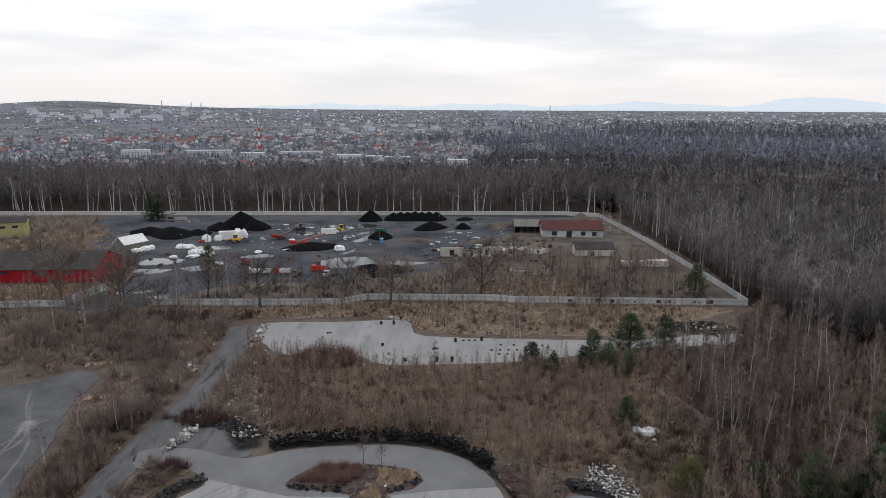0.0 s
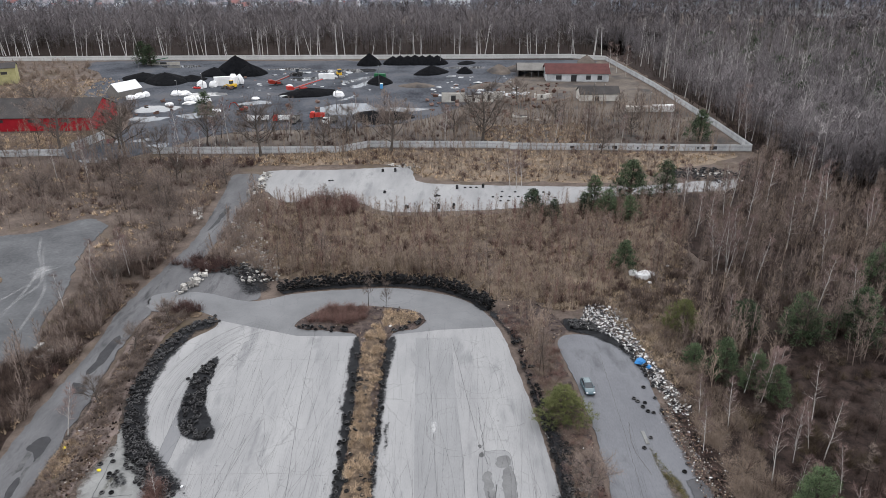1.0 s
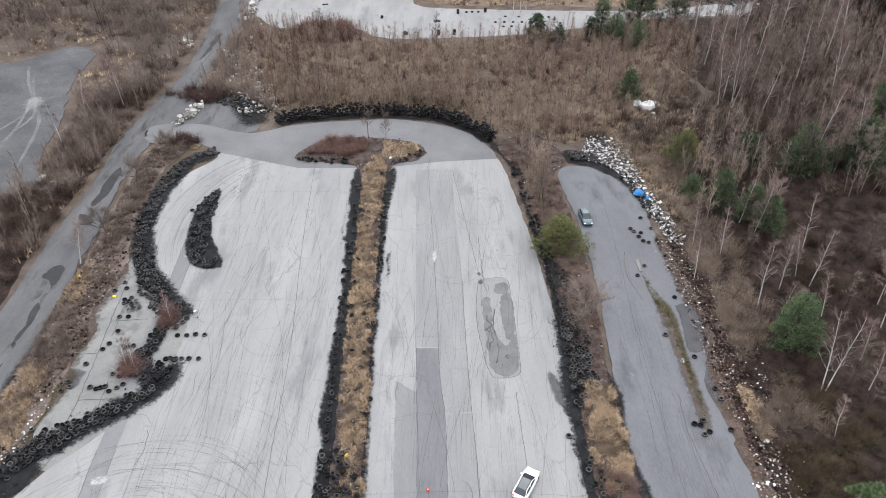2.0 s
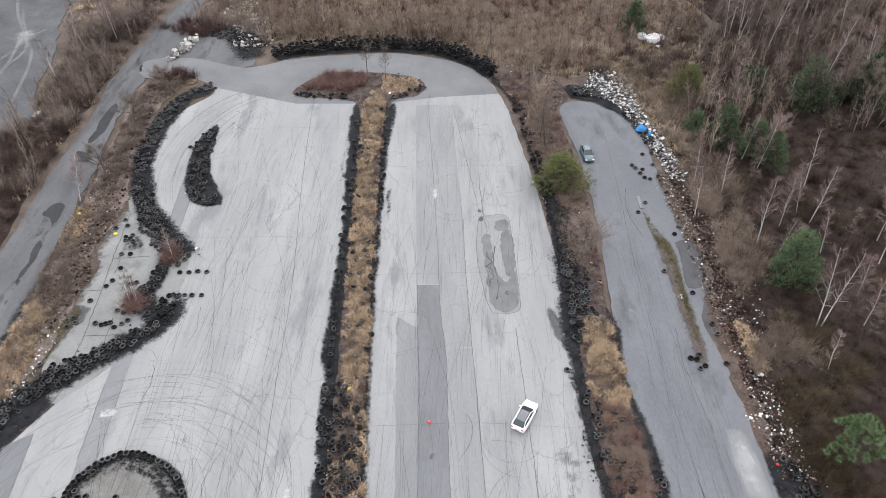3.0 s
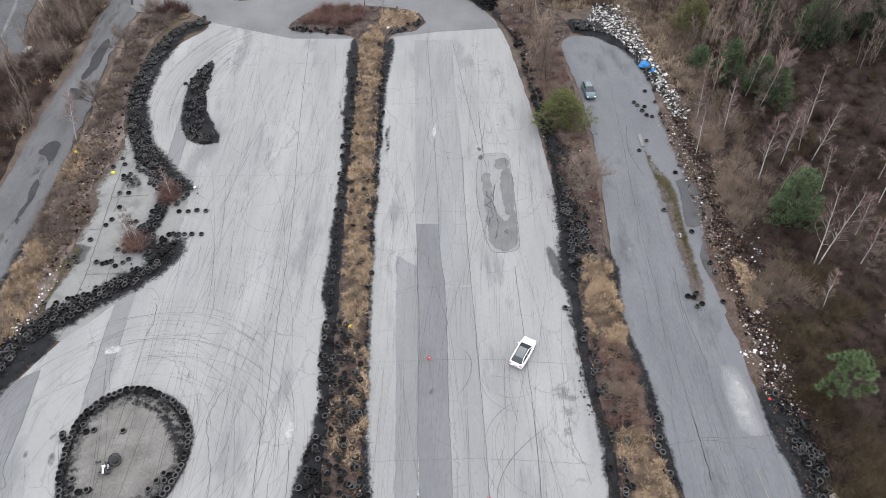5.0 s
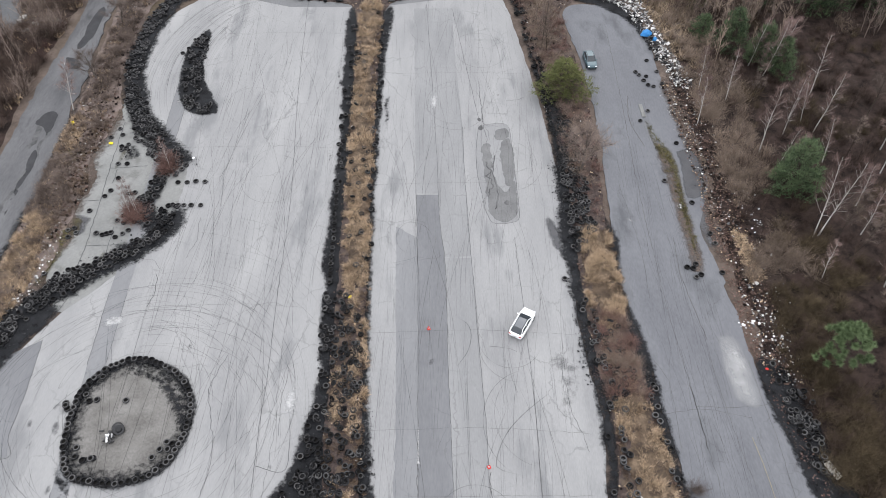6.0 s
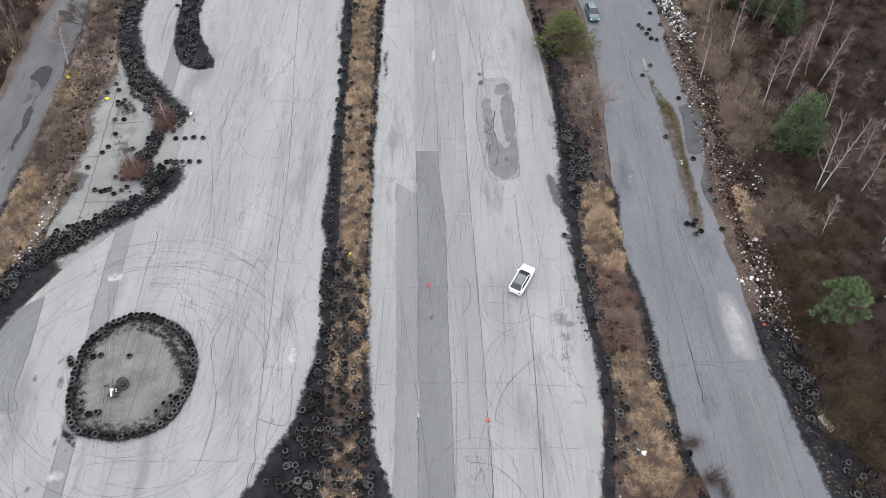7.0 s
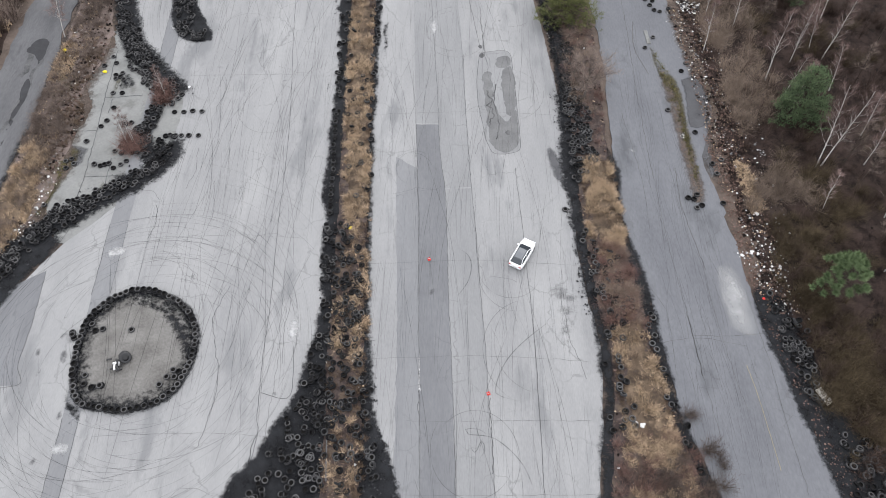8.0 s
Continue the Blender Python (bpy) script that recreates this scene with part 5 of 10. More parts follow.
for k, (x, y, s) in enumerate(((-39.9, 28.2, 0.7), (-38.6, 27.6, 0.5), (-41.2, 23.4, 0.6), (-41.8, 21.6, 0.5), (-42.4, 37.6, 0.7), (-40.6, 41.8, 0.5), (-28.4, 45.2, 0.4), (-43.6, 33.0, 0.6))):
    film("damp_patch", [(x - s, y - 0.6 * s), (x, y - s * 1.2), (x + s * 0.7, y), (x + 0.2 * s, y + 1.4 * s), (x - 0.6 * s, y + s * 0.5)], M_DAMP, 0.024, track_ob, 0.5, 0.3, 0.3, 0.62, 20.0 + k * 0.1)
film("damp_patch", [(34.0, 79.0), (36.8, 79), (37.0, 75), (36.4, 70.8), (35.3, 69.2), (33.6, 69.2), (33.4, 72), (34.0, 75.6)], M_DAMP, 0.03, lane_ob, 0.5, 0.5, 0.3, 1.0, 21.0)
film("pale_spill", [(32.0, 46.6), (34.4, 46), (35.0, 40.6), (34.6, 37.2), (32.2, 37.6), (31.4, 42)], M_LIME, 0.020, lane_ob, 1.7, 0.4, 0.4, 0.8, 22.0)
film("pale_spill", [(32.8, 45.6), (33.8, 45.2), (34.4, 42.4), (33.6, 41.4), (32.7, 43)], M_SPILL, 0.0215, lane_ob, 0.8, 0.25, 0.3, 0.5, 221.0)
film("pale_spill", [(24.2, 65.6), (25.8, 65.4), (25.6, 64.6), (24.4, 64.6)], M_SPILL, 0.020, lane_ob, 0.5, 0.2, 0.2, 0.42, 24.0)
film("wet_patch", [(35.4, 77.6), (36.6, 75.4), (37.0, 72.4), (36.0, 70), (34.4, 70.4), (34.6, 74)], M_WET, 0.006, lane_ob, 0.5, 0.4, 0.3, 0.9, 92.0)
marks("pale_tracks", [spline(p, False, 0.6) for p in ([(-101, 166), (-96, 155), (-92.2, 147.7), (-89.6, 140.6), (-90.4, 131.4), (-88.1, 121)], [(-99.5, 162), (-94, 150), (-90.7, 135.2), (-90.6, 124)], [(-96.5, 146), (-92.2, 147.7), (-88.4, 152)], [(-92.2, 148), (-87, 138), (-84, 126), (-82, 114)], [(-104, 170), (-98.5, 158), (-93, 149.4)], [(-91.6, 143), (-94, 134), (-99, 124)])], M_LIME, 0.004, yard_ob, 0.7, 0.2)
film("pale_spill", [(-95.4, 150), (-91.6, 152), (-89.6, 147), (-91.6, 142.4), (-94.4, 145)], M_LIME, 0.006, yard_ob, 3.0, 0.5, 0.6, 0.5, 26.0)
film("pale_spill", [(-20, 206), (-15, 207), (-14, 204), (-19, 203)], M_LIME, 0.012, far_ob, 1.5, 1.0, 0.5, 0.6, 27.0)
for k, pts in enumerate(([(30.6, 86.4), (31.4, 84.6), (31.5, 80.8), (32.2, 78), (31.4, 77), (30.9, 80), (30.6, 83)], [(31.8, 80), (33.2, 79.6), (33.7, 75.3), (33.1, 70), (32.4, 70), (32.3, 75)], [(32.2, 71), (33.0, 70.4), (32.9, 64.4), (32.7, 58), (32.1, 58), (32.1, 64)])):
    film("moss_film", pts, M_MOSS, 0.028, lane_ob, 0.5, 0.2, 0.3, 0.66, 28.0 + 0.1 * k)
film("soil_film", [(30.9, 82), (32.8, 79), (33.6, 74), (33.4, 68), (33.6, 60), (33.0, 56), (31.2, 56), (30.8, 60), (30.9, 68)], M_DIRTFILM, 0.024, lane_ob, 0.9, 0.25, 0.4, 0.62, 281.0)
film("moss_film", [(-50.6, 66), (-48.4, 65), (-49.4, 58), (-50.2, 52.5), (-51.4, 54), (-51.2, 62)], M_MOSS, 0.01, pocket_ob, 0.8, 0.5, 0.3, 0.8, 29.0)
film("damp_patch", [(-50.4, 66.5), (-47.6, 66), (-48.0, 62.6), (-50.2, 63)], M_DAMP, 0.008, pocket_ob, 0.8, 0.5, 0.3, 0.9, 30.0)
for k, pts in enumerate(([(-63.0, 85.6), (-62.2, 88.2), (-60.2, 88.3), (-59.5, 84.5), (-60.1, 82.5), (-61.3, 84.7)], [(-60.3, 80.0), (-59.3, 76.4), (-59.4, 72.6), (-59.6, 69.0), (-59.5, 64), (-60.4, 70.2), (-60.4, 74.5), (-60.8, 78.3)], [(-64.3, 103.3), (-61.7, 102.5), (-60.3, 100.3), (-62.3, 99.5)], [(-63.4, 118), (-61.6, 118), (-61.4, 108), (-63.2, 106)], [(-62, 190), (-60.4, 190), (-60.8, 176), (-61.8, 172)])):
    film("wet_patch", pts, M_WET, 0.008, road_ob, 0.35, 0.4, 0.4, 1.0, 50.0 + k)
film("black_grit", [(-59.0, 100), (-57.4, 100), (-56.6, 86), (-56.2, 72), (-56.4, 50), (-58.6, 50), (-58.0, 72), (-58.6, 88)], M_GRIT, 0.012, road_ob, 1.0, 0.6, 0.4, 0.6, 58.0)
film("black_grit", [(14.8, 100), (17.8, 94), (20.4, 84), (20.6, 76), (16.4, 76), (15.4, 88), (14.4, 98)], M_GRIT, 0.30, track_ob, 1.2, 0.6, 0.5, 0.55, 583.0)
film("damp_patch", [(32.6, 80), (36, 80), (36.4, 70), (35.4, 60), (33.6, 60), (32.8, 70)], M_DAMP, -0.01, lane_ob, 1.0, 0.6, 0.4, 0.7, 59.0)

# joints of the apron slabs
slab_joints = Geo()
for pts in ([(-49.0, 85.9), (-48.2, 75.7), (-47.2, 65.4), (-46.8, 59.5), (-47.1, 55.4)], [(-48.2, 75.5), (-42.8, 76.1)], [(-46.8, 60.8), (-41.8, 61.0)], [(-47.0, 75.3), (-46.9, 72.5)], [(-44.2, 64), (-43.6, 58)], [(-49.2, 69), (-47.6, 69.2)]):
    ribbon(wander(pts, 0.14, 0.3, pts[0][0]), 0.10, 0.006, 0, slab_joints)
part("joint", slab_joints, M_CRACK, pocket_ob)
film("soil_film", [(-52.5, 90), (-48.6, 87), (-49.4, 79), (-48.4, 73), (-48.6, 66), (-47.6, 62), (-49.4, 57), (-48.6, 53), (-53, 52), (-53, 70), (-53, 80)], M_DIRTFILM, 0.012, pocket_ob, 1.8, 0.5, 0.5, 0.6, 90.0)
film("soil_film", [(34.4, 96), (38, 95), (38, 74), (37.4, 64), (36, 58), (34.4, 59), (34.6, 66), (35.6, 74), (34.6, 84)], M_DIRTFILM, 0.012, lane_ob, 1.2, 0.5, 0.5, 0.6, 91.0)
film("moss_film", [(-47.6, 80), (-46.6, 80), (-46.8, 76), (-47.6, 74)], M_MOSS, 0.009, pocket_ob, 0.6, 0.4, 0.3, 0.55, 31.0)
film("black_grit", [(-46, 81), (-44.0, 78), (-46.4, 76.8), (-47.6, 78.6)], M_GRIT, 0.010, pocket_ob, 0.8, 0.4, 0.4, 0.5, 32.0)
film("moss_film", [(-44.4, 60.6), (-43.6, 60.4), (-43.2, 56.4), (-44.4, 57)], M_MOSS, 0.009, pocket_ob, 0.6, 0.4, 0.3, 0.5, 33.0)
film("black_grit", [(-66, 40), (-58, 47), (-52, 52), (-46.4, 51), (-49.2, 43.5), (-54, 34), (-60, 26), (-68, 26)], M_GRIT, 0.05, track_ob, 1.6, 0.7, 0.6, 1.0, 81.0)

# ---- tyres: walls, stacks and strays ----
def tyre_geo(sides=14, r=0.355, w=0.215):
    g = lathe([(0.92 * r, 0.0), (r, 0.2 * w), (r, 0.8 * w), (0.93 * r, 0.96 * w)], sides)  # tread
    for top in (0, 1):  # sidewalls, dusty on the bulge
        z, k = (1.0 * w, 1) if top else (0.0, -1)
        ring = [(0.93 * r, z - k * 0.04 * w), (0.80 * r, z + k * 0.02 * w), (0.64 * r, z - k * 0.03 * w)]
        lathe(ring if top else ring[::-1], sides, 2, g)
    lathe([(0.64 * r, 0.97 * w), (0.60 * r, 0.8 * w), (0.60 * r, 0.1 * w)], sides, 0, g)  # bead
    return lathe([(0.61 * r, 0.05), (0.3 * r, 0.05), (0.01, 0.045)], sides, 1, g)  # near-black disc, shade of the hollow put into its colour


TYRE = tyre_geo(12).mesh("tyre", M_RUBBER, M_HOLE_SHADE, M_SIDEWALL_ONE)
TYRE_LOW = lathe([(0.22, 0.02), (0.32, 0.0), (0.355, 0.10), (0.32, 0.205)], 9)
lathe([(0.32, 0.205), (0.27, 0.215), (0.22, 0.19), (0.22, 0.02)], 9, 2, TYRE_LOW)


def tyre(x, y, z=0.0, tip=0.0, head=0.0, size=1.0, label="old black car tyre lying flat on the tarmac", group=""):
    ob = new("tyre", TYRE)
    ob.matrix_basis = pose(x, y, z, 0, 0, math.degrees(head)) @ pose(0, 0, 0, 0, tip, 0)
    ob.scale = (size, size, size)
    return tagged(ob, label, "tyre", group)


# the ring of stacked tyres
r_t = np.random.default_rng(3)
ring_pts = spline([*RING], True, 0.05)
ring_len = np.concatenate([[0], np.cumsum(np.hypot(*np.diff(np.vstack([ring_pts, ring_pts[:1]]), axis=0).T))])
n_ring = int(ring_len[-1] / 0.66)
for k in range(n_ring):
    s = k * ring_len[-1] / n_ring
    i = int(np.searchsorted(ring_len, s)) % len(ring_pts)
    x, y = ring_pts[i] + r_t.uniform(-0.07, 0.07, 2)
    for level in range(2):
        tyre(x + r_t.uniform(-0.04, 0.04), y + r_t.uniform(-0.04, 0.04), 0.03 + level * 0.212, r_t.uniform(-3, 3) * level, r_t.uniform(0, 6.28), r_t.uniform(0.94, 1.06),
             "old black car tyre stacked in a ring", "tyres of the ring")
for x, y, z in ((-39.6, 39.9, 0.03), (-39.6, 38.9, 0.03), (-39.0, 38.1, 0.03), (-38.2, 38.3, 0.03), (-40.2, 39.1, 0.25), (-38.5, 42.2, 0.03), (-38.9, 41.3, 0.03), (-38.3, 41.0, 0.25), (-41.5, 37.9, 0.03), (-41.1, 37.2, 0.03), (-41.3, 37.5, 0.25), (-38.6, 32.7, 0.03), (-37.3, 31.3, 0.03),
                (-36.5, 31.5, 0.03), (-36.6, 31.4, 0.25), (-37.4, 31.2, 0.25), (-35.0, 38.2, 0.03), (-29.8, 32.5, 0.03), (-29.0, 32.5, 0.03), (-28.6, 33.1, 0.03), (-29.2, 33.2, 0.25), (-38.4, 31.7, 0.03), (-30.4, 31.6, 0.03)):
    tyre(x, y, z, r_t.uniform(-8, 8), r_t.uniform(0, 6.28), 1.0, "old black car tyre in a loose heap by the ring", "loose tyres")

# strays in rows and ones
for x, y in ((-37.6, 72.5), (-36.3, 72.5), (-35.1, 72.7), (-33.8, 72.6), (-36.5, 68.0), (-35.7, 68.0), (-34.7, 68.0), (-33.4, 68.0), (-46.3, 73.4), (-46.6, 70.9), (-47.1, 69.8), (-48.3, 67.0), (-46.1, 62.9), (-44.7, 62.8), (-47.2, 76.4),
             (-45.9, 76.4), (-44.2, 63.0), (-43.4, 62.2), (-45.2, 62.6), (-42.6, 62.8), (-42.0, 63.4), (-50.0, 63.4), (-49.3, 63.8), (-49.6, 62.2), (-48.8, 63.0), (-47.6, 79.4), (-47.0, 79.8), (-46.4, 79.2), (-47.8, 80.2), (-46.9, 80.6),
             (-50.0, 82.2), (-48.4, 82.8), (-49.2, 84.2), (-43.8, 70.2), (-43.1, 70.5), (-43.4, 66.0), (-42.8, 65.4), (-44.0, 65.2), (-43.0, 64.8), (-42.2, 65.8), (-41.6, 64.9), (-44.4, 104.0), (15.0, 55.0), (16.9, 27.8), (17.0, 26.4),
             (17.2, 33.8), (22.6, 33.6), (22.9, 32.6), (23.2, 30.2), (22.4, 28.6), (23.4, 28.2), (21.4, 45.4), (21.6, 60.6), (21.3, 59.8), (30.7, 56.8), (31.4, 56.6), (31.9, 57.3), (32.2, 55.6), (31.5, 55.2), (34.9, 55.9), (31.0, 72.5),
             (33.9, 68.2), (35.4, 82.2), (34.4, 80.5), (31.6, 88.1), (30.0, 85.7), (31.5, 98.2), (31.9, 97.4), (33.0, 97.0), (32.4, 95.9), (32.9, 94.7), (33.7, 94.3), (35.2, 95.0), (35.0, 98.3), (33.9, 101.4), (35.0, 62.5), (36.3, 63.2), (35.2, 60.8)):
    tyre(x, y, 0.03, 0, r_t.uniform(0, 6.28), r_t.uniform(0.95, 1.08), group="stray tyres")
# the far strip: upright stacks used as markers
for x, y, n in ((-10.7, 189.6, 4), (-10.2, 189.6, 3), (-1.5, 189.2, 6), (2.8, 189.4, 6), (-2.1, 199.8, 2), (-17.8, 202.7, 3), (-15.9, 224.1, 5), (-20, 224, 4), (4.0, 206.5, 5), (12.0, 207.7, 5), (25.6, 193.4, 5)):
    for k in range(n):
        tyre(x + r_t.uniform(-0.06, 0.06), y, k * 0.235, 0, r_t.uniform(0, 6.28), 1.15, "old black tyre in a marker stack", "marker stacks")
for x, y in ((14.5, 198.9), (17, 199), (19.5, 199), (22, 199), (24.5, 199), (28.3, 203.1), (30, 203.1), (31.4, 201.1), (32.7, 198.1), (-36.1, 214.4), (-35.2, 214.6), (6.5, 207.4), (8.2, 207.6), (10, 207.6), (17.6, 203.6), (21.5, 203.4), (-2.6, 199.6), (-1.4, 199.9), (16.5, 195.4), (18.8, 195.6)):
    tyre(x, y, 0.0, 0, r_t.uniform(0, 6.28), 1.15, group="stray tyres")


def tyre_heap(name, places, label, low=True, tip=0.25, lift=0.0, heap=0.0, seed=0):
    """A bank of thrown-down tyres: each of the nearest three hundred is a part, the rest one mesh."""
    r = np.random.default_rng(seed)
    places = places[np.argsort(places[:, 1])]
    n = len(places)
    flat = r.random(n)
    z = np.full(n, 0.03) + lift + heap * r.random(n) ** 1.5 + 0.2 * (flat >= 0.88)
    a = np.where(flat < 0.88, r.uniform(0, tip, n), r.uniform(0.5, 1.3, n))
    head, size = r.uniform(0, 6.28, n), r.uniform(0.9, 1.12, n)
    bank = thing(name, label, "tyres", pose(places[0, 0], places[0, 1], 0), "tyre banks", kind="stuff" if low else "")
    base = np.array([places[0, 0], places[0, 1], 0.0])
    at = np.column_stack([places, z]) - base
    near = 0 if low else min(n, 300)
    for i in range(near):
        part("tyre", TYRE, None, bank, m=pose(*at[i], 0, 0, math.degrees(head[i])) @ pose(0, 0, 0, 0, math.degrees(a[i]), 0) @ Matrix.Scale(size[i], 4))
    if n > near:
        g = Geo().scatter(TYRE_LOW if low else tyre_geo(9), at[near:], head[near:], size[near:], (a[near:], head[near:]))
        rest = part("tyre_layer", g, [M_RUBBER, M_HOLE_SHADE, M_SIDEWALL], bank)
        tagged(rest, "", kind="stuff")
    return bank


tyre_heap("tyre_bank", np.concatenate([beside(WEST_WALL + np.array([0.2, 0.2]), 300, 2.6, 1), beside(spline([(-48, 90), (-45.5, 83.4), (-42, 78.6), (-39.0, 75.2)], False, 0.8), 90, 2.6, 2), beside(spline([(-39.2, 75), (-40.6, 71), (-41.0, 67.6), (-39.4, 64.6)], False, 0.8), 52, 2.6, 201)]), "bank of scattered old black tyres along the bend", False, 0.16, 0, 0.22, 1)
tyre_heap("tyre_bank", np.concatenate([beside(SOUTH_WALL, 230, 2.6, 3), spread([(-50.5, 56), (-46, 57), (-45, 54), (-50, 50)], 34, (), 34), beside(spline([(-50, 50), (-53, 44), (-57, 36)], False, 0.8) + np.array([-1.5, 0]), 60, 3.0, 33)]), "bank of scattered old black tyres by the apron", False, 0.16, 0, 0.22, 2)
tyre_heap("tyre_wall", beside(NORTH_WALL + np.array([0, 0.9]), 900, 2.6, 4), "high wall of piled black tyres behind the far bend", True, 0.5, 0, 1.9, 3)
tyre_heap("tyre_island", np.concatenate([spread(spline([(-42.2, 109.6), (-41.0, 109.6), (-39.8, 99), (-38.8, 92), (-35.8, 89.6), (-35.8, 88.4), (-39.2, 88.2), (-42.0, 93), (-43.6, 104)], True, 0.8), 150, (), 5)]), "curved island of piled black tyres", False, 0.16, 0, 0.25, 4)
tyre_heap("tyre_spread", np.concatenate([np.column_stack([np.linspace(-15.0, -14.3, 25), np.linspace(71.6, 54.4, 25)]), beside(spline([(-15.5, 112), (-15.2, 92), (-14.9, 72)], False, 1), 46, 1.6, 7), beside(spline([(-10.8, 112), (-10.3, 90), (-9.7, 60)], False, 1), 40, 0.9, 8), spread([(-14.8, 118), (-11.4, 118), (-10.6, 88), (-9.8, 56), (-12.8, 56), (-14.2, 88)], 44, (), 81),
                                          spread([(-14.8, 53), (-14.2, 40), (-15.2, 30), (-12.5, 26), (-8.8, 30), (-9.8, 48), (-11.8, 53)], 240, (), 9), spread([(-15.0, 31), (-19, 21), (-25, 10), (-13, 10), (-12.6, 25), (-12.4, 31)], 280, (), 10), spread([(-12.6, 30), (-8.6, 30), (-8.2, 20), (-12.4, 20)], 46, (), 101),
                                          beside(spline([(-8.4, 33), (-7.6, 24), (-6, 16)], False, 1), 26, 0.9, 11), beside(spline([(-28.5, 121.8), (-18.5, 120.6)], False, 1), 30, 1.4, 12), beside(spline([(-10, 120.2), (-4.4, 124)], False, 1), 16, 1.2, 13)]),
          "old black tyres strewn on the grassy strip", False, 0.25, 0.16, 0.12, 5)
tyre_heap("tyre_spread", np.concatenate([spread([(16.6, 79), (19.2, 78), (20, 72.5), (20.2, 69.6), (19.2, 66.1), (20.3, 63.9), (17.8, 59.5), (16.6, 59.5), (16.5, 63), (16.5, 69)], 215, (), 14), beside(spline([(17.2, 52), (17.6, 42), (18.8, 36), (18.6, 26)], False, 1), 34, 1.6, 15), spread([(17.4, 50), (20.8, 49), (21.4, 39), (18.2, 38)], 48, (), 16),
                                         beside(spline([(22.6, 40), (23.4, 32), (24.6, 22)], False, 1), 16, 1.2, 17), beside(spline([(13.4, 120), (15.2, 104), (16.6, 88)], False, 1), 60, 2.0, 18), spread([(16.0, 92), (18.4, 87), (20, 80), (16.8, 78), (15.9, 86)], 34, (), 182)]), "old black tyres strewn on the verge", False, 0.16, 0.18, 0.15, 6)
tyre_heap("tyre_dump", np.concatenate([spread([(36.9, 39.8), (40, 39.3), (39.7, 34.7), (39.3, 28.8), (37.9, 30.3), (37.0, 34.7)], 62, (), 19), spread([(39.8, 26), (44, 25), (47, 22), (46, 12), (40.4, 14), (39.4, 19.6)], 150, (), 20), spread([(36.4, 43), (38, 42.6), (38, 40), (36.4, 40)], 6, (), 205), spread([(24.5, 125), (29.5, 123.6), (30.5, 120.6), (25, 121)], 120, (), 21), beside(spline([(33, 116), (36, 106), (37, 99)], False, 1), 34, 2.4, 22)]),
          "old black tyres dumped along the wood's edge", False, 0.4, 0.0, 0.35, 7)
tyre_heap("tyre_dump", np.concatenate([spread([(72, 226), (90, 228), (98, 218), (86, 212), (74, 216)], 420, (), 23), beside(spline([(-54, 150), (-46, 148), (-40, 141)], False, 1), 160, 6, 24)]), "black tyres dumped on the pale ground", True, 0.5, 0, 0.5, 8)

# ---- bare trees, pines, scrub and grass ----
def spikes(geo, base, tip, width, slot=0, sides=3):
    """Many thin tapering twigs at once."""
    base, tip = np.asarray(base, float), np.asarray(tip, float)
    n = len(base)
    d = tip - base
    d /= np.linalg.norm(d, axis=1)[:, None] + 1e-9
    ref = np.where(np.abs(d[:, 2:3]) > 0.9, [[1.0, 0, 0]], [[0, 0, 1.0]])
    u = np.cross(d, ref)
    u /= np.linalg.norm(u, axis=1)[:, None] + 1e-9
    w = np.cross(d, u)
    wd = np.broadcast_to(width, (n,))[:, None]
    if sides == 2:
        v = np.stack([base + u * wd, base - u * wd, tip], 1).reshape(-1, 3)
        return geo.add(v, np.arange(n * 3).reshape(-1, 3), slot)
    ring = [base + wd * (u * np.cos(a) + w * np.sin(a)) for a in (0, 2.094, 4.189)]
    v = np.stack([*ring, tip], 1).reshape(-1, 3)
    o = (np.arange(n) * 4)[:, None, None]
    f = (np.array([[0, 1, 3], [1, 2, 3], [2, 0, 3]])[None] + o).reshape(-1, 3)
    return geo.add(v, f, slot)


def unit(heading, rise):
    return np.stack([np.cos(heading) * np.cos(rise), np.sin(heading) * np.cos(rise), np.sin(rise)], -1)


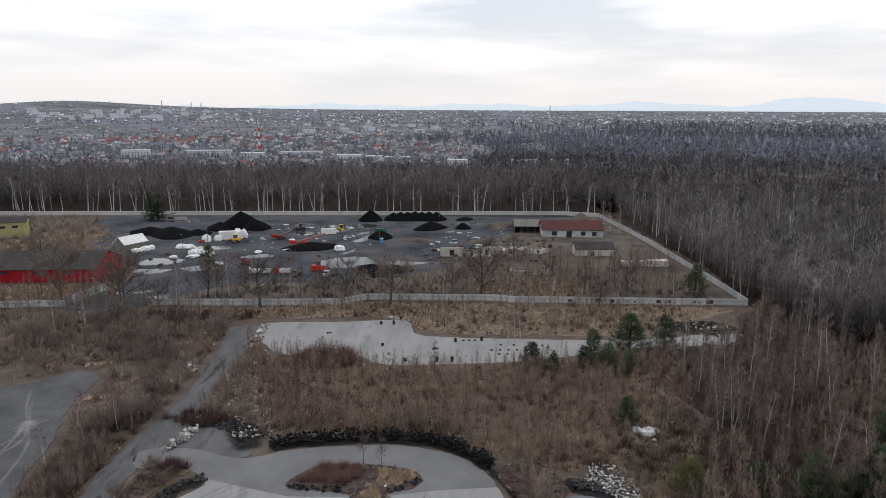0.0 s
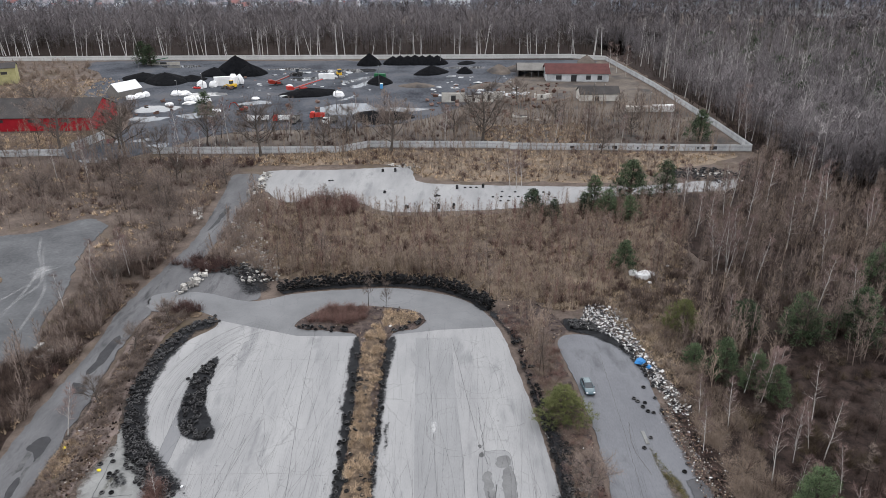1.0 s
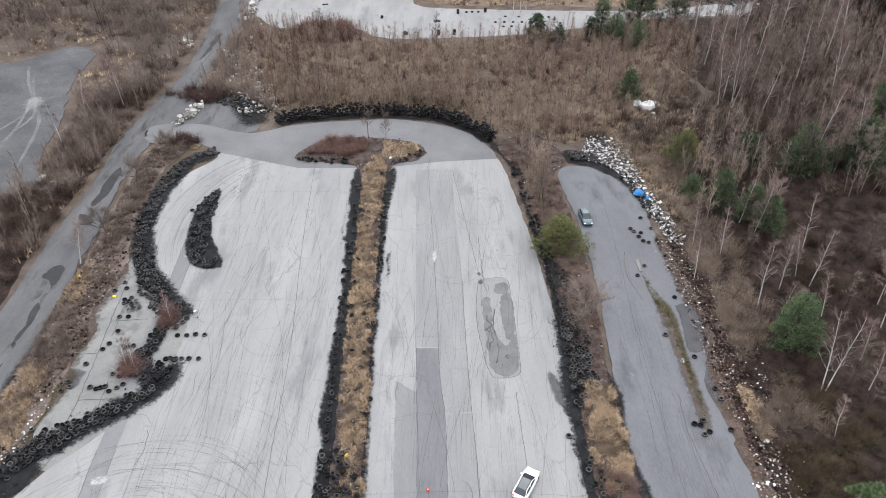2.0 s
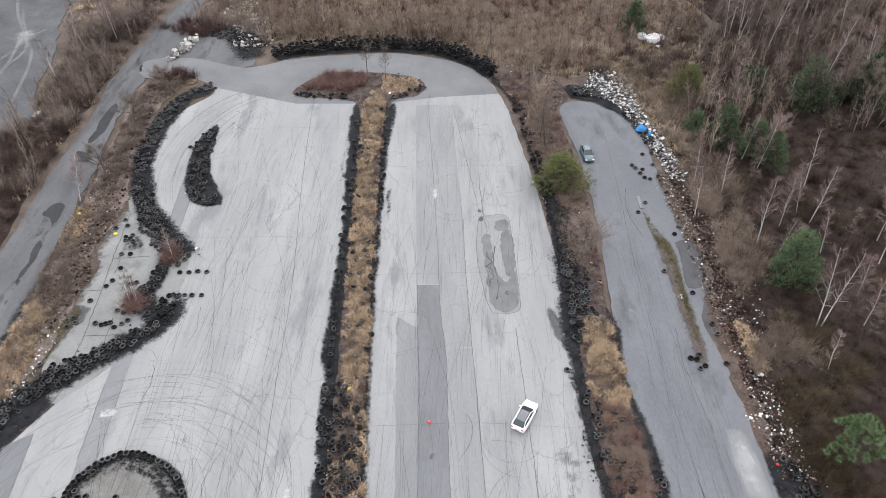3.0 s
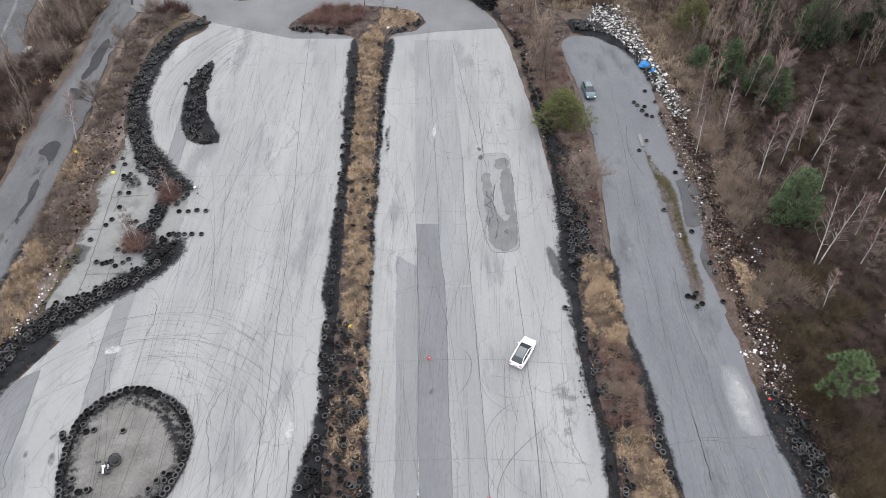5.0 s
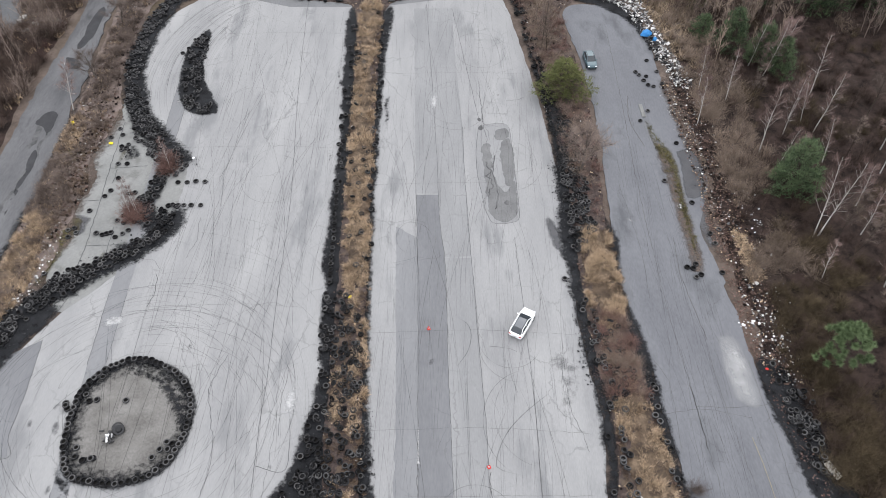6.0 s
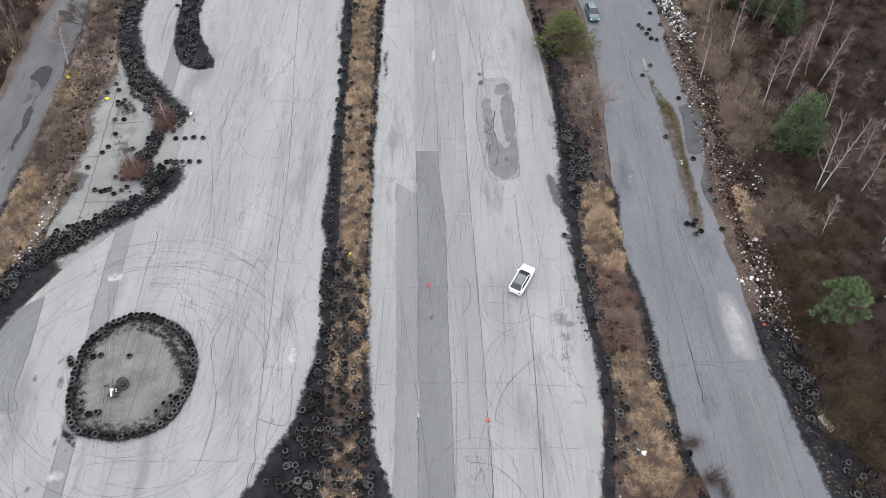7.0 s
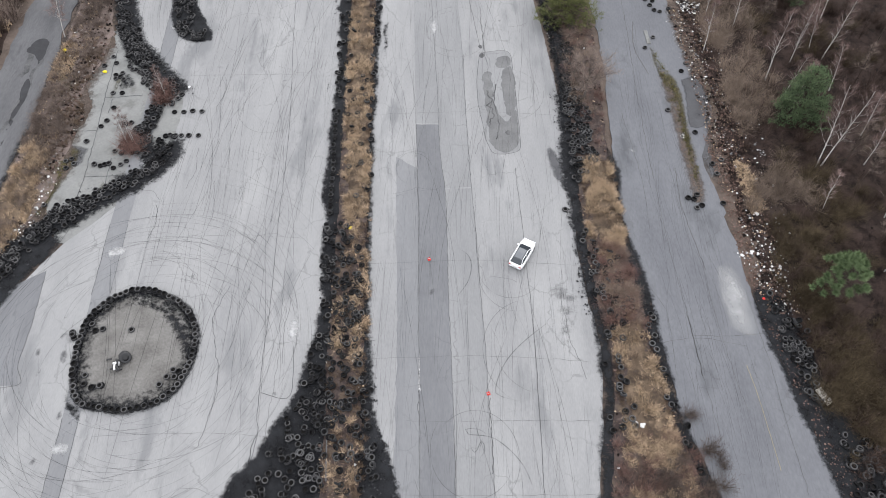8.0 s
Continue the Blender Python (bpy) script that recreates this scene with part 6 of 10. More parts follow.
def bare_tree(seed, h, kind="birch", limbs=22, twigs=18, sub=3):
    """A leafless tree: trunk with limbs, and the fine twigs of its crown."""
    r = np.random.default_rng(seed)
    wood, fine = Geo(), Geo()
    oak = kind == "oak"
    n = 8
    t = np.linspace(0, 1, n)
    sway = h * (0.05 if oak else 0.03)
    px = np.cumsum(r.normal(0, sway * 0.4, n)) * t
    py = np.cumsum(r.normal(0, sway * 0.4, n)) * t
    top = h * (0.72 if oak else 0.97)
    trunk = np.column_stack([px, py, t * top])
    r0 = h * (0.021 if oak else 0.0105) + 0.02
    rad = r0 * (1 - 0.88 * t) ** (0.8 if oak else 1.0) + 0.012
    rad[0] *= 1.35
    tube(wood, trunk, rad * (1.0 if oak else 0.62), 6)
    bases, tips, widths = [], [], []
    for k in range(limbs):
        s = r.uniform(0.22, 0.98) if oak else r.uniform(0.28, 0.98)
        p0 = np.array([np.interp(s, t, trunk[:, i]) for i in range(3)])
        head = k * 2.4 + r.uniform(-0.5, 0.5)
        rise = r.uniform(0.25, 0.75) if oak else r.uniform(0.6, 1.05)
        length = h * (0.62 if oak else 0.23) * (1.08 - s) ** 0.55 * r.uniform(0.7, 1.15)
        d0, d1 = unit(head, rise), unit(head + r.uniform(-0.7, 0.7), rise + r.uniform(-0.1, 0.6) if oak else rise + r.uniform(-0.35, 0.25))
        pts = np.array([p0, p0 + d0 * length * 0.35, p0 + (d0 * 0.35 + d1 * 0.35) * length, p0 + (d0 * 0.35 + d1 * 0.65) * length])
        pts[1:] += r.normal(0, length * 0.04, (3, 3))
        lr = np.interp(s, t, rad) * (0.55 if oak else 0.25) + 0.006
        tube(wood, pts, [lr, lr * 0.65, lr * 0.4, lr * 0.15], 4)
        starts = [(pts, lr)]
        for j in range(sub):
            q = r.uniform(0.3, 0.95) * 3
            i = min(int(q), 2)
            b = pts[i] + (pts[i + 1] - pts[i]) * (q - i)
            dd = unit(head + r.uniform(-1.3, 1.3), rise + r.uniform(-0.5, 0.5))
            ln = length * r.uniform(0.3, 0.55)
            sp = np.array([b, b + dd * ln * 0.5, b + dd * ln + np.array([0, 0, ln * r.uniform(-0.15, 0.2)])])
            tube(wood, sp, [lr * 0.4, lr * 0.28, lr * 0.1], 3)
            starts.append((sp, lr * 0.4))
        for pp, q in starts:
            m = max(2, int(twigs / (sub + 1)))
            f = r.uniform(0.15, 1.0, m) * (len(pp) - 1)
            i = np.minimum(f.astype(int), len(pp) - 2)
            b = pp[i] + (pp[i + 1] - pp[i]) * (f - i)[:, None]
            ln = h * (0.10 if oak else 0.06) * r.uniform(0.5, 1.4, m)
            d = unit(head + r.uniform(-1.6, 1.6, m), r.uniform(-0.3, 1.2, m) if oak else r.uniform(-0.25, 1.2, m))
            bases.append(b)
            tips.append(b + d * ln[:, None])
            widths.append(np.full(m, (0.012 + 0.0008 * h) * (1.0 if oak else 0.7)))
    bases, tips, widths = np.concatenate(bases), np.concatenate(tips), np.concatenate(widths)
    spikes(fine, bases, tips, widths * 1.3, sides=2)
    mid = bases + (tips - bases) * r.uniform(0.3, 0.7, (len(bases), 1))
    ln = np.linalg.norm(tips - bases, axis=1)[:, None] * 0.6
    spikes(fine, mid, mid + r.normal(0, 0.6, mid.shape) * ln + np.array([0, 0, 0.25]) * ln, widths, sides=2)
    mid = bases + (tips - bases) * r.uniform(0.5, 0.9, (len(bases), 1))
    spikes(fine, mid, mid + r.normal(0, 0.6, mid.shape) * ln + np.array([0, 0, 0.2]) * ln, widths, sides=2)
    return wood, fine


def tree_meshes(seed, h, kind, bark, twig, **kw):
    wood, fine = bare_tree(seed, h, kind, **kw)
    return wood.mesh("trunk", bark, smooth=True), fine.mesh("crown", twig)


BIRCHES = [tree_meshes(40 + k, 12.0, "birch", M_BIRCH, M_TWIG_BIRCH, limbs=26, twigs=27, sub=2) for k in range(5)]
GREYS = [tree_meshes(60 + k, 12.0, "birch", M_BARK, M_TWIG_MID, limbs=24, twigs=27, sub=2) for k in range(5)]
OAKS = [tree_meshes(80 + k, 20.0, "oak", M_BARK_GREY, M_TWIG_MID, limbs=22, twigs=72, sub=6) for k in range(4)]


def stand(kind, x, y, h, turn=0.0, lean=(0.0, 0.0), label="", group="", k=None):
    """A single tree: trunk and crown under one base."""
    stock, full, text = {"birch": (BIRCHES, 12.0, "bare birch with a pale trunk and fine reddish twigs"), "grey": (GREYS, 12.0, "slender bare grey-brown tree of the wood"),
                         "oak": (OAKS, 20.0, "old spreading bare tree with a dark trunk")}[kind]
    trunk, crown = stock[(k if k is not None else int(abs(x * 7 + y * 3))) % len(stock)]
    m = pose(x, y, -0.1, 0, 0, 0) @ Matrix.Rotation(lean[0], 4, (-math.sin(lean[1]), math.cos(lean[1]), 0)) @ pose(0, 0, 0, 0, 0, math.degrees(turn))
    ob = thing("tree", label or text, "tree", m, group)
    s = h / full
    ob.scale = (s, s, s)
    part("trunk", trunk, None, ob)
    part("crown", crown, None, ob)
    return ob


def pine_geo(seed, h, tufts=170, blades=8, wide=0.32, olive=False):
    r = np.random.default_rng(seed)
    wood, fine = Geo(), Geo()
    t = np.linspace(0, 1, 6)
    trunk = np.column_stack([r.normal(0, 0.04, 6) * h * t * 0.4, r.normal(0, 0.04, 6) * h * t * 0.4, t * h])
    tube(wood, trunk, h * 0.018 * (1 - 0.9 * t) + 0.02, 6)
    s = 1 - r.random(tufts) ** 0.75 * 0.92
    s = np.clip(s, 0.06, 1)
    head = r.uniform(0, 6.28, tufts)
    bulge = 1 + 0.28 * np.sin(head * 3 + seed) + 0.15 * np.sin(s * 25 + seed)
    reach = h * wide * (1.02 - s) ** 0.62 * bulge * r.uniform(0.45, 1.05, tufts) + 0.1
    c = np.column_stack([np.cos(head) * reach, np.sin(head) * reach, s * h + 0.12 * reach])
    root = np.column_stack([np.interp(s, t, trunk[:, 0]), np.interp(s, t, trunk[:, 1]), s * h - 0.25 * reach])
    pick = r.random(tufts) < 0.45
    spikes(wood, root[pick], c[pick], h * 0.005 + 0.008)
    b = np.repeat(c, blades, 0)
    hh, rr = np.repeat(head, blades) + r.normal(0, 1.1, tufts * blades), r.uniform(-0.4, 1.4, tufts * blades)
    ln = h * 0.036 * r.uniform(0.6, 1.4, tufts * blades) + 0.05
    b = b + r.normal(0, 0.024 * h, b.shape) * np.array([1, 1, 0.6])
    spikes(fine, b, b + unit(hh, rr) * ln[:, None], h * 0.0042 + 0.008, sides=2)
    return wood, fine


PINES = []
for k in range(4):
    w_, f_ = pine_geo(100 + k, 8.0, 300, 24)
    PINES.append((w_.mesh("trunk", M_BARK), f_.mesh("crown", M_NEEDLE), 8.0))
w_, f_ = pine_geo(120, 5.0, 520, 18, 0.62)
JUNIPER = (w_.mesh("trunk", M_BARK), f_.mesh("crown", M_NEEDLE_OLIVE), 5.0)


def open_pine_geo(seed, h):
    """A young pine with round bunches of needles and gaps between its limbs."""
    r = np.random.default_rng(seed)
    wood, fine = Geo(), Geo()
    t = np.linspace(0, 1, 6)
    tube(wood, np.column_stack([0.1 * np.sin(3 * t), 0.08 * t, t * h]), 0.11 * (1 - 0.85 * t) + 0.01, 6)
    n = 74
    s = r.uniform(0.3, 1.0, n)
    head = r.uniform(0, 6.28, n)
    reach = h * 0.44 * (1.04 - s) ** 0.55 * r.uniform(0.4, 1.05, n)
    c = np.column_stack([np.cos(head) * reach, np.sin(head) * reach, s * h + 0.15 * reach])
    spikes(wood, np.column_stack([np.zeros(n), np.zeros(n), s * h - 0.3 * reach]), c, 0.03)
    m = 240
    b = np.repeat(c, m, 0) + r.normal(0, 0.05, (n * m, 3))
    way = unit(r.uniform(0, 6.28, n * m), r.uniform(-0.5, 1.5, n * m))
    spikes(fine, b, b + way * r.uniform(0.2, 0.46, n * m)[:, None], 0.022, sides=2)
    return wood, fine


w_, f_ = open_pine_geo(131, 6.0)
OPEN_PINE = (w_.mesh("trunk", M_BARK), f_.mesh("crown", M_NEEDLE_FRESH), 6.0)


def pine(x, y, h, k=0, wide=1.0, stock=None, label="dark green bushy pine among bare trees"):
    trunk, crown, full = stock or PINES[k % len(PINES)]
    ob = thing("pine_tree", label, "pine tree", pose(x, y, -0.1, 0, 0, (k * 67 + x * 31) % 360), "pines")
    ob.scale = (h / full * wide, h / full * wide, h / full)
    part("trunk", trunk, None, ob)
    part("crown", crown, None, ob)
    return ob


def sapling_geo(seed, twigs=34, flat=1.0, thin=1.0):
    """A thin young tree one metre high, for thickets."""
    r = np.random.default_rng(seed)
    g = Geo()
    spikes(g, [(0, 0, 0)], [(r.normal(0, 0.05), r.normal(0, 0.05), 1.0)], 0.011 * thin)
    s = r.uniform(0.2, 0.95, twigs)
    b = np.column_stack([np.zeros(twigs), np.zeros(twigs), s])
    ln = 0.34 * (1.1 - s) ** 0.6 * r.uniform(0.5, 1.2, twigs) * flat
    tip = b + unit(r.uniform(0, 6.28, twigs), r.uniform(0.5, 1.2, twigs)) * ln[:, None]
    spikes(g, b, tip, 0.0075 * thin, sides=2)
    mid = b + (tip - b) * r.uniform(0.35, 0.8, (twigs, 1))
    spikes(g, mid, mid + unit(r.uniform(0, 6.28, twigs), r.uniform(-0.2, 1.3, twigs)) * (ln * 0.5)[:, None], 0.0055 * thin, sides=2)
    return g


def shrub_geo(seed, stems=40, wide=0.9, thin=1.0):
    """A round bare bush about one metre high."""
    r = np.random.default_rng(seed)
    g = Geo()
    hd, rs = r.uniform(0, 6.28, stems), r.uniform(0.35, 1.5, stems)
    ln = r.uniform(0.6, 1.1, stems)
    b = np.column_stack([r.normal(0, 0.12, stems), r.normal(0, 0.12, stems), np.zeros(stems)])
    tip = b + unit(hd, rs) * ln[:, None] * np.array([wide, wide, 1])
    spikes(g, b, tip, 0.014 * thin, sides=2)
    for q in range(2):
        mid = b + (tip - b) * r.uniform(0.35, 0.9, (stems, 1))
        spikes(g, mid, mid + unit(hd + r.normal(0, 0.9, stems), r.uniform(-0.1, 1.3, stems)) * (0.34 * ln)[:, None], 0.010 * thin, sides=2)
    return g


def tuft_geo(seed, blades=16, lean=0.9, width=0.055):
    r = np.random.default_rng(seed)
    g = Geo()
    b = np.column_stack([r.normal(0, 0.16, blades), r.normal(0, 0.16, blades), np.zeros(blades)])
    tip = b + unit(r.uniform(0, 6.28, blades), r.uniform(0.15, 1.2, blades)) * r.uniform(0.35, 0.8, blades)[:, None]
    return spikes(g, b, tip, width, sides=2)


def far_tree_geo(seed, twigs=26, width=0.0075, stem=0.011):
    """A distant bare tree one metre high with a dense crown."""
    r = np.random.default_rng(seed)
    g = Geo()
    spikes(g, [(0, 0, 0)], [(r.normal(0, 0.03), r.normal(0, 0.03), 0.98)], stem, 1)
    s = r.uniform(0.26, 0.97, twigs)
    b = np.column_stack([np.zeros(twigs), np.zeros(twigs), s])
    ln = 0.34 * np.sin(np.clip((s - 0.1) / 0.95, 0, 1) * 3.0) ** 0.6 * r.uniform(0.5, 1.15, twigs)
    tip = b + unit(r.uniform(0, 6.28, twigs), r.uniform(0.0, 1.0, twigs)) * ln[:, None]
    spikes(g, b, tip, width, 0, 2)
    mid = b + (tip - b) * 0.5
    spikes(g, mid, mid + unit(r.uniform(0, 6.28, twigs), r.uniform(-0.3, 1.3, twigs)) * (ln * 0.7)[:, None], width, 0, 2)
    return g


SAPS = [sapling_geo(200 + k) for k in range(5)]
SHRUBS = [shrub_geo(220 + k) for k in range(4)]
FINE_SHRUBS = [shrub_geo(225 + k, 84, 1.05, 0.62) for k in range(5)]
FINE_SAPS = [sapling_geo(205 + k, 48, 1.15, 0.5) for k in range(5)]
FINE_TUFTS = [tuft_geo(246 + k, 34, 0.9, 0.026) for k in range(5)]
TUFTS = [tuft_geo(240 + k) for k in range(5)]
FARS = [far_tree_geo(260 + k, 64, 0.0048) for k in range(6)]
PALES = [far_tree_geo(270 + k, 16, 0.0055, 0.017) for k in range(6)]


def thicket(name, stock, places, low, high, material, label, category, seed=0, lean=0.12, squash=None, z=None, ground=-0.1):
    """Many small plants, gathered in one object."""
    r = np.random.default_rng(seed)
    g = Geo()
    which = r.integers(0, len(stock), len(places))
    for k in range(len(stock)):
        p = places[which == k]
        n = len(p)
        s = r.uniform(low, high, n)
        zz = np.full(n, ground) if z is None else land(p[:, 0], p[:, 1]) - 0.2
        g.scatter(stock[k], np.column_stack([p, zz]), r.uniform(0, 6.28, n), s, (np.abs(r.normal(0, lean, n)), r.uniform(0, 6.28, n)), None if squash is None else s * squash)
    mats = material if isinstance(material, (list, tuple)) else [material]
    return solo(name, g, mats, label, category, kind="stuff")


PAVED = [TRACK, POCKET, LANE, ROAD, YARD, FAR_TRACK]
SCRUB = spline([(-36, 144), (-22, 144.5), (-8, 145), (4, 141), (11, 133), (18, 134), (24, 128), (40, 138), (58, 156), (66, 192), (60, 198), (35, 190), (13.8, 184.5), (-14.5, 183), (-26, 190), (-38, 194), (-48, 192), (-52, 178), (-46, 160), (-40, 150)], True, 3.0)
BEHIND = [(-56, 231), (-16, 233), (-7, 219), (4, 214.5), (60, 213), (70, 222), (104, 244), (16, 250), (-28, 251), (-60, 243)]
WOOD_EAST = [(38, 14), (70, 14), (100, 100), (165, 250), (150, 330), (116, 330), (114, 246), (104, 236), (98, 214), (84, 203), (66, 196), (60, 160), (48, 150), (44, 126), (42, 100), (40, 60)]
WEST = [(-67, 62), (-67, 128), (-66, 165), (-68, 204), (-70, 224), (-170, 236), (-170, 178), (-112, 174), (-97, 185), (-88, 178), (-86, 160), (-80, 140), (-75, 114), (-90, 100), (-90, 62)]
ROADSIDE = [(-56.4, 52), (-56.8, 86), (-58.5, 110), (-59, 126), (-51, 127.6), (-54.5, 118), (-54.6, 100), (-52.5, 88), (-53.2, 76), (-51.6, 66), (-52, 54), (-54, 46)]
CENTRE_W = [(-56.5, 150), (-48, 152), (-38, 144), (-46, 160), (-52, 180), (-48, 192), (-55, 204), (-56.8, 190), (-56.5, 165)]



def clumped(outline, count, keep_out, seed, size=0.09):
    """Random places gathered in clumps, with clearings between."""
    p = spread(outline, count * 3, keep_out, seed)
    f = np.array([noise.noise((x * size, y * size, seed)) + 0.5 * noise.noise((x * size * 2.7, y * size * 2.7, seed + 3)) for x, y in p])
    return p[f > 0.02][:count]


def patchy(outline, count, seed):
    """Tufts inside a rounded outline, thinning out in bare spots."""
    p = spread(spline(outline, True, 1.0), int(count * 1.5), (), seed)
    f = np.array([noise.noise((x * 0.55, y * 0.35, seed)) + 0.5 * noise.noise((x * 1.5, y * 1.2, seed + 3)) for x, y in p])
    return p[f > 0.06]


def away(p):
    """Places deeper in the wood, past the finer growth by the lane."""
    return p[(p[:, 1] > 108) | (p[:, 0] > 84)]


# grass
thicket("dead_grass", FINE_TUFTS, np.concatenate([patchy([(-15.0, 119), (-11.4, 119), (-10.9, 89), (-9.8, 55), (-12.6, 55), (-14.2, 86)], 2300, 1), patchy([(-12.2, 57), (-9.6, 57), (-8.8, 36), (-12.2, 34)], 260, 2), spread([(-12.0, 30), (-8.6, 30), (-8.2, 14), (-11.8, 14)], 60, (), 202), spread([(-8, 122.5), (-4.5, 124), (-6, 128), (-12, 129), (-12, 122)], 240, (), 3),
                                             patchy([(18.8, 63.4), (21.4, 62.8), (21.9, 56), (21.4, 49), (19.6, 47), (17.7, 50), (17.6, 58)], 1500, 4), patchy([(19.0, 40), (21.6, 39), (23.0, 32), (23.6, 24), (25, 12), (18.0, 12), (18.2, 28)], 1500, 5), spread([(18, 48), (21.4, 48), (22, 38), (18.6, 38)], 20, (), 51), spread([(37.8, 63), (39.4, 62), (40, 55), (38, 54)], 90, (), 52)]),
        0.5, 1.2, M_STRAW, "tufts of straw-coloured dead grass", "grass", 1, 0.2, None, ground=0.16)
thicket("brown_grass", FINE_TUFTS, np.concatenate([spread([(-15.0, 119), (-11.2, 119), (-10.8, 89), (-9.6, 55), (-12.6, 55), (-14.3, 86)], 520, (), 401), spread([(-12.4, 55), (-9.6, 55), (-8.2, 30), (-7.8, 14), (-11.8, 14), (-12.6, 34)], 420, (), 402), spread([(17.6, 64), (22, 63), (22, 50), (17.6, 50)], 330, PAVED, 403), spread([(18, 38), (22.4, 38), (24, 24), (25, 12), (18, 12)], 420, PAVED, 404), spread([(-53.6, 88), (-50.6, 87), (-51.0, 80), (-52.0, 77), (-49.9, 72), (-50.4, 66), (-51.4, 60), (-53.6, 60), (-54.4, 76)], 260, (), 405)]),
        0.4, 0.9, M_STRAW_BROWN, "brown withered grass and weeds", "grass", 41, 0.25, None, ground=0.15)
thicket("roadside_grass", FINE_TUFTS, np.concatenate([patchy([(-57.6, 42), (-56, 52), (-56.4, 66), (-53.0, 66), (-52.0, 54), (-54.6, 46)], 1300, 6), spread(ROADSIDE, 200, PAVED, 66), spread([(-57.4, 88), (-57.4, 79), (-54.4, 79), (-54.6, 86)], 160, (), 7), spread([(-76, 113), (-69, 118), (-68, 140), (-78, 140)], 500, (), 8)]),
        0.7, 1.2, M_STRAW, "straw-coloured grass beside the road", "grass", 2, 0.2, ground=0.05)
thicket("mossy_grass", FINE_TUFTS, np.concatenate([spread([(30.9, 85), (31.7, 84), (32.8, 78), (33.2, 70), (32.9, 60), (32.2, 60), (32.2, 68), (31.6, 76)], 150, (), 91), spread([(-55.8, 80), (-53.6, 80), (-53.4, 76.4), (-55.4, 76)], 130, (), 9), spread([(-51.4, 64), (-49.8, 63), (-50.0, 57), (-51.0, 54), (-52.2, 55)], 70, (), 92), spread([(-79, 140), (-75, 141), (-75.5, 124), (-79, 122)], 200, (), 10)]), 0.5, 0.9, M_GREEN_GRASS, "greenish moss and grass", "grass", 3, 0.2)
thicket("scrub_grass", TUFTS, np.concatenate([spread([(36, 118), (39, 104), (41, 96), (47, 112), (47, 128), (38, 132), (31, 133)], 420, PAVED, 113), spread(SCRUB, 4200, PAVED, 11), spread([(26, 132), (58, 154), (50, 118), (40, 112), (38, 126)], 500, PAVED, 112), spread([(-40, 150), (-30, 146), (6, 144), (4, 152), (-30, 160), (-46, 178)], 1200, (), 12)]), 0.9, 1.9, M_STRAW_SCRUB, "rank dead grass under the saplings", "grass", 4, 0.2)
thicket("behind_grass", TUFTS, np.concatenate([spread(BEHIND, 1500, PAVED, 13), spread([(18, 256), (60, 256), (60, 290), (10, 285)], 700, (), 14), spread([(-235, 390), (-180, 395), (-150, 350), (-160, 320), (-230, 330)], 900, (), 141), spread([(-180, 250), (-140, 252), (-142, 276), (-185, 272)], 500, (), 142), spread([(-112, 240), (-60, 244), (-20, 250), (-20, 238), (-60, 231)], 500, (), 143)]), 1.0, 2.2, M_STRAW, "dead grass by the fence", "grass", 5, 0.2)

# thickets
thicket("sapling_thicket", FINE_SAPS, spread(SCRUB, 1500, PAVED, 15), 2.8, 6.8, M_TWIG_PALE, "dense thicket of bare brown saplings", "saplings", 6)
thicket("reddish_saplings", FINE_SAPS, spread(SCRUB, 800, PAVED, 151), 2.6, 6.2, M_TWIG_RED, "reddish bare saplings in the thicket", "saplings", 61)
thicket("scrub_bushes", SHRUBS, spread(SCRUB, 800, PAVED, 16), 1.0, 2.6, M_TWIG_PURPLE, "low bare bushes among saplings", "bushes", 7)
thicket("sapling_edge", SAPS, np.concatenate([spread([(10, 132), (22, 132), (22, 122), (14, 104), (16, 120)], 36, PAVED, 17), spread([(-36, 143), (8, 141), (8, 150), (-36, 150)], 120, PAVED, 171)]), 3.5, 8.0, M_TWIG_PALE, "bare saplings at the track's end", "saplings", 8)
thicket("behind_saplings", SAPS, np.concatenate([spread(BEHIND, 330, PAVED, 18), spread([(16, 256), (104, 254), (104, 330), (30, 330), (0, 290), (-80, 268), (-90, 254)], 900, (), 19), spread([(-175, 240), (-110, 238), (-100, 252), (-140, 275), (-180, 268)], 200, (), 192)]), 3.0, 8.5, M_TWIG_PALE, "bare saplings on both sides of the fence", "saplings", 9)
thicket("behind_brambles", SHRUBS, np.concatenate([spread(BEHIND, 260, PAVED, 20), spread([(-100, 252), (10, 258), (100, 256), (60, 300), (-10, 290), (-80, 268)], 420, (), 201)]), 1.0, 2.6, M_TWIG_PURPLE, "reddish brown brambles by the fence", "brambles", 10)
thicket("red_bush", FINE_SHRUBS, np.concatenate([spread([(-26.8, 124), (-24, 129.4), (-16.6, 129.2), (-15.6, 125), (-19, 123)], 120, (), 21), np.array([(-39.4, 75.6), (-39.0, 74.8), (-39.8, 74.9), (-42.2, 66.4), (-42.6, 65.4), (-41.8, 65.7), (-42.4, 66.0)]), spread([(-43.4, 68.2), (-41.0, 68.0), (-40.8, 65), (-43.0, 64.6)], 14, (), 211), spread([(-40.6, 77.4), (-38.8, 76.8), (-38.6, 74), (-40.2, 74)], 10, (), 212)]), 1.2, 2.3, M_TWIG_RED, "red-brown bare thicket on the island", "bushes", 11)
thicket("heap_bushes", SHRUBS, np.concatenate([spread([(-40, 190), (-36, 196), (-28, 195.5), (-22, 189), (-28, 183), (-38, 184)], 150, (), 22)]), 2.4, 4.2, M_TWIG_RED, "tall red-brown bushes before the far strip", "bushes", 12)
